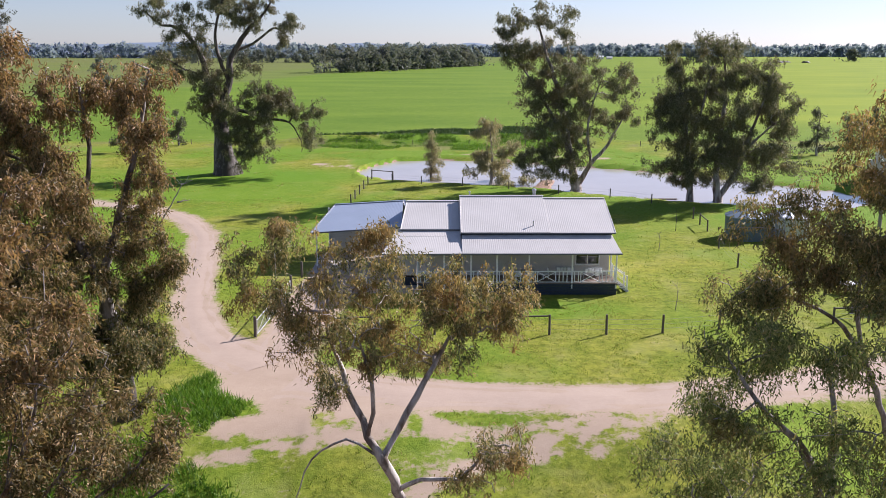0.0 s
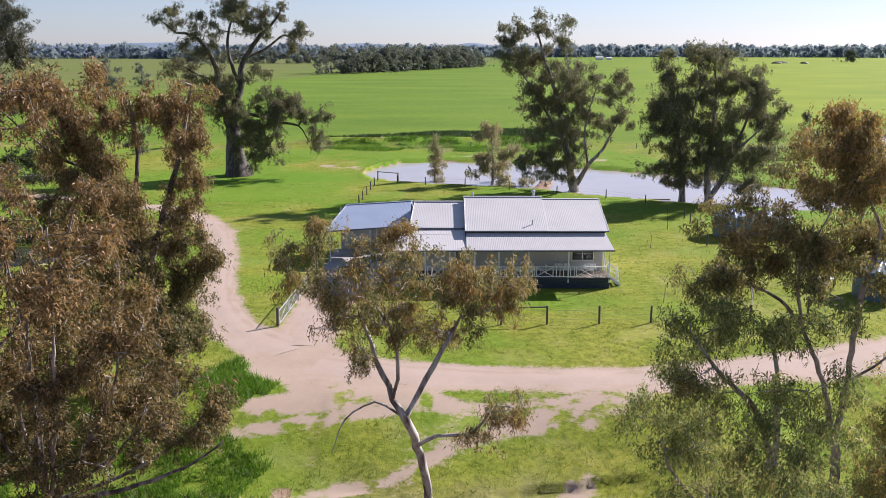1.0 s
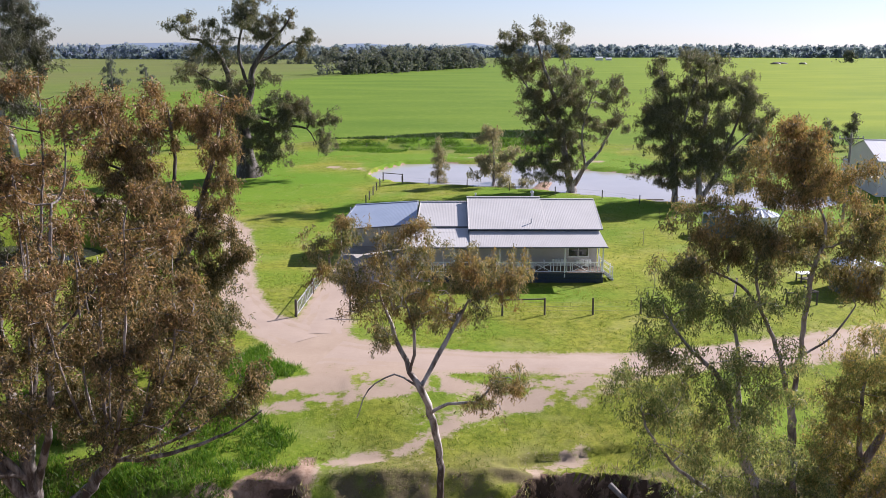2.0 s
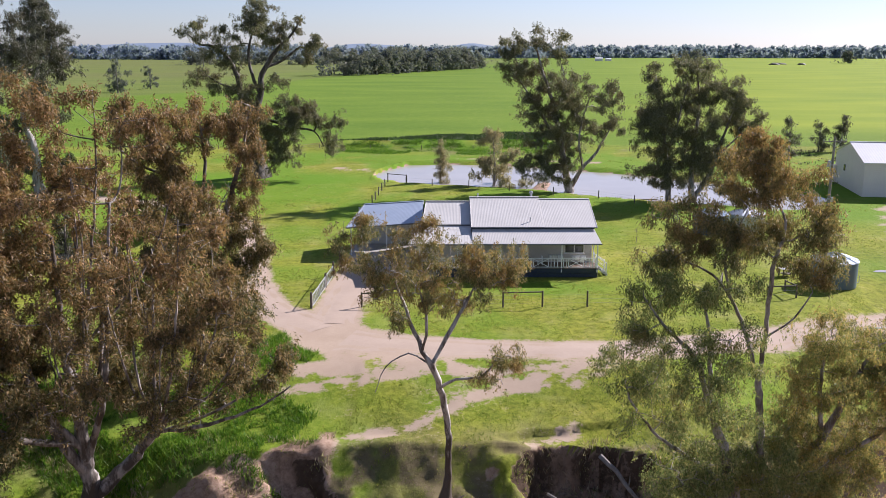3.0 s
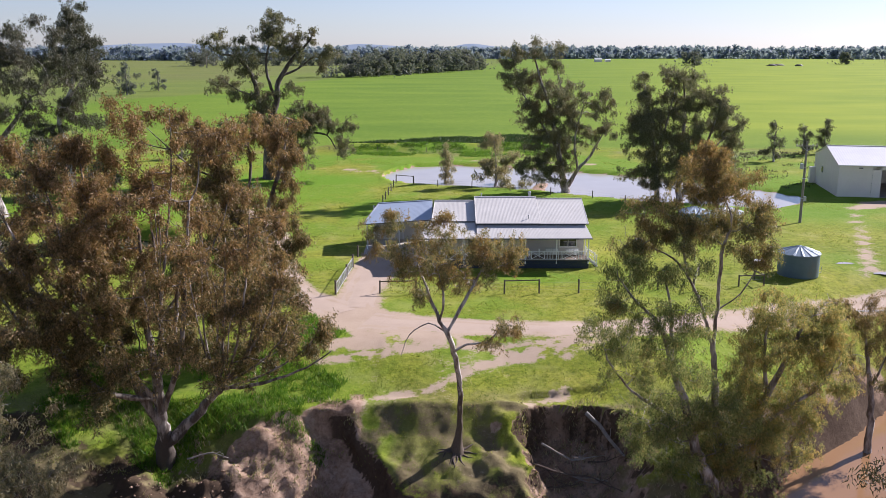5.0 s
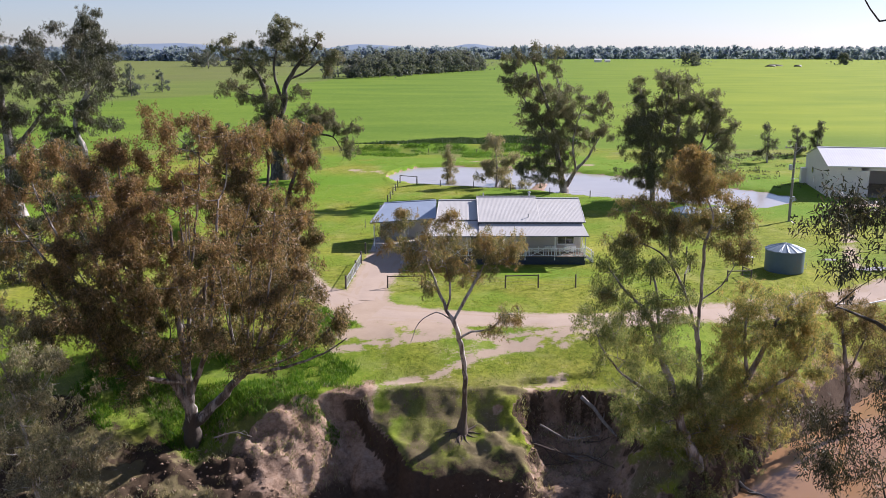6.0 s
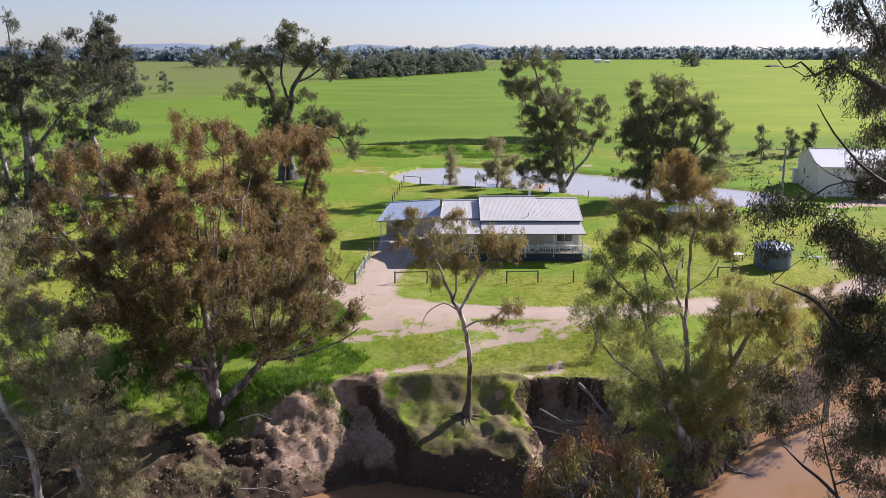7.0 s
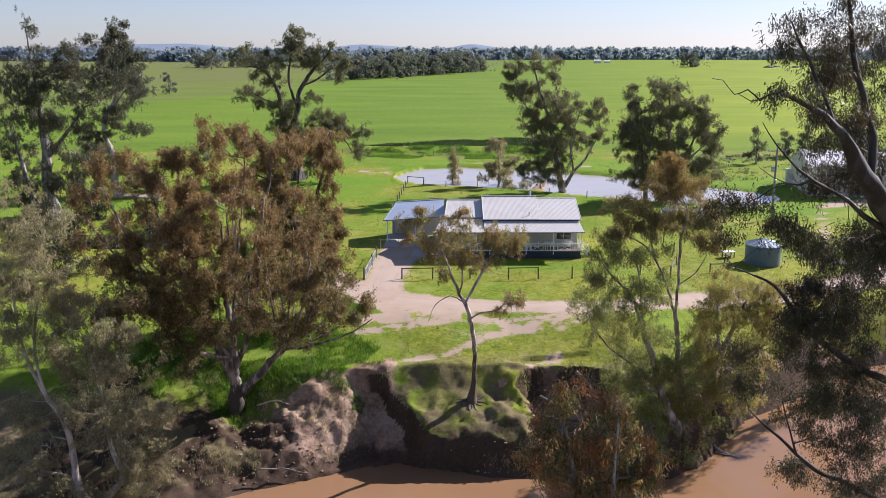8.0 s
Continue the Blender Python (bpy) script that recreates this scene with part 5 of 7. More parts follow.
RUST_GUM_CROWN_WEST = [
    (-24.0, 26, 7.0, 2.0, 1.6), (-27.0, 28, 9.0, 2.0, 1.8), (-25.0, 31, 11.0, 2.0, 1.8), (-29.0, 26, 6.0, 1.8, 1.5), (-22.0, 25, 5.5, 1.8, 1.4),
    (-26.0, 24, 8.5, 2.0, 1.6), (-22.0, 33, 9.0, 2.0, 1.8), (-28.0, 30, 12.0, 1.8, 1.8), (-23.0, 28, 14.5, 1.8, 1.6), (-26.0, 31, 5.0, 2.0, 1.3),
    (-20.0, 28, 10.0, 1.8, 1.7), (-29.0, 28, 4.0, 1.8, 1.2), (-18.0, 31, 5.2, 2.0, 1.2), (-22.5, 29, 3.8, 2.0, 1.0), (-14.5, 31, 6.5, 1.8, 1.4),
]
LANE_GUM_CROWN_LOW = [
    # first five masses: added, mostly unseen, to cast shade on the bank
    (-17.0, 47.0, 3.2, 2.2, 1.5), (-20.0, 46.0, 4.0, 2.2, 1.8), (-16.0, 47.5, 5.0, 1.8, 1.6), (-22.5, 45.5, 6.0, 2.2, 2.0), (-21.0, 48.0, 3.0, 2.2, 1.5),
    (-15.7, 44.2, 6.4, 2.092, 1.987), (-18.3, 43.2, 8.4, 2.303, 1.989), (-15.1, 45.2, 9.0, 1.881, 1.985), (-19.8, 44.2, 5.3, 2.301, 1.778), (-16.7, 46.2, 3.9, 2.088, 1.462),
    (-20.9, 45.2, 10.6, 2.299, 1.985), (-17.8, 41.2, 12.3, 2.098, 1.888), (-19.3, 45.2, 17.3, 1.881, 1.463), (-14.2, 45.2, 17.0, 1.254, 1.358), (-22.5, 44.2, 7.4, 2.301, 1.883),
]
RUST_GUM_SKIRT = [
    (-16.0, 32, 3.6, 2.2, 1.1), (-13.0, 33, 4.3, 2.0, 1.1), (-18.5, 33, 4.0, 2.0, 1.2), (-20.0, 35, 5.0, 2.2, 1.5), (-22.0, 36, 6.0, 2.2, 1.6), (-19.0, 38, 6.5, 2.2, 1.6),
]
LOW_BANK_GUM_SKIRT = [
    (13.0, 28.8, -1.7, 2.143, 2.143), (15.5, 29.8, -4.1, 2.057, 2.165), (17.1, 30.0, -0.4, 2.021, 1.914), (14.4, 29.0, -6.8, 1.859, 1.968), (19.0, 31.8, -4.0, 1.942, 2.05),
    (11.1, 27.9, 1.0, 1.8, 1.8), (16.1, 27.6, 1.9, 1.792, 1.792), (17.6, 30.7, -7.5, 1.744, 1.744), (12.1, 31.1, -5.3, 1.739, 1.739),
]
NEAR_GUM_CROWN_EAST = [
    (10.2, -9.0, 26.9, 1.0, 1.1), (12.1, -7.2, 27.3, 0.9, 0.9), (13.9, -7.2, 27.0, 1.0, 1.1), (10.6, -7.0, 25.3, 1.0, 1.1), (11.9, -7.5, 25.7, 1.0, 0.9),
    (12.2, -8.6, 25.1, 1.1, 1.2), (9.7, -8.9, 23.6, 1.1, 1.0), (10.4, -10.1, 23.8, 0.9, 0.9), (12.7, -8.0, 23.9, 0.9, 1.0), (13.4, -8.2, 24.0, 1.0, 1.2),
    (10.2, -7.1, 21.8, 1.2, 1.1), (11.4, -6.6, 21.8, 1.2, 1.0), (12.7, -7.2, 22.4, 1.0, 0.9), (14.0, -6.5, 21.8, 0.8, 1.1), (11.7, -8.5, 20.3, 1.2, 0.9),
    (11.4, -10.4, 21.0, 0.9, 1.0), (12.8, -10.3, 21.3, 1.1, 0.9), (10.0, -8.3, 18.9, 1.0, 1.2), (11.5, -7.6, 18.9, 0.9, 0.9), (12.7, -8.3, 19.0, 0.8, 1.0),
    (13.8, -8.0, 19.4, 1.1, 0.8), (9.3, -10.3, 18.3, 1.1, 1.2), (11.3, -8.1, 17.3, 0.9, 0.9), (12.6, -8.1, 17.4, 0.9, 1.0), (14.1, -8.2, 17.7, 1.1, 0.9),
    (10.1, -9.2, 16.5, 0.9, 1.1), (10.9, -9.8, 16.1, 0.9, 1.1), (12.5, -9.6, 16.3, 0.8, 1.0), (14.8, -7.2, 15.1, 0.9, 0.9), (10.8, -7.3, 13.5, 0.9, 0.9),
    (10.8, -9.4, 14.2, 0.9, 1.0), (13.5, -6.8, 13.5, 0.9, 0.8), (15.4, -6.5, 13.0, 1.0, 1.2), (12.2, -7.5, 12.1, 1.1, 1.1), (12.4, -9.1, 12.8, 0.9, 0.8),
    (14.9, -7.3, 11.9, 0.8, 1.2), (12.2, -6.9, 9.2, 1.2, 1.0), (11.6, -9.8, 10.9, 0.9, 1.1), (14.9, -6.7, 9.6, 1.0, 0.9), (15.1, -8.6, 10.2, 1.1, 0.9),
]
WEST_GUM_CROWN_MORE = [
    (-33.9, 21.9, 16.1, 1.4, 1.6), (-34.0, 22.0, 13.7, 1.3, 1.5), (-31.2, 20.3, 15.0, 1.5, 1.5), (-34.1, 21.8, 12.1, 1.3, 1.2), (-31.4, 19.7, 13.0, 1.9, 1.6),
    (-34.3, 20.4, 10.3, 1.5, 1.4), (-32.0, 20.6, 10.2, 1.4, 1.4), (-31.0, 21.6, 9.9, 1.5, 1.2), (-34.5, 21.3, 8.2, 1.8, 1.4), (-31.8, 20.8, 8.0, 1.5, 1.4),
    (-30.3, 21.6, 8.0, 1.6, 1.3), (-30.1, 19.7, 6.2, 1.6, 1.4), (-28.3, 20.6, 5.5, 1.8, 1.6), (-26.5, 19.9, 6.4, 1.8, 1.5), (-30.0, 21.5, 2.8, 1.7, 1.5),
    (-27.8, 19.5, 3.8, 1.4, 1.6), (-26.0, 19.8, 4.4, 1.8, 1.3), (-29.9, 19.9, 0.8, 1.8, 1.5), (-27.8, 21.2, 0.0, 1.8, 1.2), (-26.0, 21.6, 0.4, 1.4, 1.6),
    (-26.6, 20.5, -1.1, 1.6, 1.6), (-25.1, 20.2, -1.2, 1.7, 1.6), (-27.4, 20.7, -4.4, 1.5, 1.4), (-26.3, 22.4, -5.5, 1.5, 1.6), (-35.6, 21.8, 4.6, 1.7, 1.5),
    (-36.4, 22.2, -3.7, 1.4, 1.2), (-33.6, 21.1, -3.5, 1.6, 1.6),
]
RUST_GUM_CROWN_HIGH = [
    (-29.6, 28.9, 17.9, 1.8, 1.3), (-27.2, 29.5, 17.8, 1.8, 1.5), (-24.3, 29.4, 18.5, 1.9, 1.3), (-22.1, 29.9, 19.0, 1.6, 1.8), (-31.2, 29.8, 16.7, 2.0, 1.3),
    (-29.4, 32.6, 15.9, 1.6, 1.6), (-27.4, 34.3, 15.3, 1.7, 1.4), (-33.5, 31.4, 12.9, 1.5, 1.8), (-31.2, 34.2, 12.7, 1.6, 1.5), (-34.0, 33.4, 10.8, 1.5, 1.6),
    (-31.7, 33.9, 9.5, 1.7, 1.4), (-34.9, 31.6, 7.8, 1.4, 1.8), (-30.9, 29.5, 8.1, 1.5, 1.3), (-33.7, 31.0, 5.4, 1.6, 1.7), (-30.2, 30.8, 5.6, 1.5, 1.6),
    (-20.1, 33.4, 19.1, 1.6, 1.3), (-16.8, 29.2, 19.4, 1.7, 1.4), (-14.9, 30.9, 19.0, 1.8, 1.4),
]
BILLABONG_GUM_CROWN_MORE = [
    (-63.1, 102.2, 26.5, 2.0, 1.9), (-58.6, 102.7, 26.7, 2.9, 1.7), (-66.2, 99.5, 22.8, 2.0, 2.1), (-63.9, 102.8, 22.0, 2.5, 1.9), (-56.5, 102.9, 22.9, 2.8, 2.1),
    (-67.7, 98.9, 18.9, 2.0, 1.9), (-59.8, 95.4, 20.4, 2.6, 1.9), (-56.6, 98.1, 19.2, 3.0, 1.8), (-52.7, 100.7, 19.8, 2.1, 2.0), (-68.6, 100.0, 15.3, 2.9, 1.7),
    (-66.0, 101.9, 15.4, 2.5, 1.8), (-58.7, 99.1, 15.8, 1.9, 2.3), (-53.2, 101.6, 13.6, 3.0, 1.6), (-70.6, 102.0, 9.2, 2.3, 2.5), (-62.3, 97.6, 10.1, 2.0, 2.0),
    (-60.8, 103.7, 10.6, 2.2, 1.6), (-72.4, 102.0, 6.9, 2.2, 1.9), (-65.5, 98.8, 5.3, 2.0, 1.7), (-61.1, 101.1, 7.0, 2.0, 1.6),
]
RUST_GUM_CROWN_LOW = [
    (-24.9, 28.5, 12.9, 1.4, 1.1), (-23.6, 29.1, 13.1, 1.6, 1.3), (-23.9, 26.1, 11.6, 1.5, 1.2), (-23.4, 29.2, 11.4, 1.3, 1.4), (-22.2, 29.3, 11.1, 1.3, 1.1),
    (-23.4, 25.9, 10.1, 1.8, 1.5), (-22.4, 26.1, 10.1, 1.5, 1.3), (-20.7, 25.7, 9.9, 1.4, 1.4), (-25.4, 28.2, 7.5, 1.5, 1.3), (-24.9, 29.9, 6.7, 1.8, 1.4),
    (-22.3, 28.6, 7.5, 1.6, 1.1), (-25.3, 27.8, 5.8, 1.7, 1.3), (-23.6, 27.4, 5.5, 1.6, 1.2), (-22.3, 29.0, 5.3, 1.4, 1.3), (-24.7, 25.7, 4.4, 1.4, 1.2),
    (-23.7, 27.6, 4.2, 1.4, 1.2), (-22.2, 27.7, 3.3, 1.8, 1.2), (-24.4, 26.4, 2.5, 1.7, 1.5), (-24.8, 29.0, 1.4, 1.5, 1.2),
]

def stems(foot, crown, count, seed):
    """Slim upright stems that fan from the low limbs to the crown's outer masses."""
    rnd = random.Random(seed)
    out = []
    for _ in range(count):
        c = rnd.choice(crown)
        f = min(foot, key=lambda p: math.hypot(p[0] - c[0], p[1] - c[1]) + rnd.uniform(0, 2.5))
        r = rnd.uniform(0.055, 0.10)
        top = c[2] + 0.8 * c[4]
        if top < f[2] + 4:
            continue
        path = []
        for u, k in ((0.0, 0.0), (0.35, 0.55), (0.7, 0.85), (1.0, 1.0)):
            path.append((f[0] + (c[0] - f[0]) * k + rnd.uniform(-0.25, 0.25), f[1] + (c[1] - f[1]) * k, f[2] + (top - f[2]) * u, r * (1 - 0.78 * u)))
        out.append(path)
    return out


RUST_GUM_FOOT = [(-21.4, 31, -1.0), (-19.4, 30, -0.8), (-17.6, 30, 1.1), (-21.2, 30, 2.4), (-22.5, 29.5, 3.0), (-16.5, 30, 2.4), (-19.0, 29, 5.0), (-23.5, 29, 6.0), (-21.5, 33, 6.0)]
lone_gum = tree("gum_tree", "slender gum with pale trunk leaning on the eroded bank", LONE_GUM_LIMBS, LONE_GUM_CROWN, 330, 27000, 21, B_DARK_FOOT, L_BROWN, length=0.201, width=0.043, twig=0.019, spread=0.20)


def bare_roots(host, at, count, seed):
    """Roots washed bare below the trunk, creeping down the slope."""
    rnd = random.Random(seed)
    for _ in range(count):
        a = rnd.uniform(math.pi * 0.95, math.pi * 2.1)
        x, y, r = at[0], at[1], rnd.uniform(0.07, 0.15)
        pts, rad = [(0, 0, 0.55)], [r * 1.3]
        for j in range(1, 8):
            a += rnd.uniform(-0.45, 0.45)
            x, y = x + math.cos(a) * 0.28, y + math.sin(a) * 0.28
            pts.append((x - at[0], y - at[1], gz(x, y) - at[2] + 0.06 - 0.02 * j))
            rad.append(r * (1 - j / 8.5))
        part("root", bm_tube(bmesh.new(), pts, rad, 6), M_ROOTS, host, smooth=True)


bare_roots(lone_gum, tuple(lone_gum.matrix_world.translation), 11, 4)
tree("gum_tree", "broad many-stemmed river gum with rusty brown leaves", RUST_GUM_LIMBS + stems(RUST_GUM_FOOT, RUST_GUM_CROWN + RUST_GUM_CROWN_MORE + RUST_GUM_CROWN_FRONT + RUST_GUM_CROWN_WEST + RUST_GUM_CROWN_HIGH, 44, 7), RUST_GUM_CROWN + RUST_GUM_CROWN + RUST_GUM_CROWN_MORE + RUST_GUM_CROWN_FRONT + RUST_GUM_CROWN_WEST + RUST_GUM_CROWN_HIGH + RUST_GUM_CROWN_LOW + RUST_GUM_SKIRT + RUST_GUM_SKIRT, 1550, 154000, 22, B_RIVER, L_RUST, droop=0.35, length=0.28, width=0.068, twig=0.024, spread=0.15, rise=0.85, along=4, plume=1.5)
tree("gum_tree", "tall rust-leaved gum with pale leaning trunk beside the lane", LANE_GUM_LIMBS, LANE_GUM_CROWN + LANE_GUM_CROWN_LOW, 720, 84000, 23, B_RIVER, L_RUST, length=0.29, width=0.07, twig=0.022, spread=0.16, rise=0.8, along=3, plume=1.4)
tree("gum_tree", "tall open gum with orange-tipped crown on the river bank", TALL_BANK_GUM_LIMBS, TALL_BANK_GUM_CROWN, 330, 40000, 24, B_GREY, L_TALL, length=0.212, width=0.046, spread=0.24)
tree("gum_tree", "dense dark green gum leaning over the river bank", LOW_BANK_GUM_LIMBS, LOW_BANK_GUM_CROWN + LOW_BANK_GUM_SKIRT, 700, 72000, 25, B_GREY, L_OLIVE, length=0.212, width=0.046, spread=0.29)
tree("gum_tree", "broad olive gum with orange flushes above the river bend", BROAD_BANK_GUM_LIMBS, BROAD_BANK_GUM_CROWN, 700, 76000, 26, B_GREY, L_ORANGE, length=0.212, width=0.046, spread=0.29)
tree("gum_tree", "small reddish gum on the bank by the bend", BEND_GUM_LIMBS, BEND_GUM_CROWN, 121, 16250, 27, B_GREY, L_RUST, length=0.236, width=0.052, spread=0.29)
tree("gum_tree", "grey-green gum with pale twin stems on the western bank", WEST_GUM_LIMBS, WEST_GUM_CROWN + WEST_GUM_CROWN_MORE, 800, 74000, 28, B_GUM, L_GREY, length=0.23, width=0.055, spread=0.28)
tree("gum_tree", "young gum with red-tipped leaves on the near bank", NEAR_TOP_LIMBS, NEAR_TOP_CROWN, 210, 21000, 29, B_GREY, L_RED, length=0.177, width=0.032, spread=0.15)
tree("gum_tree", "large gum with bare dead limbs on the near bank, shade in its colours", NEAR_GUM_LIMBS, NEAR_GUM_CROWN + NEAR_GUM_CROWN_MORE + NEAR_GUM_CROWN_EAST, 900, 112000, 30, B_SHADED, L_SHADED, length=0.165, width=0.03, spread=0.22, twig=0.008)
tree("gum_tree", "huge old gum with open crown beyond the lane", GREAT_GUM_LIMBS, GREAT_GUM_CROWN, 950, 80000, 31, B_DARK, L_DAM, length=0.31, width=0.105, spread=0.36, along=2, twig=0.03, step=0.9)
tree("gum_tree", "tall gum with two trunks beside the dam", DAM_GUM_LIMBS, DAM_GUM_CROWN, 600, 66000, 32, B_GREY, L_DAM, length=0.31, width=0.105, spread=0.36, along=2, twig=0.026, step=0.8)
tree("gum_tree", "dense dark gum at the edge of the dam", DAM_GUM_B_LIMBS, DAM_GUM_B_CROWN, 330, 43500, 33, B_GREY, L_DAM, length=0.31, width=0.088, spread=0.36, along=2, twig=0.026, step=0.8)
tree("gum_tree", "dense dark gum with forked trunks at the dam", DAM_GUM_C_LIMBS, DAM_GUM_C_CROWN, 480, 63800, 34, B_GREY, L_DAM, length=0.31, width=0.088, spread=0.36, along=2, twig=0.026, step=0.8)
tree("gum_tree", "old gum with thick pale trunk by the billabong", BILLABONG_GUM_LIMBS, BILLABONG_GUM_CROWN + BILLABONG_GUM_CROWN_MORE, 700, 62000, 35, B_GREY, L_DEEP, length=0.31, width=0.105, spread=0.42, along=2, twig=0.026, step=0.8)
tree("gum_tree", "gum with crooked pale limbs behind the billabong", BILLABONG_GUM_B_LIMBS, BILLABONG_GUM_B_CROWN, 440, 55000, 36, B_GUM, L_DEEP, length=0.31, width=0.105, spread=0.42, along=2, twig=0.026, step=0.8)


def sapling(x, y, h, w, seed, leaf=L_DEEP, label="young gum standing alone in the paddock", low=0.15, count=2600):
    """A young upright gum, h high and 2 w wide."""
    rnd = random.Random(seed)
    g = gz(x, y)
    limbs = [[(x, y, g, 0.022 * h), (x + rnd.uniform(-0.2, 0.2), y, g + h * 0.4, 0.016 * h), (x + rnd.uniform(-0.4, 0.4), y, g + h * 0.8, 0.006 * h)]]
    crown = []
    for i in range(8):
        u = low + (1 - low) * (i + 0.5) / 8
        ww = w * math.sin(math.pi * min(1, 0.22 + 0.72 * u)) ** 0.8
        crown.append((x + rnd.uniform(-0.45, 0.45) * ww, y + rnd.uniform(-0.4, 0.4) * ww, g + h * u * 0.95, ww * 0.72, h * 0.09))
    return tree("young_gum", label, limbs, crown, 70, count, seed, B_GREY, leaf, length=0.38 * max(1.0, h / 9), width=0.095 * max(1.0, h / 8), spread=0.30 * max(1.0, h / 9), twig=0.02, step=0.6)


# shrubs added to darken the shaded ground round the billabong
for k, (x, y, h, w) in enumerate([(-59.2, 79.1, 5.8, 3.3), (-55.5, 82.4, 6.4, 3.4), (-51.6, 86.0, 5.2, 3.8), (-53.4, 70.0, 8.2, 4.3), (-47.4, 89.8, 7.7, 3.5), (-67.1, 93.8, 6.9, 3.6), (-58.9, 95.9, 5.6, 3.3), (-48.5, 62.2, 5.8, 4.5)]):
    sapling(x, y, h, w, 80 + k, L_SHADED, "added dark shrubby gum filling the shade at the billabong edge", 0.03, 3800)
sapling(-1.6, 134.8, 8.6, 1.7, 61, L_GREY, "slim young gum standing in the edge of the dam")
sapling(7.3, 130.8, 11.0, 4.0, 62, L_GREY, "spreading young gum standing in the edge of the dam", 0.12, 6500)
sapling(-54, 180.8, 7.2, 1.9, 63)
sapling(69.3, 163.2, 9.0, 2.2, 64)
sapling(81.5, 177.5, 7.0, 1.8, 65)
sapling(86.5, 177.5, 9.0, 2.4, 66)
sapling(112, 176, 10.0, 3.6, 67)
sapling(-60, 168, 7.0, 2.8, 68)
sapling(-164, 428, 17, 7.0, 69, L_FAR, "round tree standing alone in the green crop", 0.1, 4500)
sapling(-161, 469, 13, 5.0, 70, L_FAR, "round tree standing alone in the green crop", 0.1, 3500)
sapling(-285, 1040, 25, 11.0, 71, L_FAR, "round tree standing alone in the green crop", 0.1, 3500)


# ---- far woods ----
def woods(name, label, places, leaf, seed, per, card, hmin, hmax):
    rnd = np.random.RandomState(seed)
    out = []
    for x, y in places:
        h = rnd.uniform(hmin, hmax)
        w = h * rnd.uniform(0.26, 0.48)
        blobs = rnd.randint(4, 8)
        for b in range(blobs):
            c = np.array([x + rnd.randn() * w * 0.55, y + rnd.randn() * w * 0.4, h * rnd.uniform(0.08, 0.88)])
            n = per // blobs
            d = rnd.randn(n, 3)
            d /= np.linalg.norm(d, axis=1, keepdims=True)
            p = c + d * rnd.rand(n, 1) ** 0.4 * np.array([w * 0.55, w * 0.55, h * 0.17])
            a = rnd.randn(n, 3)
            a /= np.linalg.norm(a, axis=1, keepdims=True)
            bb = np.cross(a, rnd.randn(n, 3))
            bb /= np.linalg.norm(bb, axis=1, keepdims=True)
            s = card * (0.5 + rnd.rand(n, 1))
            out.append(np.stack([p - a * s, p + bb * s * 0.9, p + a * s], 1))
        # saplings and scrub between the trunks
        q = np.stack([x + rnd.randn(24) * w * 1.5, y + rnd.randn(24) * w, rnd.rand(24) * 0.45 * h], -1)
        a = rnd.randn(24, 3) * card * 0.7
        out.append(np.stack([q - a, q + rnd.randn(24, 3) * card * 0.8, q + a], 1))
        wide = 0.016 * h
        foot = np.array([[[x - wide, y, -1], [x + wide, y, -1], [x, y, h * 0.8]]])
        out.append(foot)
    return tagged(quads_ob(name, np.concatenate(out), leaf, per=3), label, "woods", kind="stuff")


rw = np.random.RandomState(5)
copse = [(-78 + 105 * u + rw.randn() * 9, 690 + 240 * u + rw.rand() * 55) for u in rw.rand(95)]
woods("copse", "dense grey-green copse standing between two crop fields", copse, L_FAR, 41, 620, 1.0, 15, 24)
row2 = [(-330 + 190 * u, 1120 + 60 * rw.rand() + 40 * u) for u in rw.rand(36)]
row2 += [(rw.uniform(330, 345), 1150 + rw.rand() * 40) for _ in range(6)] + [(rw.uniform(620, 660), 1180 + rw.rand() * 30) for _ in range(6)] + [(575 + rw.randn() * 6, 1260) for _ in range(4)]
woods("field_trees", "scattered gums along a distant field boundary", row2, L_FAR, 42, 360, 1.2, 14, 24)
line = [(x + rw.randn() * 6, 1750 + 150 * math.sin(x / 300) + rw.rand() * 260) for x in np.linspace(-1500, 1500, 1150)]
woods("treeline", "line of woods along the horizon, haze blue put into its leaves", line, L_FARTHEST, 43, 120, 3.8, 18, 29)


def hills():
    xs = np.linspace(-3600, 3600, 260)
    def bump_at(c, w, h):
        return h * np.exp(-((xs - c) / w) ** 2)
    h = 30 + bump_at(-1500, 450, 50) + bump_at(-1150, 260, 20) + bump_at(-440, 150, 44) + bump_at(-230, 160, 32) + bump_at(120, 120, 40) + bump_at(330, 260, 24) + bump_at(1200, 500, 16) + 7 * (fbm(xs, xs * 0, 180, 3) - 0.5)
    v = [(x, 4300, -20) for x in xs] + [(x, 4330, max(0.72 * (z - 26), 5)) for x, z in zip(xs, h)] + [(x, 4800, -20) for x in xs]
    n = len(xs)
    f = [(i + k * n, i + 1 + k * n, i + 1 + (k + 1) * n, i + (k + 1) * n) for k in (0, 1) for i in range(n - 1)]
    tagged(mesh_ob("backdrop", v, f, M_HILL, smooth=True), "low hills beyond the plain, glowing haze blue", "hills", kind="structure")


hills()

# ---- the house ----
def sheet_roof(bm, a, b, c, d, pitch=0.16, amp=0.0035, thick=0.035):
    """A corrugated sheet between the eave a-b and the ridge d-c."""
    a, b, c, d = (Vector(q) for q in (a, b, c, d))
    n = (b - a).cross(d - a).normalized()
    if n.z < 0:
        n = -n
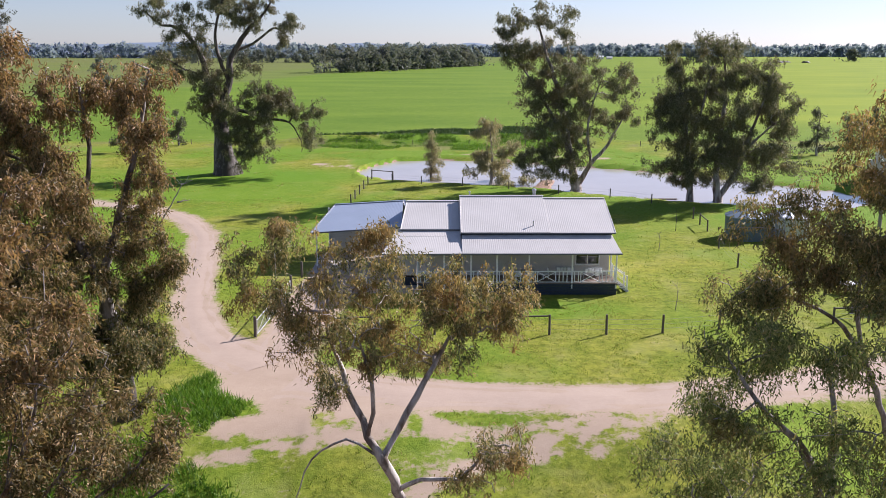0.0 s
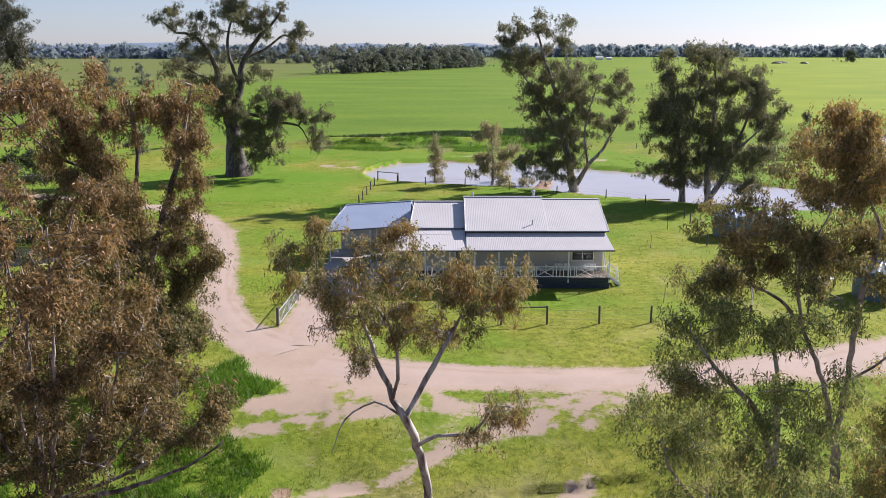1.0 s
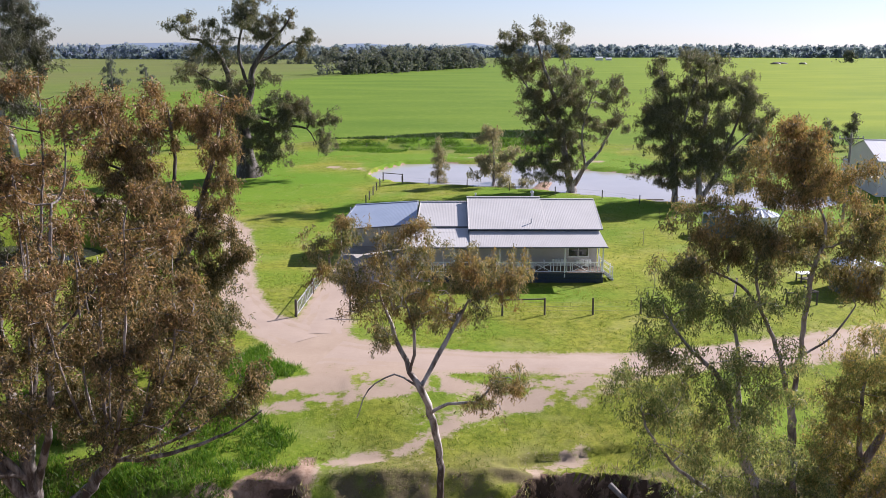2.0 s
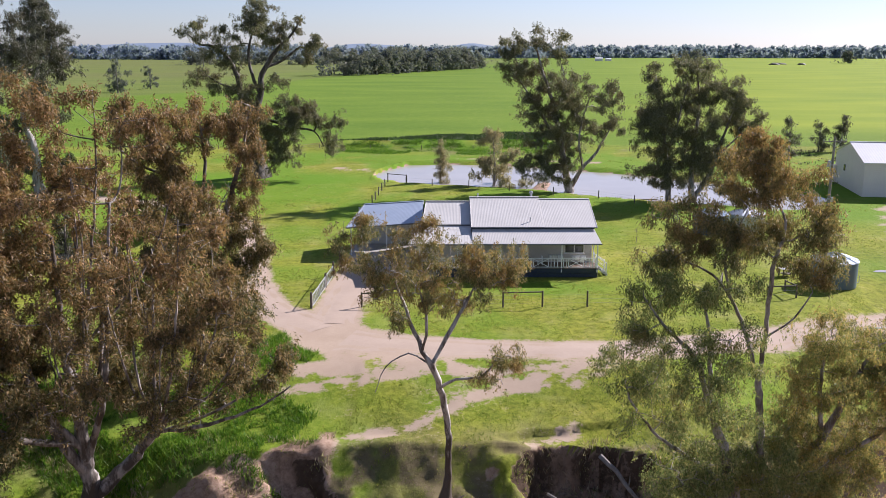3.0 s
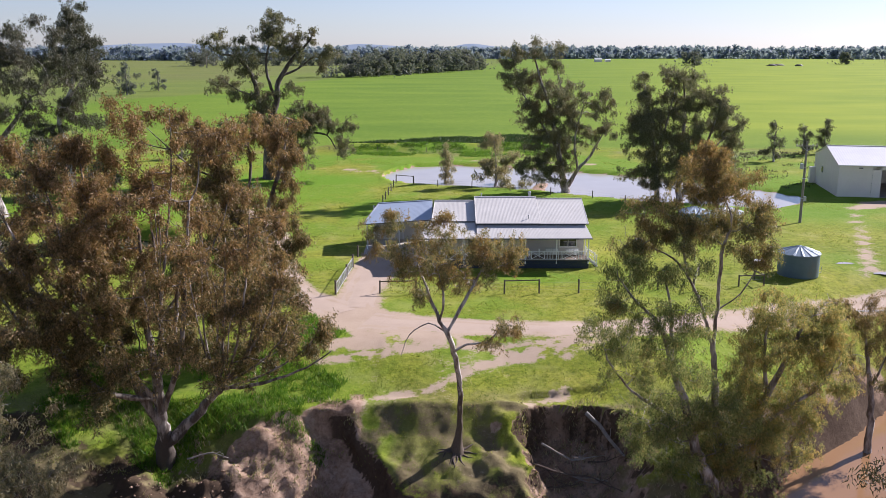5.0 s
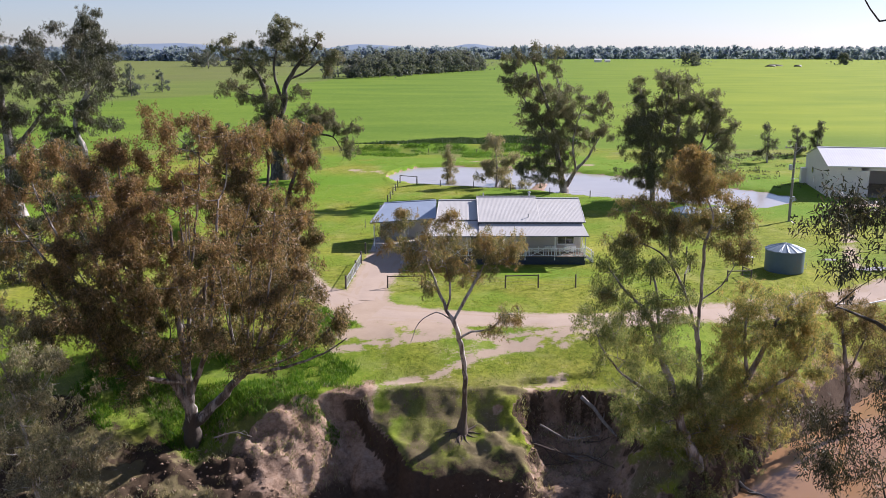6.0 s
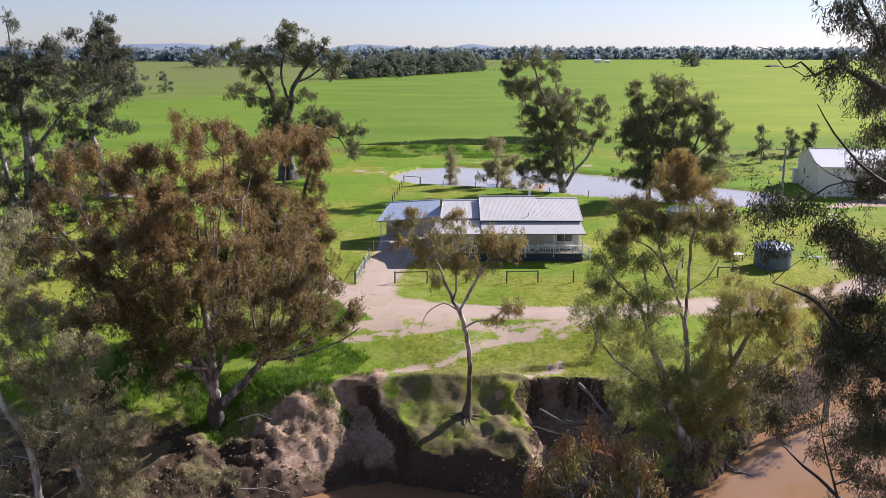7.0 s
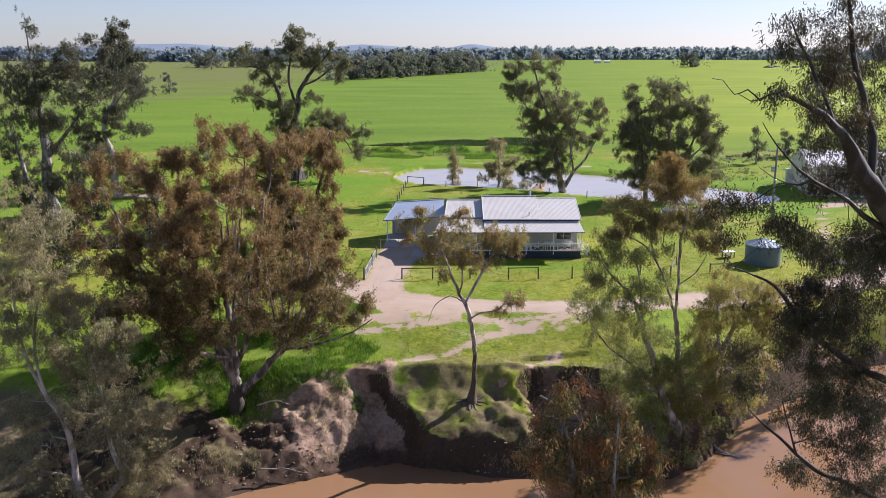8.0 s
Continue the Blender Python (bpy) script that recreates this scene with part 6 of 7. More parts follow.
    count = max(4, int((b - a).length / pitch * 4))
    top, low = [], []
    for i in range(count + 1):
        u = i / count
        h = amp * math.sin(u * (b - a).length / pitch * math.tau)
        lo, hi = a.lerp(b, u), d.lerp(c, u)
        top.append((bm.verts.new(lo + n * h), bm.verts.new(hi + n * h)))
        low.append((bm.verts.new(lo + n * (h - thick)), bm.verts.new(hi + n * (h - thick))))
    for (p, q), (r, s) in zip(top, top[1:]):
        bm.faces.new((p, r, s, q))
    for (p, q), (r, s) in zip(low, low[1:]):
        bm.faces.new((q, s, r, p))
    for i in range(count):
        bm.faces.new((low[i][0], low[i + 1][0], top[i + 1][0], top[i][0]))
        bm.faces.new((top[i][1], top[i + 1][1], low[i + 1][1], low[i][1]))
    for e in (0, count):
        q = (top[e][0], top[e][1], low[e][1], low[e][0])
        bm.faces.new(q if e == 0 else q[::-1])
    return bm


def board_wall(bm, p, q, z0, z1, holes=(), thick=0.14, pitch=0.2):
    """A weatherboard wall from p to q (plan), with openings as (from, to, low, high) along it."""
    p, q = Vector((*p, 0)), Vector((*q, 0))
    L = (q - p).length
    m = Matrix.Translation(p) @ Matrix.Rotation(math.atan2(q.y - p.y, q.x - p.x), 4, "Z")
    xs = sorted({0.0, L, *(h[0] for h in holes), *(h[1] for h in holes)})
    for x0, x1 in zip(xs, xs[1:]):
        spans, z = [], z0
        for h in sorted((h for h in holes if h[0] <= x0 + 1e-6 and h[1] >= x1 - 1e-6), key=lambda h: h[2]):
            if h[2] > z:
                spans.append((z, h[2]))
            z = h[3]
        if z < z1:
            spans.append((z, z1))
        for a, b in spans:
            bm_box(bm, x0, x1, -thick / 2 + 0.02, thick / 2 - 0.02, a, b, m=m)
            n = max(1, round((b - a) / pitch))
            for i in range(n):
                lo, hi = a + (b - a) * i / n, a + (b - a) * (i + 1) / n
                for s in (-1, 1):
                    lapped = [m @ Vector(v) for v in ((x0, s * (thick / 2 + 0.012), lo), (x1, s * (thick / 2 + 0.012), lo), (x1, s * (thick / 2 - 0.015), hi), (x0, s * (thick / 2 - 0.015), hi))]
                    bm.faces.new([bm.verts.new(v) for v in (lapped if s < 0 else lapped[::-1])])
                    under = [m @ Vector(v) for v in ((x0, s * (thick / 2 - 0.02), lo), (x1, s * (thick / 2 - 0.02), lo), (x1, s * (thick / 2 + 0.012), lo), (x0, s * (thick / 2 + 0.012), lo))]
                    bm.faces.new([bm.verts.new(v) for v in under])
    return bm


def window(parent, x0, x1, z0, z1, y, panes=2, face=-1):
    """A sash window in a wall along x: frame, sill and panes."""
    w = 0.07
    bm = bmesh.new()
    for q in ((x0, x1, z0, z0 + w), (x0, x1, z1 - w, z1), (x0, x0 + w, z0 + w, z1 - w), (x1 - w, x1, z0 + w, z1 - w)):
        bm_box(bm, q[0], q[1], y - 0.10, y + 0.06, q[2], q[3], 0.008)
    step = (x1 - x0) / panes
    for i in range(1, panes):
        bm_box(bm, x0 + i * step - 0.025, x0 + i * step + 0.025, y - 0.05, y + 0.03, z0 + w, z1 - w)
    win = part("window", bm, M_WHITE, parent, "white-framed window with dark glass")
    part("sill", box(x0 - 0.06, x1 + 0.06, y - 0.16, y + 0.05, z0 - 0.05, z0, 0.01), M_WHITE, win)
    for i in range(panes):
        pane = part("pane", box(x0 + i * step + 0.03, x0 + (i + 1) * step - 0.03, y - 0.012, y - 0.004, z0 + w, z1 - w), M_GLASS, win)
    return win


H_FRONT, H_WALL, H_RIDGE, H_BACK = 70.0, 72.6, 78.2, 84.4
DECK = 0.98


def build_house():
    h = empty("house", (0, 77, 0), "single-storey farmhouse with pale corrugated roof and white verandah", "house")
    off = -Vector((0, 77, 0))

    def own(ob):
        if ob.parent == h:
            ob.matrix_parent_inverse = Matrix.Translation(off)
        return ob

    # walls
    walls = bmesh.new()
    board_wall(walls, (-3.4, H_WALL), (14.0, H_WALL), DECK, 4.35, [(14.6, 16.6, 1.9, 2.95), (4.2, 5.15, DECK + 0.02, 3.1)])
    own(part("front_wall", walls, M_WALL, h))
    own(part("back_wall", board_wall(bmesh.new(), (14.0, H_BACK), (-3.4, H_BACK), 0.3, 4.2), M_WALL, h))
    for x, name in ((13.93, "east_wall"), (-3.33, "west_wall")):
        bm = board_wall(bmesh.new(), (x, H_WALL + 0.1), (x, H_BACK - 0.1), 0.3, 4.2, [(4.0, 5.6, 1.9, 3.0)] if x > 0 else [])
        v = [bm.verts.new((x, yy, zz)) for yy, zz in ((H_WALL + 0.1, 4.2), (H_BACK - 0.1, 4.2), (H_RIDGE, 6.35))]
        bm.faces.new(v)
        own(part(name, bm, M_WALL, h))
    own(part("floor", box(-3.3, 13.9, H_WALL + 0.1, H_BACK - 0.1, DECK - 0.2, DECK), M_DARK, h))
    own(part("inner_wall", box(-3.2, 13.8, 75.6, 75.7, DECK, 4.2), M_DARK, h))
    for a, b, lo, hi, n in ((11.2, 13.2, 1.9, 2.95, 2),):
        own(window(h, a, b, lo, hi, H_WALL, n))
    door = own(part("door", box(0.84, 1.71, H_WALL - 0.03, H_WALL + 0.03, DECK + 0.03, 3.06, 0.01), M_TRIM, h, "dark panelled front door"))
    part("door_handle", box(1.58, 1.63, H_WALL - 0.09, H_WALL - 0.03, 1.95, 2.07, 0.008), M_GALV, door)
    bm = bmesh.new()
    bm_box(bm, 0.72, 0.82, H_WALL - 0.11, H_WALL + 0.02, DECK, 3.2, 0.01)
    bm_box(bm, 1.73, 1.83, H_WALL - 0.11, H_WALL + 0.02, DECK, 3.2, 0.01)
    own(part("door_frame", bm, M_WHITE, h))

    # main roof: east part stands proud of the west part
    own(part("roof", sheet_roof(bmesh.new(), (1.7, 72.15, 4.72), (9.0, 72.15, 4.72), (9.0, H_RIDGE, 6.74), (1.7, H_RIDGE, 6.74)), M_ROOF, h))
    own(part("roof", sheet_roof(bmesh.new(), (9.0, 72.15, 4.70), (14.35, 72.15, 4.70), (14.35, H_RIDGE - 0.35, 6.58), (9.0, H_RIDGE - 0.35, 6.58)), M_ROOF, h))
    own(part("roof", sheet_roof(bmesh.new(), (-3.35, 73.5, 4.72), (1.66, 73.5, 4.72), (1.66, H_RIDGE, 6.28), (-3.0, H_RIDGE, 6.28)), M_ROOF, h))
    own(part("roof", sheet_roof(bmesh.new(), (14.35, 85.0, 4.35), (-3.2, 85.0, 4.35), (-3.2, H_RIDGE + 0.02, 6.26), (14.35, H_RIDGE + 0.02, 6.50)), M_ROOF, h))
    # raised edge between the two roofs
    bm = bmesh.new()
    vs = [(1.67, 72.15, 4.70), (1.67, H_RIDGE, 6.72), (1.67, H_RIDGE, 6.2), (1.67, 72.15, 4.1)]
    for dx in (0, 0.06):
        bm.faces.new([bm.verts.new((x + dx - 0.03, y, z)) for x, y, z in vs])
    own(part("barge_board", bm, M_NAVY, h))
    for a, b in (((14.38, 72.1, 4.66), (14.38, H_RIDGE - 0.3, 6.56)), ((14.38, 85.0, 4.32), (14.38, H_RIDGE, 6.5)), ((1.66, 72.1, 4.68), (1.66, H_RIDGE, 6.72)), ((-3.38, 73.4, 4.68), (-3.02, H_RIDGE, 6.26))):
        own(part("barge_cap", bm_bar(bmesh.new(), a, b, 0.07, 0.10, 0.015), M_ROOF, h))
    for a, b in (((1.6, H_RIDGE, 6.77), (9.05, H_RIDGE, 6.77)), ((9.0, H_RIDGE - 0.3, 6.61), (14.4, H_RIDGE - 0.3, 6.61)), ((-3.05, H_RIDGE, 6.31), (1.6, H_RIDGE, 6.31))):
        own(part("ridge_cap", bm_bar(bmesh.new(), a, b, 0.3, 0.05, 0.015), M_ROOF, h))
    # verandah roof, its gutter, and the shadow gap under the main eave
    own(part("verandah_roof", sheet_roof(bmesh.new(), (1.72, 69.6, 3.55), (14.45, 69.6, 3.55), (14.05, 72.7, 4.62), (1.72, 72.7, 4.62)), M_ROOF, h))
    own(part("verandah_roof", sheet_roof(bmesh.new(), (-4.7, 69.6, 3.50), (1.70, 69.6, 3.55), (1.70, 73.8, 4.66), (-3.7, 73.8, 4.66)), M_ROOF, h))
    own(part("gutter", bm_bar(bmesh.new(), (-4.75, 69.55, 3.46), (14.5, 69.55, 3.50), 0.13, 0.12, 0.02), M_TRIM, h))
    own(part("gutter", bm_bar(bmesh.new(), (1.65, 72.10, 4.66), (14.4, 72.10, 4.64), 0.09, 0.08, 0.015), M_TRIM, h))
    own(part("gutter", bm_bar(bmesh.new(), (-3.4, 73.45, 4.64), (1.6, 73.45, 4.64), 0.12, 0.12, 0.02), M_TRIM, h))
    own(part("fascia", box(1.75, 14.1, 72.3, 72.36, 4.30, 4.60), M_NAVY, h))
    own(part("verandah_ceiling", box(-3.4, 14.0, 69.8, 72.5, 3.38, 3.42), M_WALL, h))
    # flue, pipe and roof vent
    own(part("flue", bm_lathe(bmesh.new(), [(0.13, 0), (0.13, 0.75), (0.2, 0.78), (0.2, 0.92), (0.06, 1.0)], 14, (8.3, 78.9, 6.3)), M_GALV, h, "galvanised flue with cap"))
    own(part("vent_pipe", bm_lathe(bmesh.new(), [(0.07, 0), (0.07, 0.75), (0.1, 0.76), (0.1, 0.84)], 10, (2.55, 79.0, 6.2)), M_GALV, h))
    own(part("vent_pipe", bm_lathe(bmesh.new(), [(0.12, 0), (0.05, 0.06), (0.05, 0.42), (0.075, 0.43), (0.075, 0.5)], 10, (7.7, 73.2, 5.0)), M_GALV, h))

    # verandah floor and its dark skirting
    ver = own(part("verandah", box(-1.9, 14.25, H_FRONT, H_WALL - 0.08, DECK - 0.16, DECK - 0.03), M_NAVY, h, "raised timber verandah with white balustrade"))
    for i in range(16):
        y = H_FRONT - 0.06 + i * 0.158
        part("plank", box(-1.92, 14.28, y, y + 0.15, DECK - 0.03, DECK, 0.004), M_DECK, ver)
    for i in range(7):
        x = -1.8 + i * 2.66
        part("stump", box(x - 0.06, x + 0.06, H_FRONT + 0.1, H_FRONT + 0.22, -0.1, DECK - 0.16), M_WOOD, ver)
    for i in range(6):
        z = 0.02 + i * 0.135
        part("skirting_board", box(-1.85, 14.2, H_FRONT + 0.03, H_FRONT + 0.06, z, z + 0.12, 0.004), M_NAVY, ver)
        part("skirting_board", box(14.17, 14.20, H_FRONT + 0.07, H_BACK - 0.2, z, z + 0.12, 0.004), M_NAVY, ver)
    posts = [-1.86, 0.27, 2.44, 4.53, 7.11, 10.59, 14.13]
    for x in posts:
        part("post", box(x - 0.055, x + 0.055, H_FRONT, H_FRONT + 0.11, DECK - 0.45, 3.45, 0.01), M_WHITE, ver)
    part("post", box(14.07, 14.18, 72.3, 72.41, DECK, 3.45, 0.01), M_WHITE, ver)
    # balustrade: pickets and crossed panels by turns
    for k, (x0, x1) in enumerate(zip(posts, posts[1:])):
        y = H_FRONT + 0.055
        rail = part("rail", bm_bar(bmesh.new(), (x0 + 0.055, y, DECK + 0.98), (x1 - 0.055, y, DECK + 0.98), 0.10, 0.07, 0.008), M_WHITE, ver)
        part("lower_rail", bm_bar(bmesh.new(), (x0 + 0.055, y, DECK + 0.09), (x1 - 0.055, y, DECK + 0.09), 0.05, 0.06, 0.006), M_WHITE, rail)
        w = x1 - x0
        cx0, cx1 = x0 + w * (0.2 if w > 3 else 0.26), x0 + w * (0.62 if w > 3 else 0.74)
        for a, b in (((cx0, DECK + 0.12), (cx1, DECK + 0.93)), ((cx0, DECK + 0.93), (cx1, DECK + 0.12))):
            part("brace", bm_bar(bmesh.new(), (a[0], y, a[1]), (b[0], y, b[1]), 0.065, 0.05), M_WHITE, rail)
        xs = [cx0, cx1] + [x0 + 0.2 + j * 0.32 for j in range(int(w / 0.32)) if not cx0 - 0.12 < x0 + 0.2 + j * 0.32 < cx1 + 0.12]
        for x in xs:
            if x0 + 0.1 < x < x1 - 0.1:
                part("picket", box(x - 0.033, x + 0.033, y - 0.02, y + 0.02, DECK + 0.12, DECK + 0.95), M_WHITE, rail)
    # side rail, with the stair gate open at its middle
    for y0, y1 in ((H_FRONT + 0.11, 70.9), ):
        rail = part("rail", bm_bar(bmesh.new(), (14.13, y0, DECK + 0.98), (14.13, y1, DECK + 0.98), 0.05, 0.09, 0.008), M_WHITE, ver)
        part("lower_rail", bm_bar(bmesh.new(), (14.13, y0, DECK + 0.09), (14.13, y1, DECK + 0.09), 0.05, 0.05), M_WHITE, rail)
        for j in range(4):
            y = y0 + 0.15 + j * 0.18
            part("picket", box(14.11, 14.15, y - 0.02, y + 0.02, DECK + 0.12, DECK + 0.95), M_WHITE, rail)
    # stairs down to the grass
    stair = own(part("stairs", bm_bar(bmesh.new(), (14.25, 70.95, DECK - 0.1), (15.35, 70.95, 0.02), 0.05, 0.24), M_WHITE, h, "white timber stairs with handrails"))
    part("stringer", bm_bar(bmesh.new(), (14.25, 72.15, DECK - 0.1), (15.35, 72.15, 0.02), 0.05, 0.24), M_WHITE, stair)
    for i in range(5):
        x, z = 14.36 + i * 0.21, DECK - 0.17 - i * 0.175
        part("tread", box(x - 0.12, x + 0.12, 70.9, 72.2, z - 0.04, z, 0.006), M_DECK, stair)
    for y in (70.95, 72.15):
        hr = part("handrail", bm_bar(bmesh.new(), (14.2, y, DECK + 0.98), (15.25, y, 1.25), 0.07, 0.07, 0.008), M_WHITE, stair)
        part("newel", box(15.19, 15.29, y - 0.05, y + 0.05, -0.05, 1.36, 0.01), M_WHITE, hr)
        part("newel", box(14.16, 14.26, y - 0.05, y + 0.05, DECK, 2.08, 0.01), M_WHITE, hr)
        part("lower_rail", bm_bar(bmesh.new(), (14.2, y, DECK + 0.5), (15.25, y, 0.75), 0.05, 0.04), M_WHITE, hr)
    # brick stumps wall under the house
    own(part("base_wall", box(-3.3, 13.9, H_WALL + 0.05, H_BACK - 0.1, -0.1, DECK - 0.2), M_NAVY, h))

    # carport on the west side
    cp = own(part("carport_roof", sheet_roof(bmesh.new(), (-11.75, 79.2, 3.22), (-3.42, 79.2, 3.78), (-3.42, 85.6, 5.02), (-10.3, 85.6, 4.62)), M_ROOF_BLUE, h, "blue-grey corrugated carport roof"))
    part("barge_cap", bm_bar(bmesh.new(), (-11.8, 79.15, 3.2), (-10.33, 85.6, 4.6), 0.12, 0.14, 0.015), M_TRIM, cp)
    part("gutter", bm_bar(bmesh.new(), (-11.8, 79.12, 3.16), (-3.45, 79.12, 3.72), 0.12, 0.13, 0.02), M_TRIM, cp)
    part("ridge_cap", bm_bar(bmesh.new(), (-10.35, 85.62, 4.66), (-3.45, 85.62, 5.06), 0.25, 0.05, 0.01), M_ROOF_BLUE, cp)
    for x, z in ((-11.3, 3.2), (-7.4, 3.45), (-3.8, 3.65)):
        part("post", box(x - 0.06, x + 0.06, 79.3, 79.42, -0.05, z, 0.01), M_WHITE, cp)
    for x, z in ((-10.9, 4.4), (-7.2, 4.6)):
        part("post", box(x - 0.06, x + 0.06, 85.1, 85.22, -0.05, z, 0.01), M_WHITE, cp)
    for y, z0, z1 in ((81.3, 3.38, 3.85), (83.4, 3.78, 4.28)):
        part("rafter", bm_bar(bmesh.new(), (-11.0, y, z0), (-3.5, y, z1), 0.06, 0.12), M_WHITE, cp)
    cw = own(part("carport_wall", box(-10.9, -3.5, 85.27, 85.33, -0.05, 4.3), M_WALL, h))
    for i in range(14):
        part("board", box(-10.92, -3.48, 85.24, 85.27, 0.02 + i * 0.305, 0.31 + i * 0.305, 0.006), M_WALL, cw)
    return h


build_house()
slab = tagged(part("slab", box(-11.6, -3.45, 76.5, 85.1, -0.12, 0.09, 0.02), M_CONC), "grey concrete carport slab", "slab", kind="structure")
part_path = tagged(part("path", box(-7.6, -1.95, 70.4, 76.45, -0.12, 0.075, 0.02), M_CONC), "grey concrete paving beside the house", "paving", kind="structure")


# ---- on the verandah ----
def chair_at(x, y, turn, label):
    c = empty("outdoor_chair", (x, y, DECK), label, "chair", "verandah chairs")
    seat = part("seat", box(-0.24, 0.24, -0.24, 0.24, 0.42, 0.46, 0.01), M_WHITE, c)
    bm = bmesh.new()
    for i in range(5):
        bm_box(bm, -0.22 + i * 0.1, -0.15 + i * 0.1, 0.20, 0.225, 0.5, 0.92, 0.004)
    part("backrest", bm, M_WHITE, c)
    for sx in (-0.21, 0.21):
        for sy in (-0.21, 0.21):
            part("leg", box(sx - 0.02, sx + 0.02, sy - 0.02, sy + 0.02, 0, 0.42), M_WHITE, c)
    c.matrix_world = pose(x, y, DECK, 0, 0, turn)
    return c


def table_at(x, y):
    t = empty("outdoor_table", (x, y, DECK), "long pale outdoor table on the verandah", "table")
    top = part("tabletop", box(-0.8, 0.8, -0.4, 0.4, 0.70, 0.735, 0.008), M_GALV, t)
    for sx in (-0.7, 0.7):
        for sy in (-0.32, 0.32):
            part("leg", box(sx - 0.03, sx + 0.03, sy - 0.03, sy + 0.03, 0, 0.7), M_WHITE, t)
    return t


table_at(6.9, 71.3)
chair_at(6.3, 70.6, 180, "white slatted outdoor chair at the verandah table")
chair_at(7.5, 70.6, 170, "white slatted outdoor chair at the verandah table")
chair_at(8.6, 71.4, -80, "white slatted outdoor chair turned from the verandah table")


def airer(x, y):
    """A folding clothes airer hung with white washing."""
    a = empty("clothes_airer", (x, y, DECK), "folding clothes airer hung with white washing", "clothes airer")
    for sx in (-0.75, 0.75):
        bm = bm_bar(bmesh.new(), (sx, -0.35, 0), (sx, 0.3, 1.05), 0.025)
        bm_bar(bm, (sx, 0.35, 0), (sx, -0.3, 1.05), 0.025)
        part("frame", bm, M_GALV, a)
    for i in range(6):
        yy = -0.3 + i * 0.12
        part("rail", bm_bar(bmesh.new(), (-0.75, yy, 1.05), (0.75, yy, 1.05), 0.015), M_GALV, a)
    rnd = random.Random(4)
    for i in range(5):
        x0 = -0.7 + i * 0.28
        w, drop = rnd.uniform(0.2, 0.3), rnd.uniform(0.35, 0.7)
        yy = -0.3 + 0.12 * (i % 3)
        vs, fs = [], []
        for r in range(6):
            for cidx in range(4):
                u = r / 5
                vs.append((x0 + w * cidx / 3, yy - 0.02 - 0.035 * math.sin(cidx * 2.1 + i) * u, 1.065 - drop * u))
        fs = [(r * 4 + q, r * 4 + q + 1, (r + 1) * 4 + q + 1, (r + 1) * 4 + q) for r in range(5) for q in range(3)]
        ob = mesh_ob("washing", vs, fs, M_CLOTH, a, "white cloth hung to dry", True)
        sol = ob.modifiers.new("thick", "SOLIDIFY")
        sol.thickness = 0.012
    return a


airer(12.4, 70.9)
airer(10.2, 71.3)

# ---- fences ----
def fence(label, posts, h=1.3, r=0.085, wires=(0.35, 0.7, 1.05), rails=(), square=False, group="yard fences", material=None):
    """Round timber posts at the given places, wires between them, and top rails on the bays named."""
    x0, y0 = posts[0]
    f = empty("fence", (x0, y0, gz(x0, y0)), label, "fence", group)
    o = Vector((x0, y0, gz(x0, y0)))
    rnd = random.Random(int(x0 * 10 + y0))
    tops = []
    for x, y in posts:
        g = gz(x, y)
        lean = Vector((rnd.uniform(-0.03, 0.03), rnd.uniform(-0.03, 0.03), 0))
        hh = h * rnd.uniform(0.93, 1.05)
        a, b = Vector((x, y, g - 0.15)) - o, Vector((x, y, g + hh)) + lean - o
        part("post", bm_tube(bmesh.new(), [a, a.lerp(b, 0.5), b - Vector((0, 0, 0.03)), b], [r * 1.05, r, r * 0.97, r * 0.8], 9), material or M_WOOD, f)
        tops.append((a, b))
    for i in range(len(posts) - 1):
        (a0, b0), (a1, b1) = tops[i], tops[i + 1]
        if i in rails:
            part("rail", bm_tube(bmesh.new(), [b0 - Vector((0, 0, 0.1)), b1 - Vector((0, 0, 0.1))], [0.065, 0.06], 8), material or M_WOOD, f)
        for w in wires:
            p, q = a0.lerp(b0, (w + 0.15) / (h + 0.15)), a1.lerp(b1, (w + 0.15) / (h + 0.15))
            part("wire", bm_tube(bmesh.new(), [p, (p + q) / 2 - Vector((0, 0, 0.015)), q], [0.006] * 3, 4), M_STEEL, f)
    return f


fence("grey round-post yard fence with timber end rails", [(-8.4, 59.9), (-4.8, 59.9), (-0.4, 60.0), (4.1, 59.9), (7.6, 60.0), (11.6, 60.1), (15.6, 60.4), (19.8, 61.2), (23.3, 60.7)], 1.4, rails=(0, 3))
fence("grey round-post side fence running back toward the dam", [(23.3, 60.7), (25.6, 66.8), (27.1, 73.8), (27.0, 79.0), (27.6, 86.5), (29.0, 95.0), (29.2, 98.6), (29.4, 102.0)], 1.35, rails=(0, 5))
fence("grey post and wire fence along the dam", [(-7.4, 131.0), (-3.0, 129.0), (3.0, 127.0), (9.5, 124.0), (16.0, 120.0), (22.5, 117.0), (27.0, 112.5)], 1.2, 0.075)
fence("grey post fence running toward the dam", [(-11.6, 112.0), (-11.4, 115.5), (-11.2, 119.5), (-11.0, 124.0), (-10.8, 128.5), (-10.6, 133.0)], 1.3)
fence("timber gate frame by the dam", [(-10.6, 133.0), (-7.4, 133.0)], 1.4, 0.1, wires=(), rails=(0,))
fence("paddock fence along the crop", [(-75 + 11.5 * i, 184 - 0.6 * i) for i in range(17)], 1.1, 0.07, wires=(0.5, 0.95))
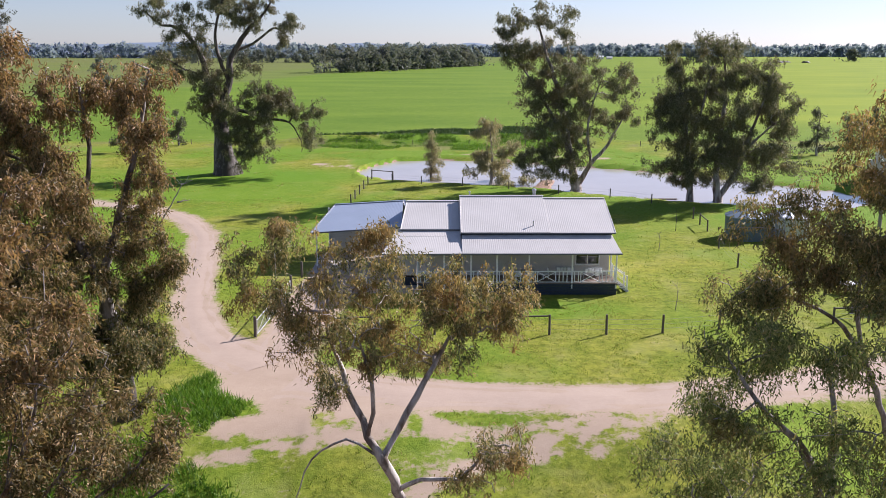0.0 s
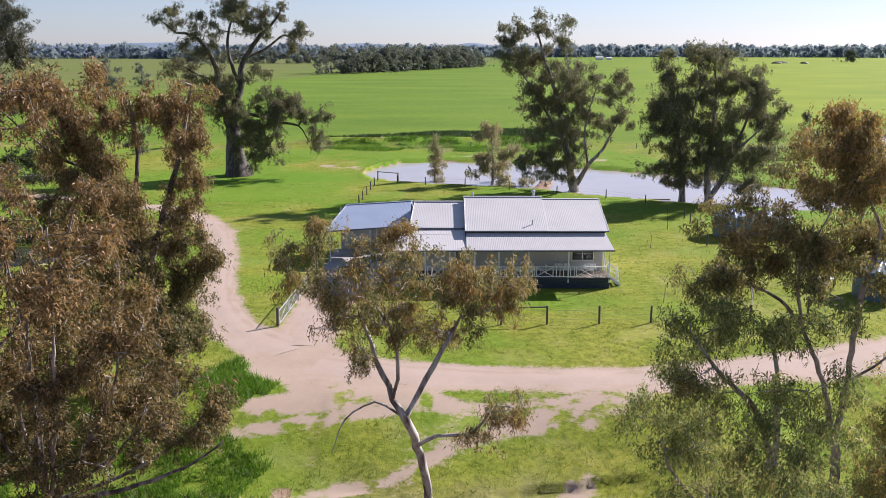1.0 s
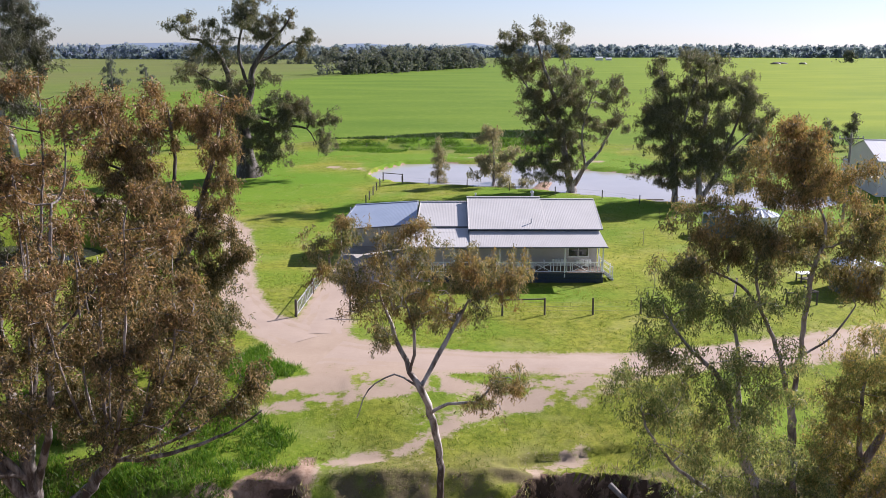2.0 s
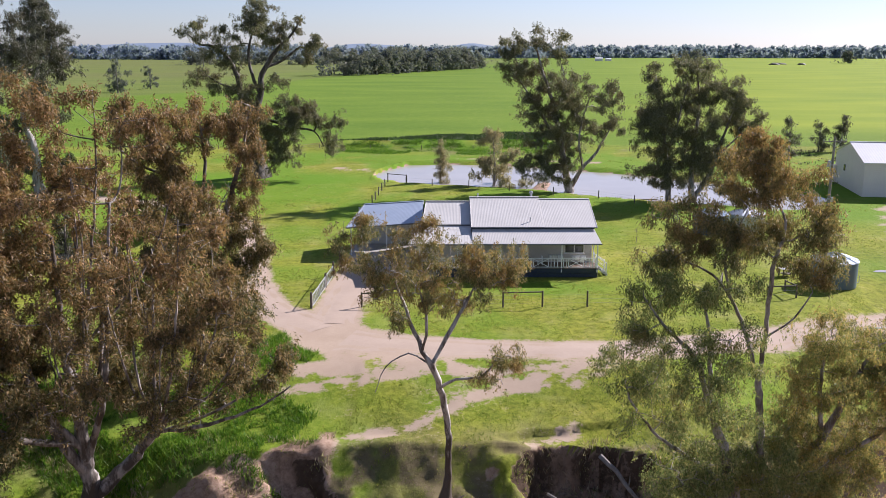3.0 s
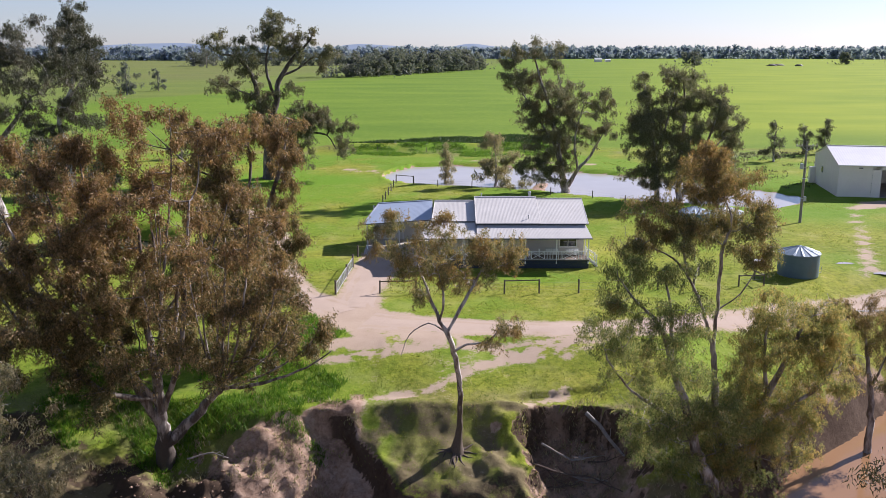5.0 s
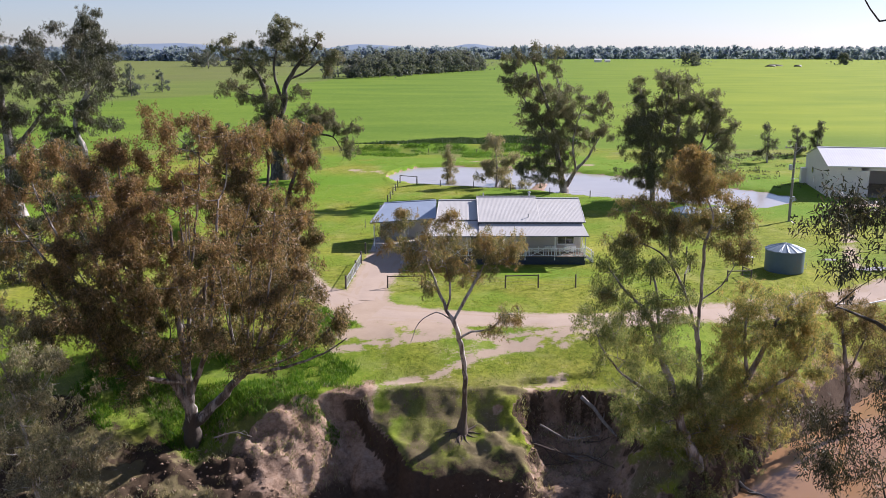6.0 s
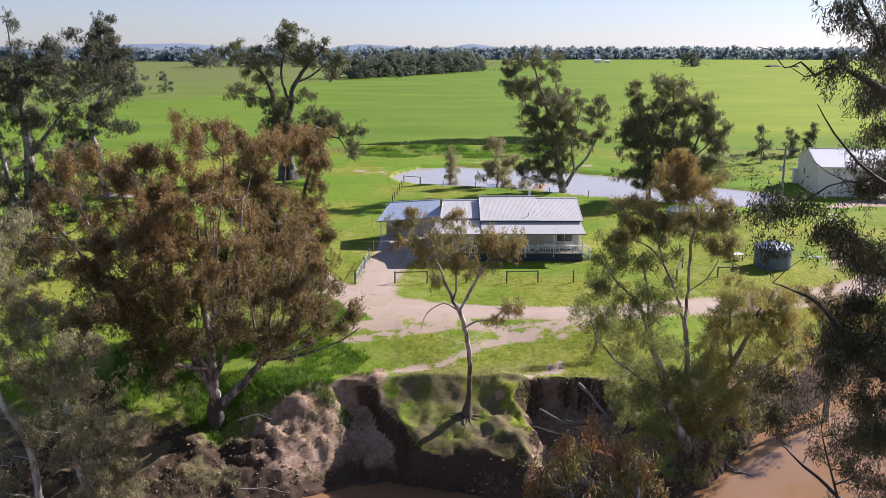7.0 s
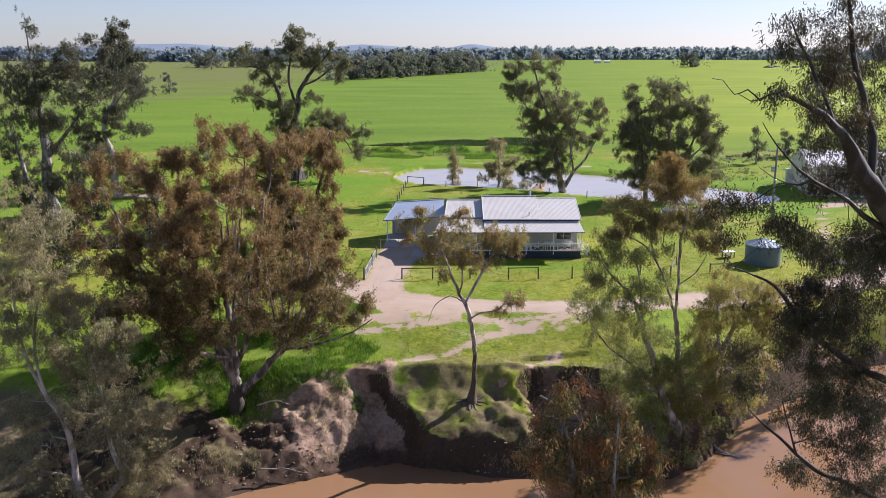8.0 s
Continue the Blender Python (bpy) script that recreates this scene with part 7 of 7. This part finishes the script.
fence("steel rail fence beside the track", [(34.6, 55.3), (37.6, 56.0), (41.0, 56.9), (45.0, 58.6)], 1.05, 0.05, wires=(0.5,), rails=(0, 1, 2), material=M_GALV)
fence("weathered rails by the farm track", [(28.5, 62.5), (31.2, 62.8), (31.0, 65.0)], 1.2, rails=(0, 1))


def picket_gate(x, y0, y1, label):
    """A pale steel gate panel hung between dark posts, along y."""
    g = empty("gate", (x, y0, 0), label, "gate", "driveway gates")
    L = y1 - y0
    bm = bmesh.new()
    for z in (0.12, 1.12):
        bm_bar(bm, (0, 0.1, z), (0, L - 0.1, z), 0.05, 0.05)
    for y in (0.12, L - 0.12):
        bm_bar(bm, (0, y, 0.12), (0, y, 1.12), 0.05, 0.05)
    part("gate_frame", bm, M_GATE, g)
    n = int(L / 0.28)
    for i in range(1, n):
        y = 0.1 + (L - 0.2) * i / n
        part("bar", bm_bar(bmesh.new(), (0, y, 0.12), (0, y, 1.12), 0.022), M_GATE, g)
    part("brace", bm_bar(bmesh.new(), (0, 0.14, 0.14), (0, L - 0.14, 1.1), 0.03), M_GATE, g)
    return g


fence("dark round driveway fence posts", [(-12.8, 59.5), (-12.45, 66.4), (-12.2, 70.6), (-12.1, 75.5)], 1.45, 0.11, wires=(), group="driveway fence")
g1 = picket_gate(-12.7, 59.7, 63.0, "pale grey barred steel driveway gate standing open")
g1.matrix_world = pose(-12.75, 59.7, 0, 0, 0, -3)
g2 = picket_gate(-12.55, 63.1, 66.3, "pale grey barred steel driveway gate standing open")
g2.matrix_world = pose(-12.58, 63.05, 0, 0, 0, -3)
g3 = picket_gate(-12.3, 66.6, 70.4, "pale grey barred steel driveway fence panel")
g3.matrix_world = pose(-12.4, 66.6, 0, 0, 0, -3)


# ---- water tanks ----
def tank(x, y, r, h, label, body, lid):
    """A round corrugated tank with a ribbed conical lid."""
    g = gz(x, y)
    t = empty("water_tank", (x, y, g), label, "water tank", "water tanks")
    prof = [(r, -0.05)]
    n = int(h / 0.09)
    for i in range(n + 1):
        prof.append((r + (0.018 if i % 2 else 0.0), h * i / n))
    part("body", bm_lathe(bmesh.new(), prof, 48), body, t, smooth=True)
    bm = bmesh.new()
    k = 56
    c = bm.verts.new((0, 0, h + r * 0.36))
    mid, rim, low = [], [], []
    for i in range(k):
        a = i * math.tau / k
        lift = 0.06 if i % 4 == 0 else 0.0
        mid.append(bm.verts.new((0.5 * r * math.cos(a), 0.5 * r * math.sin(a), h + r * 0.20 + lift)))
        rim.append(bm.verts.new(((r + 0.09) * math.cos(a), (r + 0.09) * math.sin(a), h + 0.02 + lift)))
        low.append(bm.verts.new(((r + 0.09) * math.cos(a), (r + 0.09) * math.sin(a), h - 0.05)))
    for i in range(k):
        j = (i + 1) % k
        bm.faces.new((c, mid[i], mid[j]))
        bm.faces.new((mid[i], rim[i], rim[j], mid[j]))
        bm.faces.new((rim[i], low[i], low[j], rim[j]))
    part("lid", bm, lid, t)
    for i in range(14):
        a = i * math.tau / 14
        part("rib", bm_bar(bmesh.new(), (0.12 * math.cos(a), 0.12 * math.sin(a), h + r * 0.35), ((r + 0.05) * math.cos(a), (r + 0.05) * math.sin(a), h + 0.09), 0.055, 0.05, 0.01), lid, t)
    part("hatch", bm_lathe(bmesh.new(), [(0.26, 0), (0.26, 0.12), (0.22, 0.16)], 16, (0.9, -0.9, h + r * 0.10)), lid, t)
    part("outlet_pipe", bm_tube(bmesh.new(), [(r + 0.01, -0.3, 0.25), (r + 0.3, -0.3, 0.25), (r + 0.3, -0.3, 0.9)], [0.04] * 3, 8), M_GALV, t)
    return t


tank(36.6, 67.6, 2.12, 2.45, "blue-green steel water tank with ribbed lid by the track", M_TANK, M_TANK_LID)
tank(32.0, 91.8, 2.1, 2.4, "blue-grey steel water tank near the dam", M_TANK, M_TANK_LID)
tank(36.6, 92.2, 2.1, 2.3, "pale galvanised water tank near the dam", M_GALV, M_GALV)


# ---- power pole ----
def power_pole(x, y):
    g = gz(x, y)
    p = empty("power_pole", (x, y, g), "grey timber power pole with transformer and cross-arm", "power pole")
    part("pole", bm_tube(bmesh.new(), [(0, 0, -0.2), (0, 0, 4), (0, 0, 8), (0, 0, 11.4)], [0.2, 0.18, 0.155, 0.13], 12), M_POLE, p)
    arm = part("cross_arm", box(-1.55, 1.45, -0.22, -0.12, 10.75, 10.88, 0.01), M_LOG, p)
    for sx in (-1.45, -0.75, 0.75, 1.35):
        part("insulator", bm_lathe(bmesh.new(), [(0.05, 0), (0.07, 0.05), (0.05, 0.09), (0.08, 0.14), (0.04, 0.24)], 10, (sx, -0.17, 10.88)), M_PORCELAIN, arm)
    for sx in (-0.7, 0.7):
        part("brace", bm_bar(bmesh.new(), (0, -0.15, 10.1), (sx, -0.17, 10.75), 0.04), M_GALV, arm)
    tr = part("transformer", bm_lathe(bmesh.new(), [(0.25, 0), (0.27, 0.05), (0.27, 0.7), (0.2, 0.78)], 16, (-0.5, -0.15, 7.6)), M_GALV, p, "grey pole transformer")
    part("bracket", box(-0.35, 0.05, -0.2, -0.1, 7.8, 7.9), M_GALV, tr)
    for z in (6.2, 3.4):
        part("collar", bm_lathe(bmesh.new(), [(0.2, 0), (0.24, 0.03), (0.24, 0.12), (0.2, 0.15)], 12, (0, 0, z)), M_GALV, p)
    part("meter_box", box(0.14, 0.5, -0.25, 0.1, 3.1, 3.7, 0.02), M_GALV, p)
    part("step_bar", bm_bar(bmesh.new(), (-0.15, 0, 6.3), (0.75, 0, 6.3), 0.05), M_GALV, p)
    return p


power_pole(48.3, 96.2)


# ---- machinery shed ----
def shed():
    x0, y0 = 63.2, 118.2
    s = empty("shed", (x0, y0, 0), "large cream steel machinery shed with open bay", "shed")
    W, D, EV, RG = 19.0, 16.6, 5.35, 7.55
    bm = bmesh.new()
    bm_box(bm, 0, 1.3, -0.04, 0.04, -0.1, EV)
    bm_box(bm, 5.2, 6.6, -0.04, 0.04, -0.1, EV)
    bm_box(bm, 12.3, 13.0, -0.04, 0.04, -0.1, EV)
    bm_box(bm, 18.4, W, -0.04, 0.04, -0.1, EV)
    bm_box(bm, 1.3, W - 0.6, -0.04, 0.04, EV - 0.75, EV)
    part("front_wall", bm, M_SHED, s)
    bm = bmesh.new()
    bm_box(bm, -0.04, 0.04, 0.04, D, -0.1, EV)
    v = [bm.verts.new((-0.04, yy, zz)) for yy, zz in ((0.04, EV), (D, EV), (D / 2, RG))]
    bm.faces.new(v)
    n = 48
    gable = part("gable_wall", bm, M_SHED, s)
    for i in range(n):
        y = 0.2 + (D - 0.4) * i / n
        top = EV + (RG - EV) * (1 - abs(y / D * 2 - 1)) - 0.1
        part("cladding_rib", box(-0.065, -0.04, y, y + 0.06, 0, top), M_SHED, gable)
    part("side_wall", box(W - 0.04, W + 0.04, 0.04, D, -0.1, EV), M_SHED, s)
    part("back_wall", box(0, W, D - 0.04, D + 0.04, -0.1, EV), M_SHED, s)
    part("roof", sheet_roof(bmesh.new(), (-0.3, -0.35, EV - 0.02), (W + 0.3, -0.35, EV - 0.02), (W + 0.3, D / 2, RG + 0.05), (-0.3, D / 2, RG + 0.05), 0.4, 0.007), M_SHED_ROOF, s)
    part("roof", sheet_roof(bmesh.new(), (W + 0.3, D + 0.35, EV - 0.02), (-0.3, D + 0.35, EV - 0.02), (-0.3, D / 2, RG + 0.05), (W + 0.3, D / 2, RG + 0.05), 0.4, 0.02), M_SHED_ROOF, s)
    part("gutter", bm_bar(bmesh.new(), (-0.3, -0.42, EV - 0.08), (W + 0.3, -0.42, EV - 0.08), 0.15, 0.14, 0.02), M_WHITE, s)
    part("ridge_cap", bm_bar(bmesh.new(), (-0.3, D / 2, RG + 0.1), (W + 0.3, D / 2, RG + 0.1), 0.35, 0.06, 0.015), M_SHED_ROOF, s)
    roller = part("roller_door", box(1.32, 5.18, 0.05, 0.07, 0.0, 4.6), M_SHED, s, "closed cream roller door")
    for i in range(16):
        z = 0.02 + i * 0.285
        part("slat", box(1.31, 5.19, 0.015, 0.045, z, z + 0.275, 0.01), M_SHED, roller)
    part("lamp", box(3.0, 3.6, -0.25, -0.05, EV - 0.6, EV - 0.42, 0.03), M_TRIM, s, "dark flood lamp over the door")
    win = part("window", box(-0.1, -0.045, 10.2, 11.2, 2.6, 3.7, 0.01), M_TRIM, s)
    part("pane", box(-0.115, -0.10, 10.3, 11.1, 2.7, 3.6), M_GLASS, win)
    part("floor", box(0.1, W - 0.1, 0.1, D - 0.1, -0.1, 0.06), M_CONC, s)
    part("partition", box(6.5, 6.6, 0.1, D - 0.1, 0.0, EV - 0.1), M_DARK, s)
    part("lean_to", box(-1.0, -0.05, D - 1.4, D - 0.1, 0, 2.9, 0.03), M_SHED, s)
    s.matrix_world = pose(x0, y0, -0.03, 0, 0, -10.0)
    return s


shed()


# ---- loose things in the paddock ----
def feed_stand(x, y):
    """A small white-topped timber table."""
    g = gz(x, y)
    t = empty("garden_table", (x, y, g), "small weathered table with white top in the paddock", "table")
    part("tabletop", box(-0.75, 0.75, -0.5, 0.5, 0.78, 0.84, 0.01), M_WHITE, t)
    for sx in (-0.6, 0.6):
        for sy in (-0.38, 0.38):
            part("leg", box(sx - 0.05, sx + 0.05, sy - 0.05, sy + 0.05, 0, 0.78), M_WOOD, t)
    part("shelf", box(-0.55, 0.55, -0.4, 0.4, 0.25, 0.29), M_WOOD, t)
    t.matrix_world = pose(x, y, g, 0, 0, 12)


feed_stand(33.3, 70.6)


def bench(x, y):
    g = gz(x, y)
    b = empty("bench", (x, y, g), "long dark timber bench on the dam bank", "bench")
    part("seat", box(-2.2, 2.2, -0.22, 0.22, 0.42, 0.5, 0.01), M_WOOD, b)
    for sx in (-1.9, 0, 1.9):
        part("leg", box(sx - 0.08, sx + 0.08, -0.18, 0.18, -0.05, 0.42), M_WOOD, b)


bench(29.4, 117.5)


def branch_thing(name, label, category, pts, r, material, twigs=5, seed=1, twig_len=0.8):
    """A fallen or dead branch with side twigs."""
    rnd = random.Random(seed)
    pts = [Vector(p) for p in pts]
    o = pts[0].copy()
    t = empty(name, o, label, category)
    fine = []
    for a, b in zip(pts, pts[1:]):
        for i in range(4):
            fine.append(a.lerp(b, i / 4) - o + Vector((rnd.uniform(-1, 1), rnd.uniform(-1, 1), rnd.uniform(-1, 1))) * r * 0.5)
    fine.append(pts[-1] - o)
    n = len(fine)
    part("stem", bm_tube(bmesh.new(), fine, [r * (1 - 0.75 * i / (n - 1)) for i in range(n)], 8), material, t, smooth=True)
    for k in range(twigs):
        i = rnd.randrange(n // 3, n)
        d = Vector((rnd.uniform(-1, 1), rnd.uniform(-0.6, 0.6), rnd.uniform(-0.1, 1))).normalized() * twig_len * rnd.uniform(0.5, 1.2)
        a = fine[i]
        m = a + d * 0.5 + Vector((rnd.uniform(-0.1, 0.1), 0, rnd.uniform(-0.1, 0.1)))
        part("twig", bm_tube(bmesh.new(), [a, m, a + d], [r * 0.3, r * 0.2, r * 0.06], 5), material, t)
    return t


branch_thing("dead_branch", "bleached dead branch standing beside the lane", "branch", [(-32.0, 99, 0), (-30.6, 99.4, 2.2), (-29.4, 99.8, 4.3), (-28.2, 99.8, 4.9)], 0.1, M_LOG, 5, 3, 1.0)
branch_thing("fallen_log", "fallen tree limb lying in the muddy river", "log", [(18.6, 33.6, -6.6), (19.6, 32.2, -7.3), (20.8, 31.0, -7.8), (22.0, 30.0, -8.1)], 0.2, M_LOG, 4, 5)
branch_thing("fallen_log", "broken log at the water's edge", "log", [(17.4, 32.4, -6.4), (17.7, 31.0, -7.3), (18.1, 29.6, -8.1)], 0.18, M_LOG, 3, 6)
branch_thing("fallen_log", "dark stump of a log at the water's edge", "log", [(16.6, 31.5, -6.8), (16.9, 30.2, -7.6), (16.9, 29.2, -8.1)], 0.17, M_ROOTS, 3, 7)
branch_thing("fallen_log", "dead pale limb lying down the bank", "log", [(8.5, 35.2, -2.0), (10.0, 33.8, -3.4), (11.6, 32.2, -5.0), (13.0, 31.0, -6.0)], 0.17, M_LOG, 6, 8, 1.2)
branch_thing("fallen_branch", "tangle of dead branches on the slumped bank", "branch", [(4.0, 32.5, -4.6), (6.2, 31.6, -5.0), (8.4, 31.4, -5.2), (10.6, 30.6, -6.0)], 0.11, M_ROOTS, 12, 9, 1.3)
branch_thing("fallen_branch", "dead branch trailing down the bank", "branch", [(5.0, 33.4, -3.6), (7.0, 32.4, -4.4), (9.4, 32.4, -4.0)], 0.09, M_LOG, 9, 10, 1.2)
branch_thing("fallen_branch", "bare fallen branches at the river's edge", "branch", [(-18.5, 25.4, -6.6), (-16.6, 26.0, -6.8), (-14.6, 26.4, -7.4)], 0.08, M_LOG, 8, 11, 0.9)
branch_thing("fallen_branch", "crooked branch lying on the bank below the gum", "branch", [(-19.2, 29.4, -2.8), (-17.6, 29.6, -2.4), (-16.4, 29.2, -2.6)], 0.07, M_LOG, 5, 12, 0.7)
for k, (x, y, dx, dy) in enumerate([(5.2, 31.0, 2.2, 0.6), (6.8, 32.8, 1.8, -1.2), (8.4, 33.6, 2.4, -0.8), (9.6, 31.6, -2.0, 0.9), (4.6, 33.6, 1.5, -1.5)]):
    branch_thing("fallen_branch", "bleached twiggy branch washed into the bank hollow", "branch", [(x, y, gz(x, y) + 0.1), (x + dx * 0.5, y + dy * 0.5, gz(x + dx * 0.5, y + dy * 0.5) + 0.35), (x + dx, y + dy, gz(x + dx, y + dy) + 0.2)], 0.06, M_LOG if k % 2 else M_ROOTS, 11, 40 + k, 1.1)
branch_thing("fallen_log", "short fallen log on the grass", "log", [(-34.0, 112.5, 0.15), (-32.6, 113.5, 0.3)], 0.13, M_LOG, 2, 13, 0.5)
for k, (x, y) in enumerate([(-4.6, 84.5), (-13.5, 91.0), (21.5, 86.0)]):
    branch_thing("sapling_stake", "bare planted sapling in the yard grass", "sapling", [(x, y, gz(x, y)), (x + 0.1, y, 0.8), (x, y + 0.05, 1.7)], 0.035, M_LOG, 7, 20 + k, 0.7)
branch_thing("sapling_stake", "bare planted sapling in the yard grass", "sapling", [(17.9, 65.8, gz(17.9, 65.8)), (18.0, 65.8, 0.9), (17.95, 65.85, 1.9)], 0.035, M_LOG, 10, 30, 0.8)
branch_thing("sapling_stake", "reddish bare sapling beside the fence", "sapling", [(25.6, 95.2, gz(25.6, 95.2)), (25.6, 95.2, 1.2), (25.5, 95.2, 2.4)], 0.04, M_ROOTS, 9, 31, 0.8)


# ---- grass, weeds and stones ----
def clear_of_tracks(x, y):
    return np.minimum.reduce([line_dist(x, y, l) for l in (LANE, TRACK, DRIVE, APRON) + WORN]) > 0.25


def blades(name, label, n, x0, x1, y0, y1, tall, seed, material, keep, per=4, wide=0.05):
    rnd = np.random.RandomState(seed)
    x, y = rnd.uniform(x0, x1, n), rnd.uniform(y0, y1, n)
    ok = keep(x, y) & clear_of_tracks(x, y) & ~((x > -12) & (x < 16) & (y > 69.8) & (y < 86))
    x, y = x[ok], y[ok]
    x, y = np.repeat(x, per), np.repeat(y, per)
    m = len(x)
    x, y = x + rnd.randn(m) * wide * 2.2, y + rnd.randn(m) * wide * 2.2
    z = height(x, y) - 0.02
    h = tall * (0.5 + rnd.rand(m)) * (0.6 + 0.8 * fbm(x, y, 2.5, 2, 3))
    a = rnd.rand(m) * math.tau
    dx, dy = np.cos(a) * wide * 0.5, np.sin(a) * wide * 0.5
    lx, ly = rnd.randn(m) * 0.45 * h, rnd.randn(m) * 0.45 * h
    v = np.stack([np.stack([x - dx, y - dy, z], -1), np.stack([x + dx, y + dy, z], -1), np.stack([x + lx, y + ly, z + h], -1)], 1)
    return tagged(quads_ob(name, v, material, per=3), label, "grass", kind="stuff")


blades("grass", "short green grass in tufts over the yard and bank", 35000, -34, 38, 30, 72, 0.10, 51, L_GRASS, lambda x, y: (fbm(x, y, 3.0, 3, 1) > 0.42) & (height(x, y) > -4.7), 4, 0.05)
blades("tall_grass", "lush tall grass beside the lane and under the gums", 26000, -36, -8, 30, 60, 0.34, 52, L_REED, lambda x, y: (np.hypot((x + 13.2) / 2.6, (y - 48.6) / 4.0) < 1) | ((np.hypot((x + 20) / 12, (y - 37.5) / 6.5) < 0.35 + 1.1 * fbm(x, y, 2.2, 3, 1)) & (fbm(x, y, 3.5, 3, 2) > 0.45)), 4, 0.06)
blades("paddock_grass", "short rough grass in the paddock round the dam", 26000, -75, 75, 72, 170, 0.13, 53, L_GRASS, lambda x, y: (fbm(x, y, 7.0, 3, 1) > 0.5) & (height(x, y) > -0.12), 3, 0.09)
# near-black blades take the place of a tree's shadow on the field
L_SHADOW_BLADES = leaf_mat("dark_shadow_blades", [(0.0, (0.020, 0.048, 0.010)), (0.6, (0.036, 0.080, 0.014)), (1.0, (0.070, 0.115, 0.022))], 0.25, 0.3, (0.030, 0.060, 0.012), 0.6)
blades("shadow_blades", "dark blades standing in for a tree shadow at the edge of the crop", 15000, -30, 40, 186, 232, 0.5, 57, L_SHADOW_BLADES, lambda x, y: np.hypot((x - 4) / 30, (y - 203 - 0.28 * (x - 4)) / 13) < 0.55 + 0.8 * fbm(x, y, 8.0, 3, 0), 5, 0.34)
blades("strip_weeds", "dark lush weeds along a strip beyond the dam", 3200, -26, 30, 171, 190, 0.30, 56, L_REED, lambda x, y: (np.hypot((x - 2) / 27, (y - 180) / 8) < 1) & (fbm(x, y, 7.0, 3, 0) > 0.44), 8, 0.2)
blades("tussocks", "low dark tussocks beside the paddock fence", 1500, 40, 120, 126, 180, 0.42, 54, L_DEEP, lambda x, y: (fbm(x, y, 9.0, 3, 2) > 0.5) & (height(x, y) > -0.12), 7, 0.16)
blades("bank_weeds", "dry weeds on the eroded bank", 5000, -30, 16, 23, 37, 0.28, 55, L_GREY, lambda x, y: (fbm(x, y, 2.2, 3, 0) > 0.54) & (height(x, y) > -7.4) & ~((x > -8) & (x < 3.5) & (y > 27.5)), 5, 0.06)


def stones(n, seed):
    """Clods of clay on the broken bank."""
    rnd = np.random.RandomState(seed)
    base = bmesh.new()
    bmesh.ops.create_icosphere(base, subdivisions=1, radius=1)
    vs = np.array([v.co[:] for v in base.verts])
    fs = np.array([[v.index for v in f.verts] for f in base.faces])
    base.free()
    out_v, out_f = [], []
    k = 0
    while k < n:
        x, y = rnd.uniform(-26, 14), rnd.uniform(24, 36.5)
        z = gz(x, y)
        if z < -7.7 or z > -4.0 or (-9.5 < x < 4 and y > 28.2):
            continue
        s = rnd.uniform(0.03, 0.13) * np.array([1, 1, 0.7]) * rnd.uniform(0.7, 1.3, 3)
        out_v.append(vs * s * (1 + 0.25 * rnd.randn(len(vs), 1)) + np.array([x, y, z]))
        out_f.append(fs + k * len(vs))
        k += 1
    tagged(mesh_ob("clods", np.concatenate(out_v), np.concatenate(out_f), M_CLAY), "broken clods of clay on the river bank", "clods", kind="stuff")


M_CLAY = simple("clay_clods", (0.19, 0.12, 0.08), (0.36, 0.25, 0.17), 2.0, 0.95, bumps=0.4)
stones(520, 77)


def puddle(x, y, rx, ry, seed):
    """A shallow puddle with an uneven rim."""
    rnd = random.Random(seed)
    g = gz(x, y)
    v = [(x, y, g + 0.035)]
    for i in range(28):
        a = i * math.tau / 28
        k = rnd.uniform(0.7, 1.15)
        v.append((x + rx * k * math.cos(a), y + ry * k * math.sin(a), g + 0.03))
    f = [(0, 1 + i, 1 + (i + 1) % 28) for i in range(28)]
    tagged(mesh_ob("puddle", v, f, M_POND), "shallow muddy puddle in the wheel ruts", "puddle", kind="structure")


puddle(47.5, 69.5, 2.2, 1.2, 3)
puddle(44.0, 72.5, 1.1, 0.5, 4)


def far_shed(x, y, w, d, h):
    s = empty("farm_building", (x, y, 0), "tiny pale farm building far across the crop", "building", "far farm buildings")
    part("wall", box(-w / 2, w / 2, -d / 2, d / 2, 0, h), M_SHED, s)
    bm = bmesh.new()
    a = [bm.verts.new(v) for v in ((-w / 2 - 0.4, -d / 2 - 0.4, h), (w / 2 + 0.4, -d / 2 - 0.4, h), (w / 2 + 0.4, 0, h * 1.5), (-w / 2 - 0.4, 0, h * 1.5), (w / 2 + 0.4, d / 2 + 0.4, h), (-w / 2 - 0.4, d / 2 + 0.4, h))]
    for q in ((0, 1, 2, 3), (3, 2, 4, 5), (1, 4, 2), (0, 3, 5)):
        bm.faces.new([a[i] for i in q])
    part("roof", bm, M_SHED_ROOF, s)


far_shed(262, 1490, 12, 8, 4)
far_shed(280, 1500, 9, 8, 3)
for k, (x, w) in enumerate(((430, 7), (446, 12), (466, 6))):
    bm = bmesh.new()
    rnd = random.Random(k)
    bmesh.ops.create_icosphere(bm, subdivisions=2, radius=1)
    for v in bm.verts:
        v.co = Vector((v.co.x * w, v.co.y * 3.5, max(v.co.z, -0.2) * 2.6)) * rnd.uniform(0.85, 1.1)
    tagged(part("shrub", bm, L_DEEP), "low dark shrub mound far out in the crop", "shrub", "far shrubs").location = (x, 1144 + 30 * (k % 2), 0)
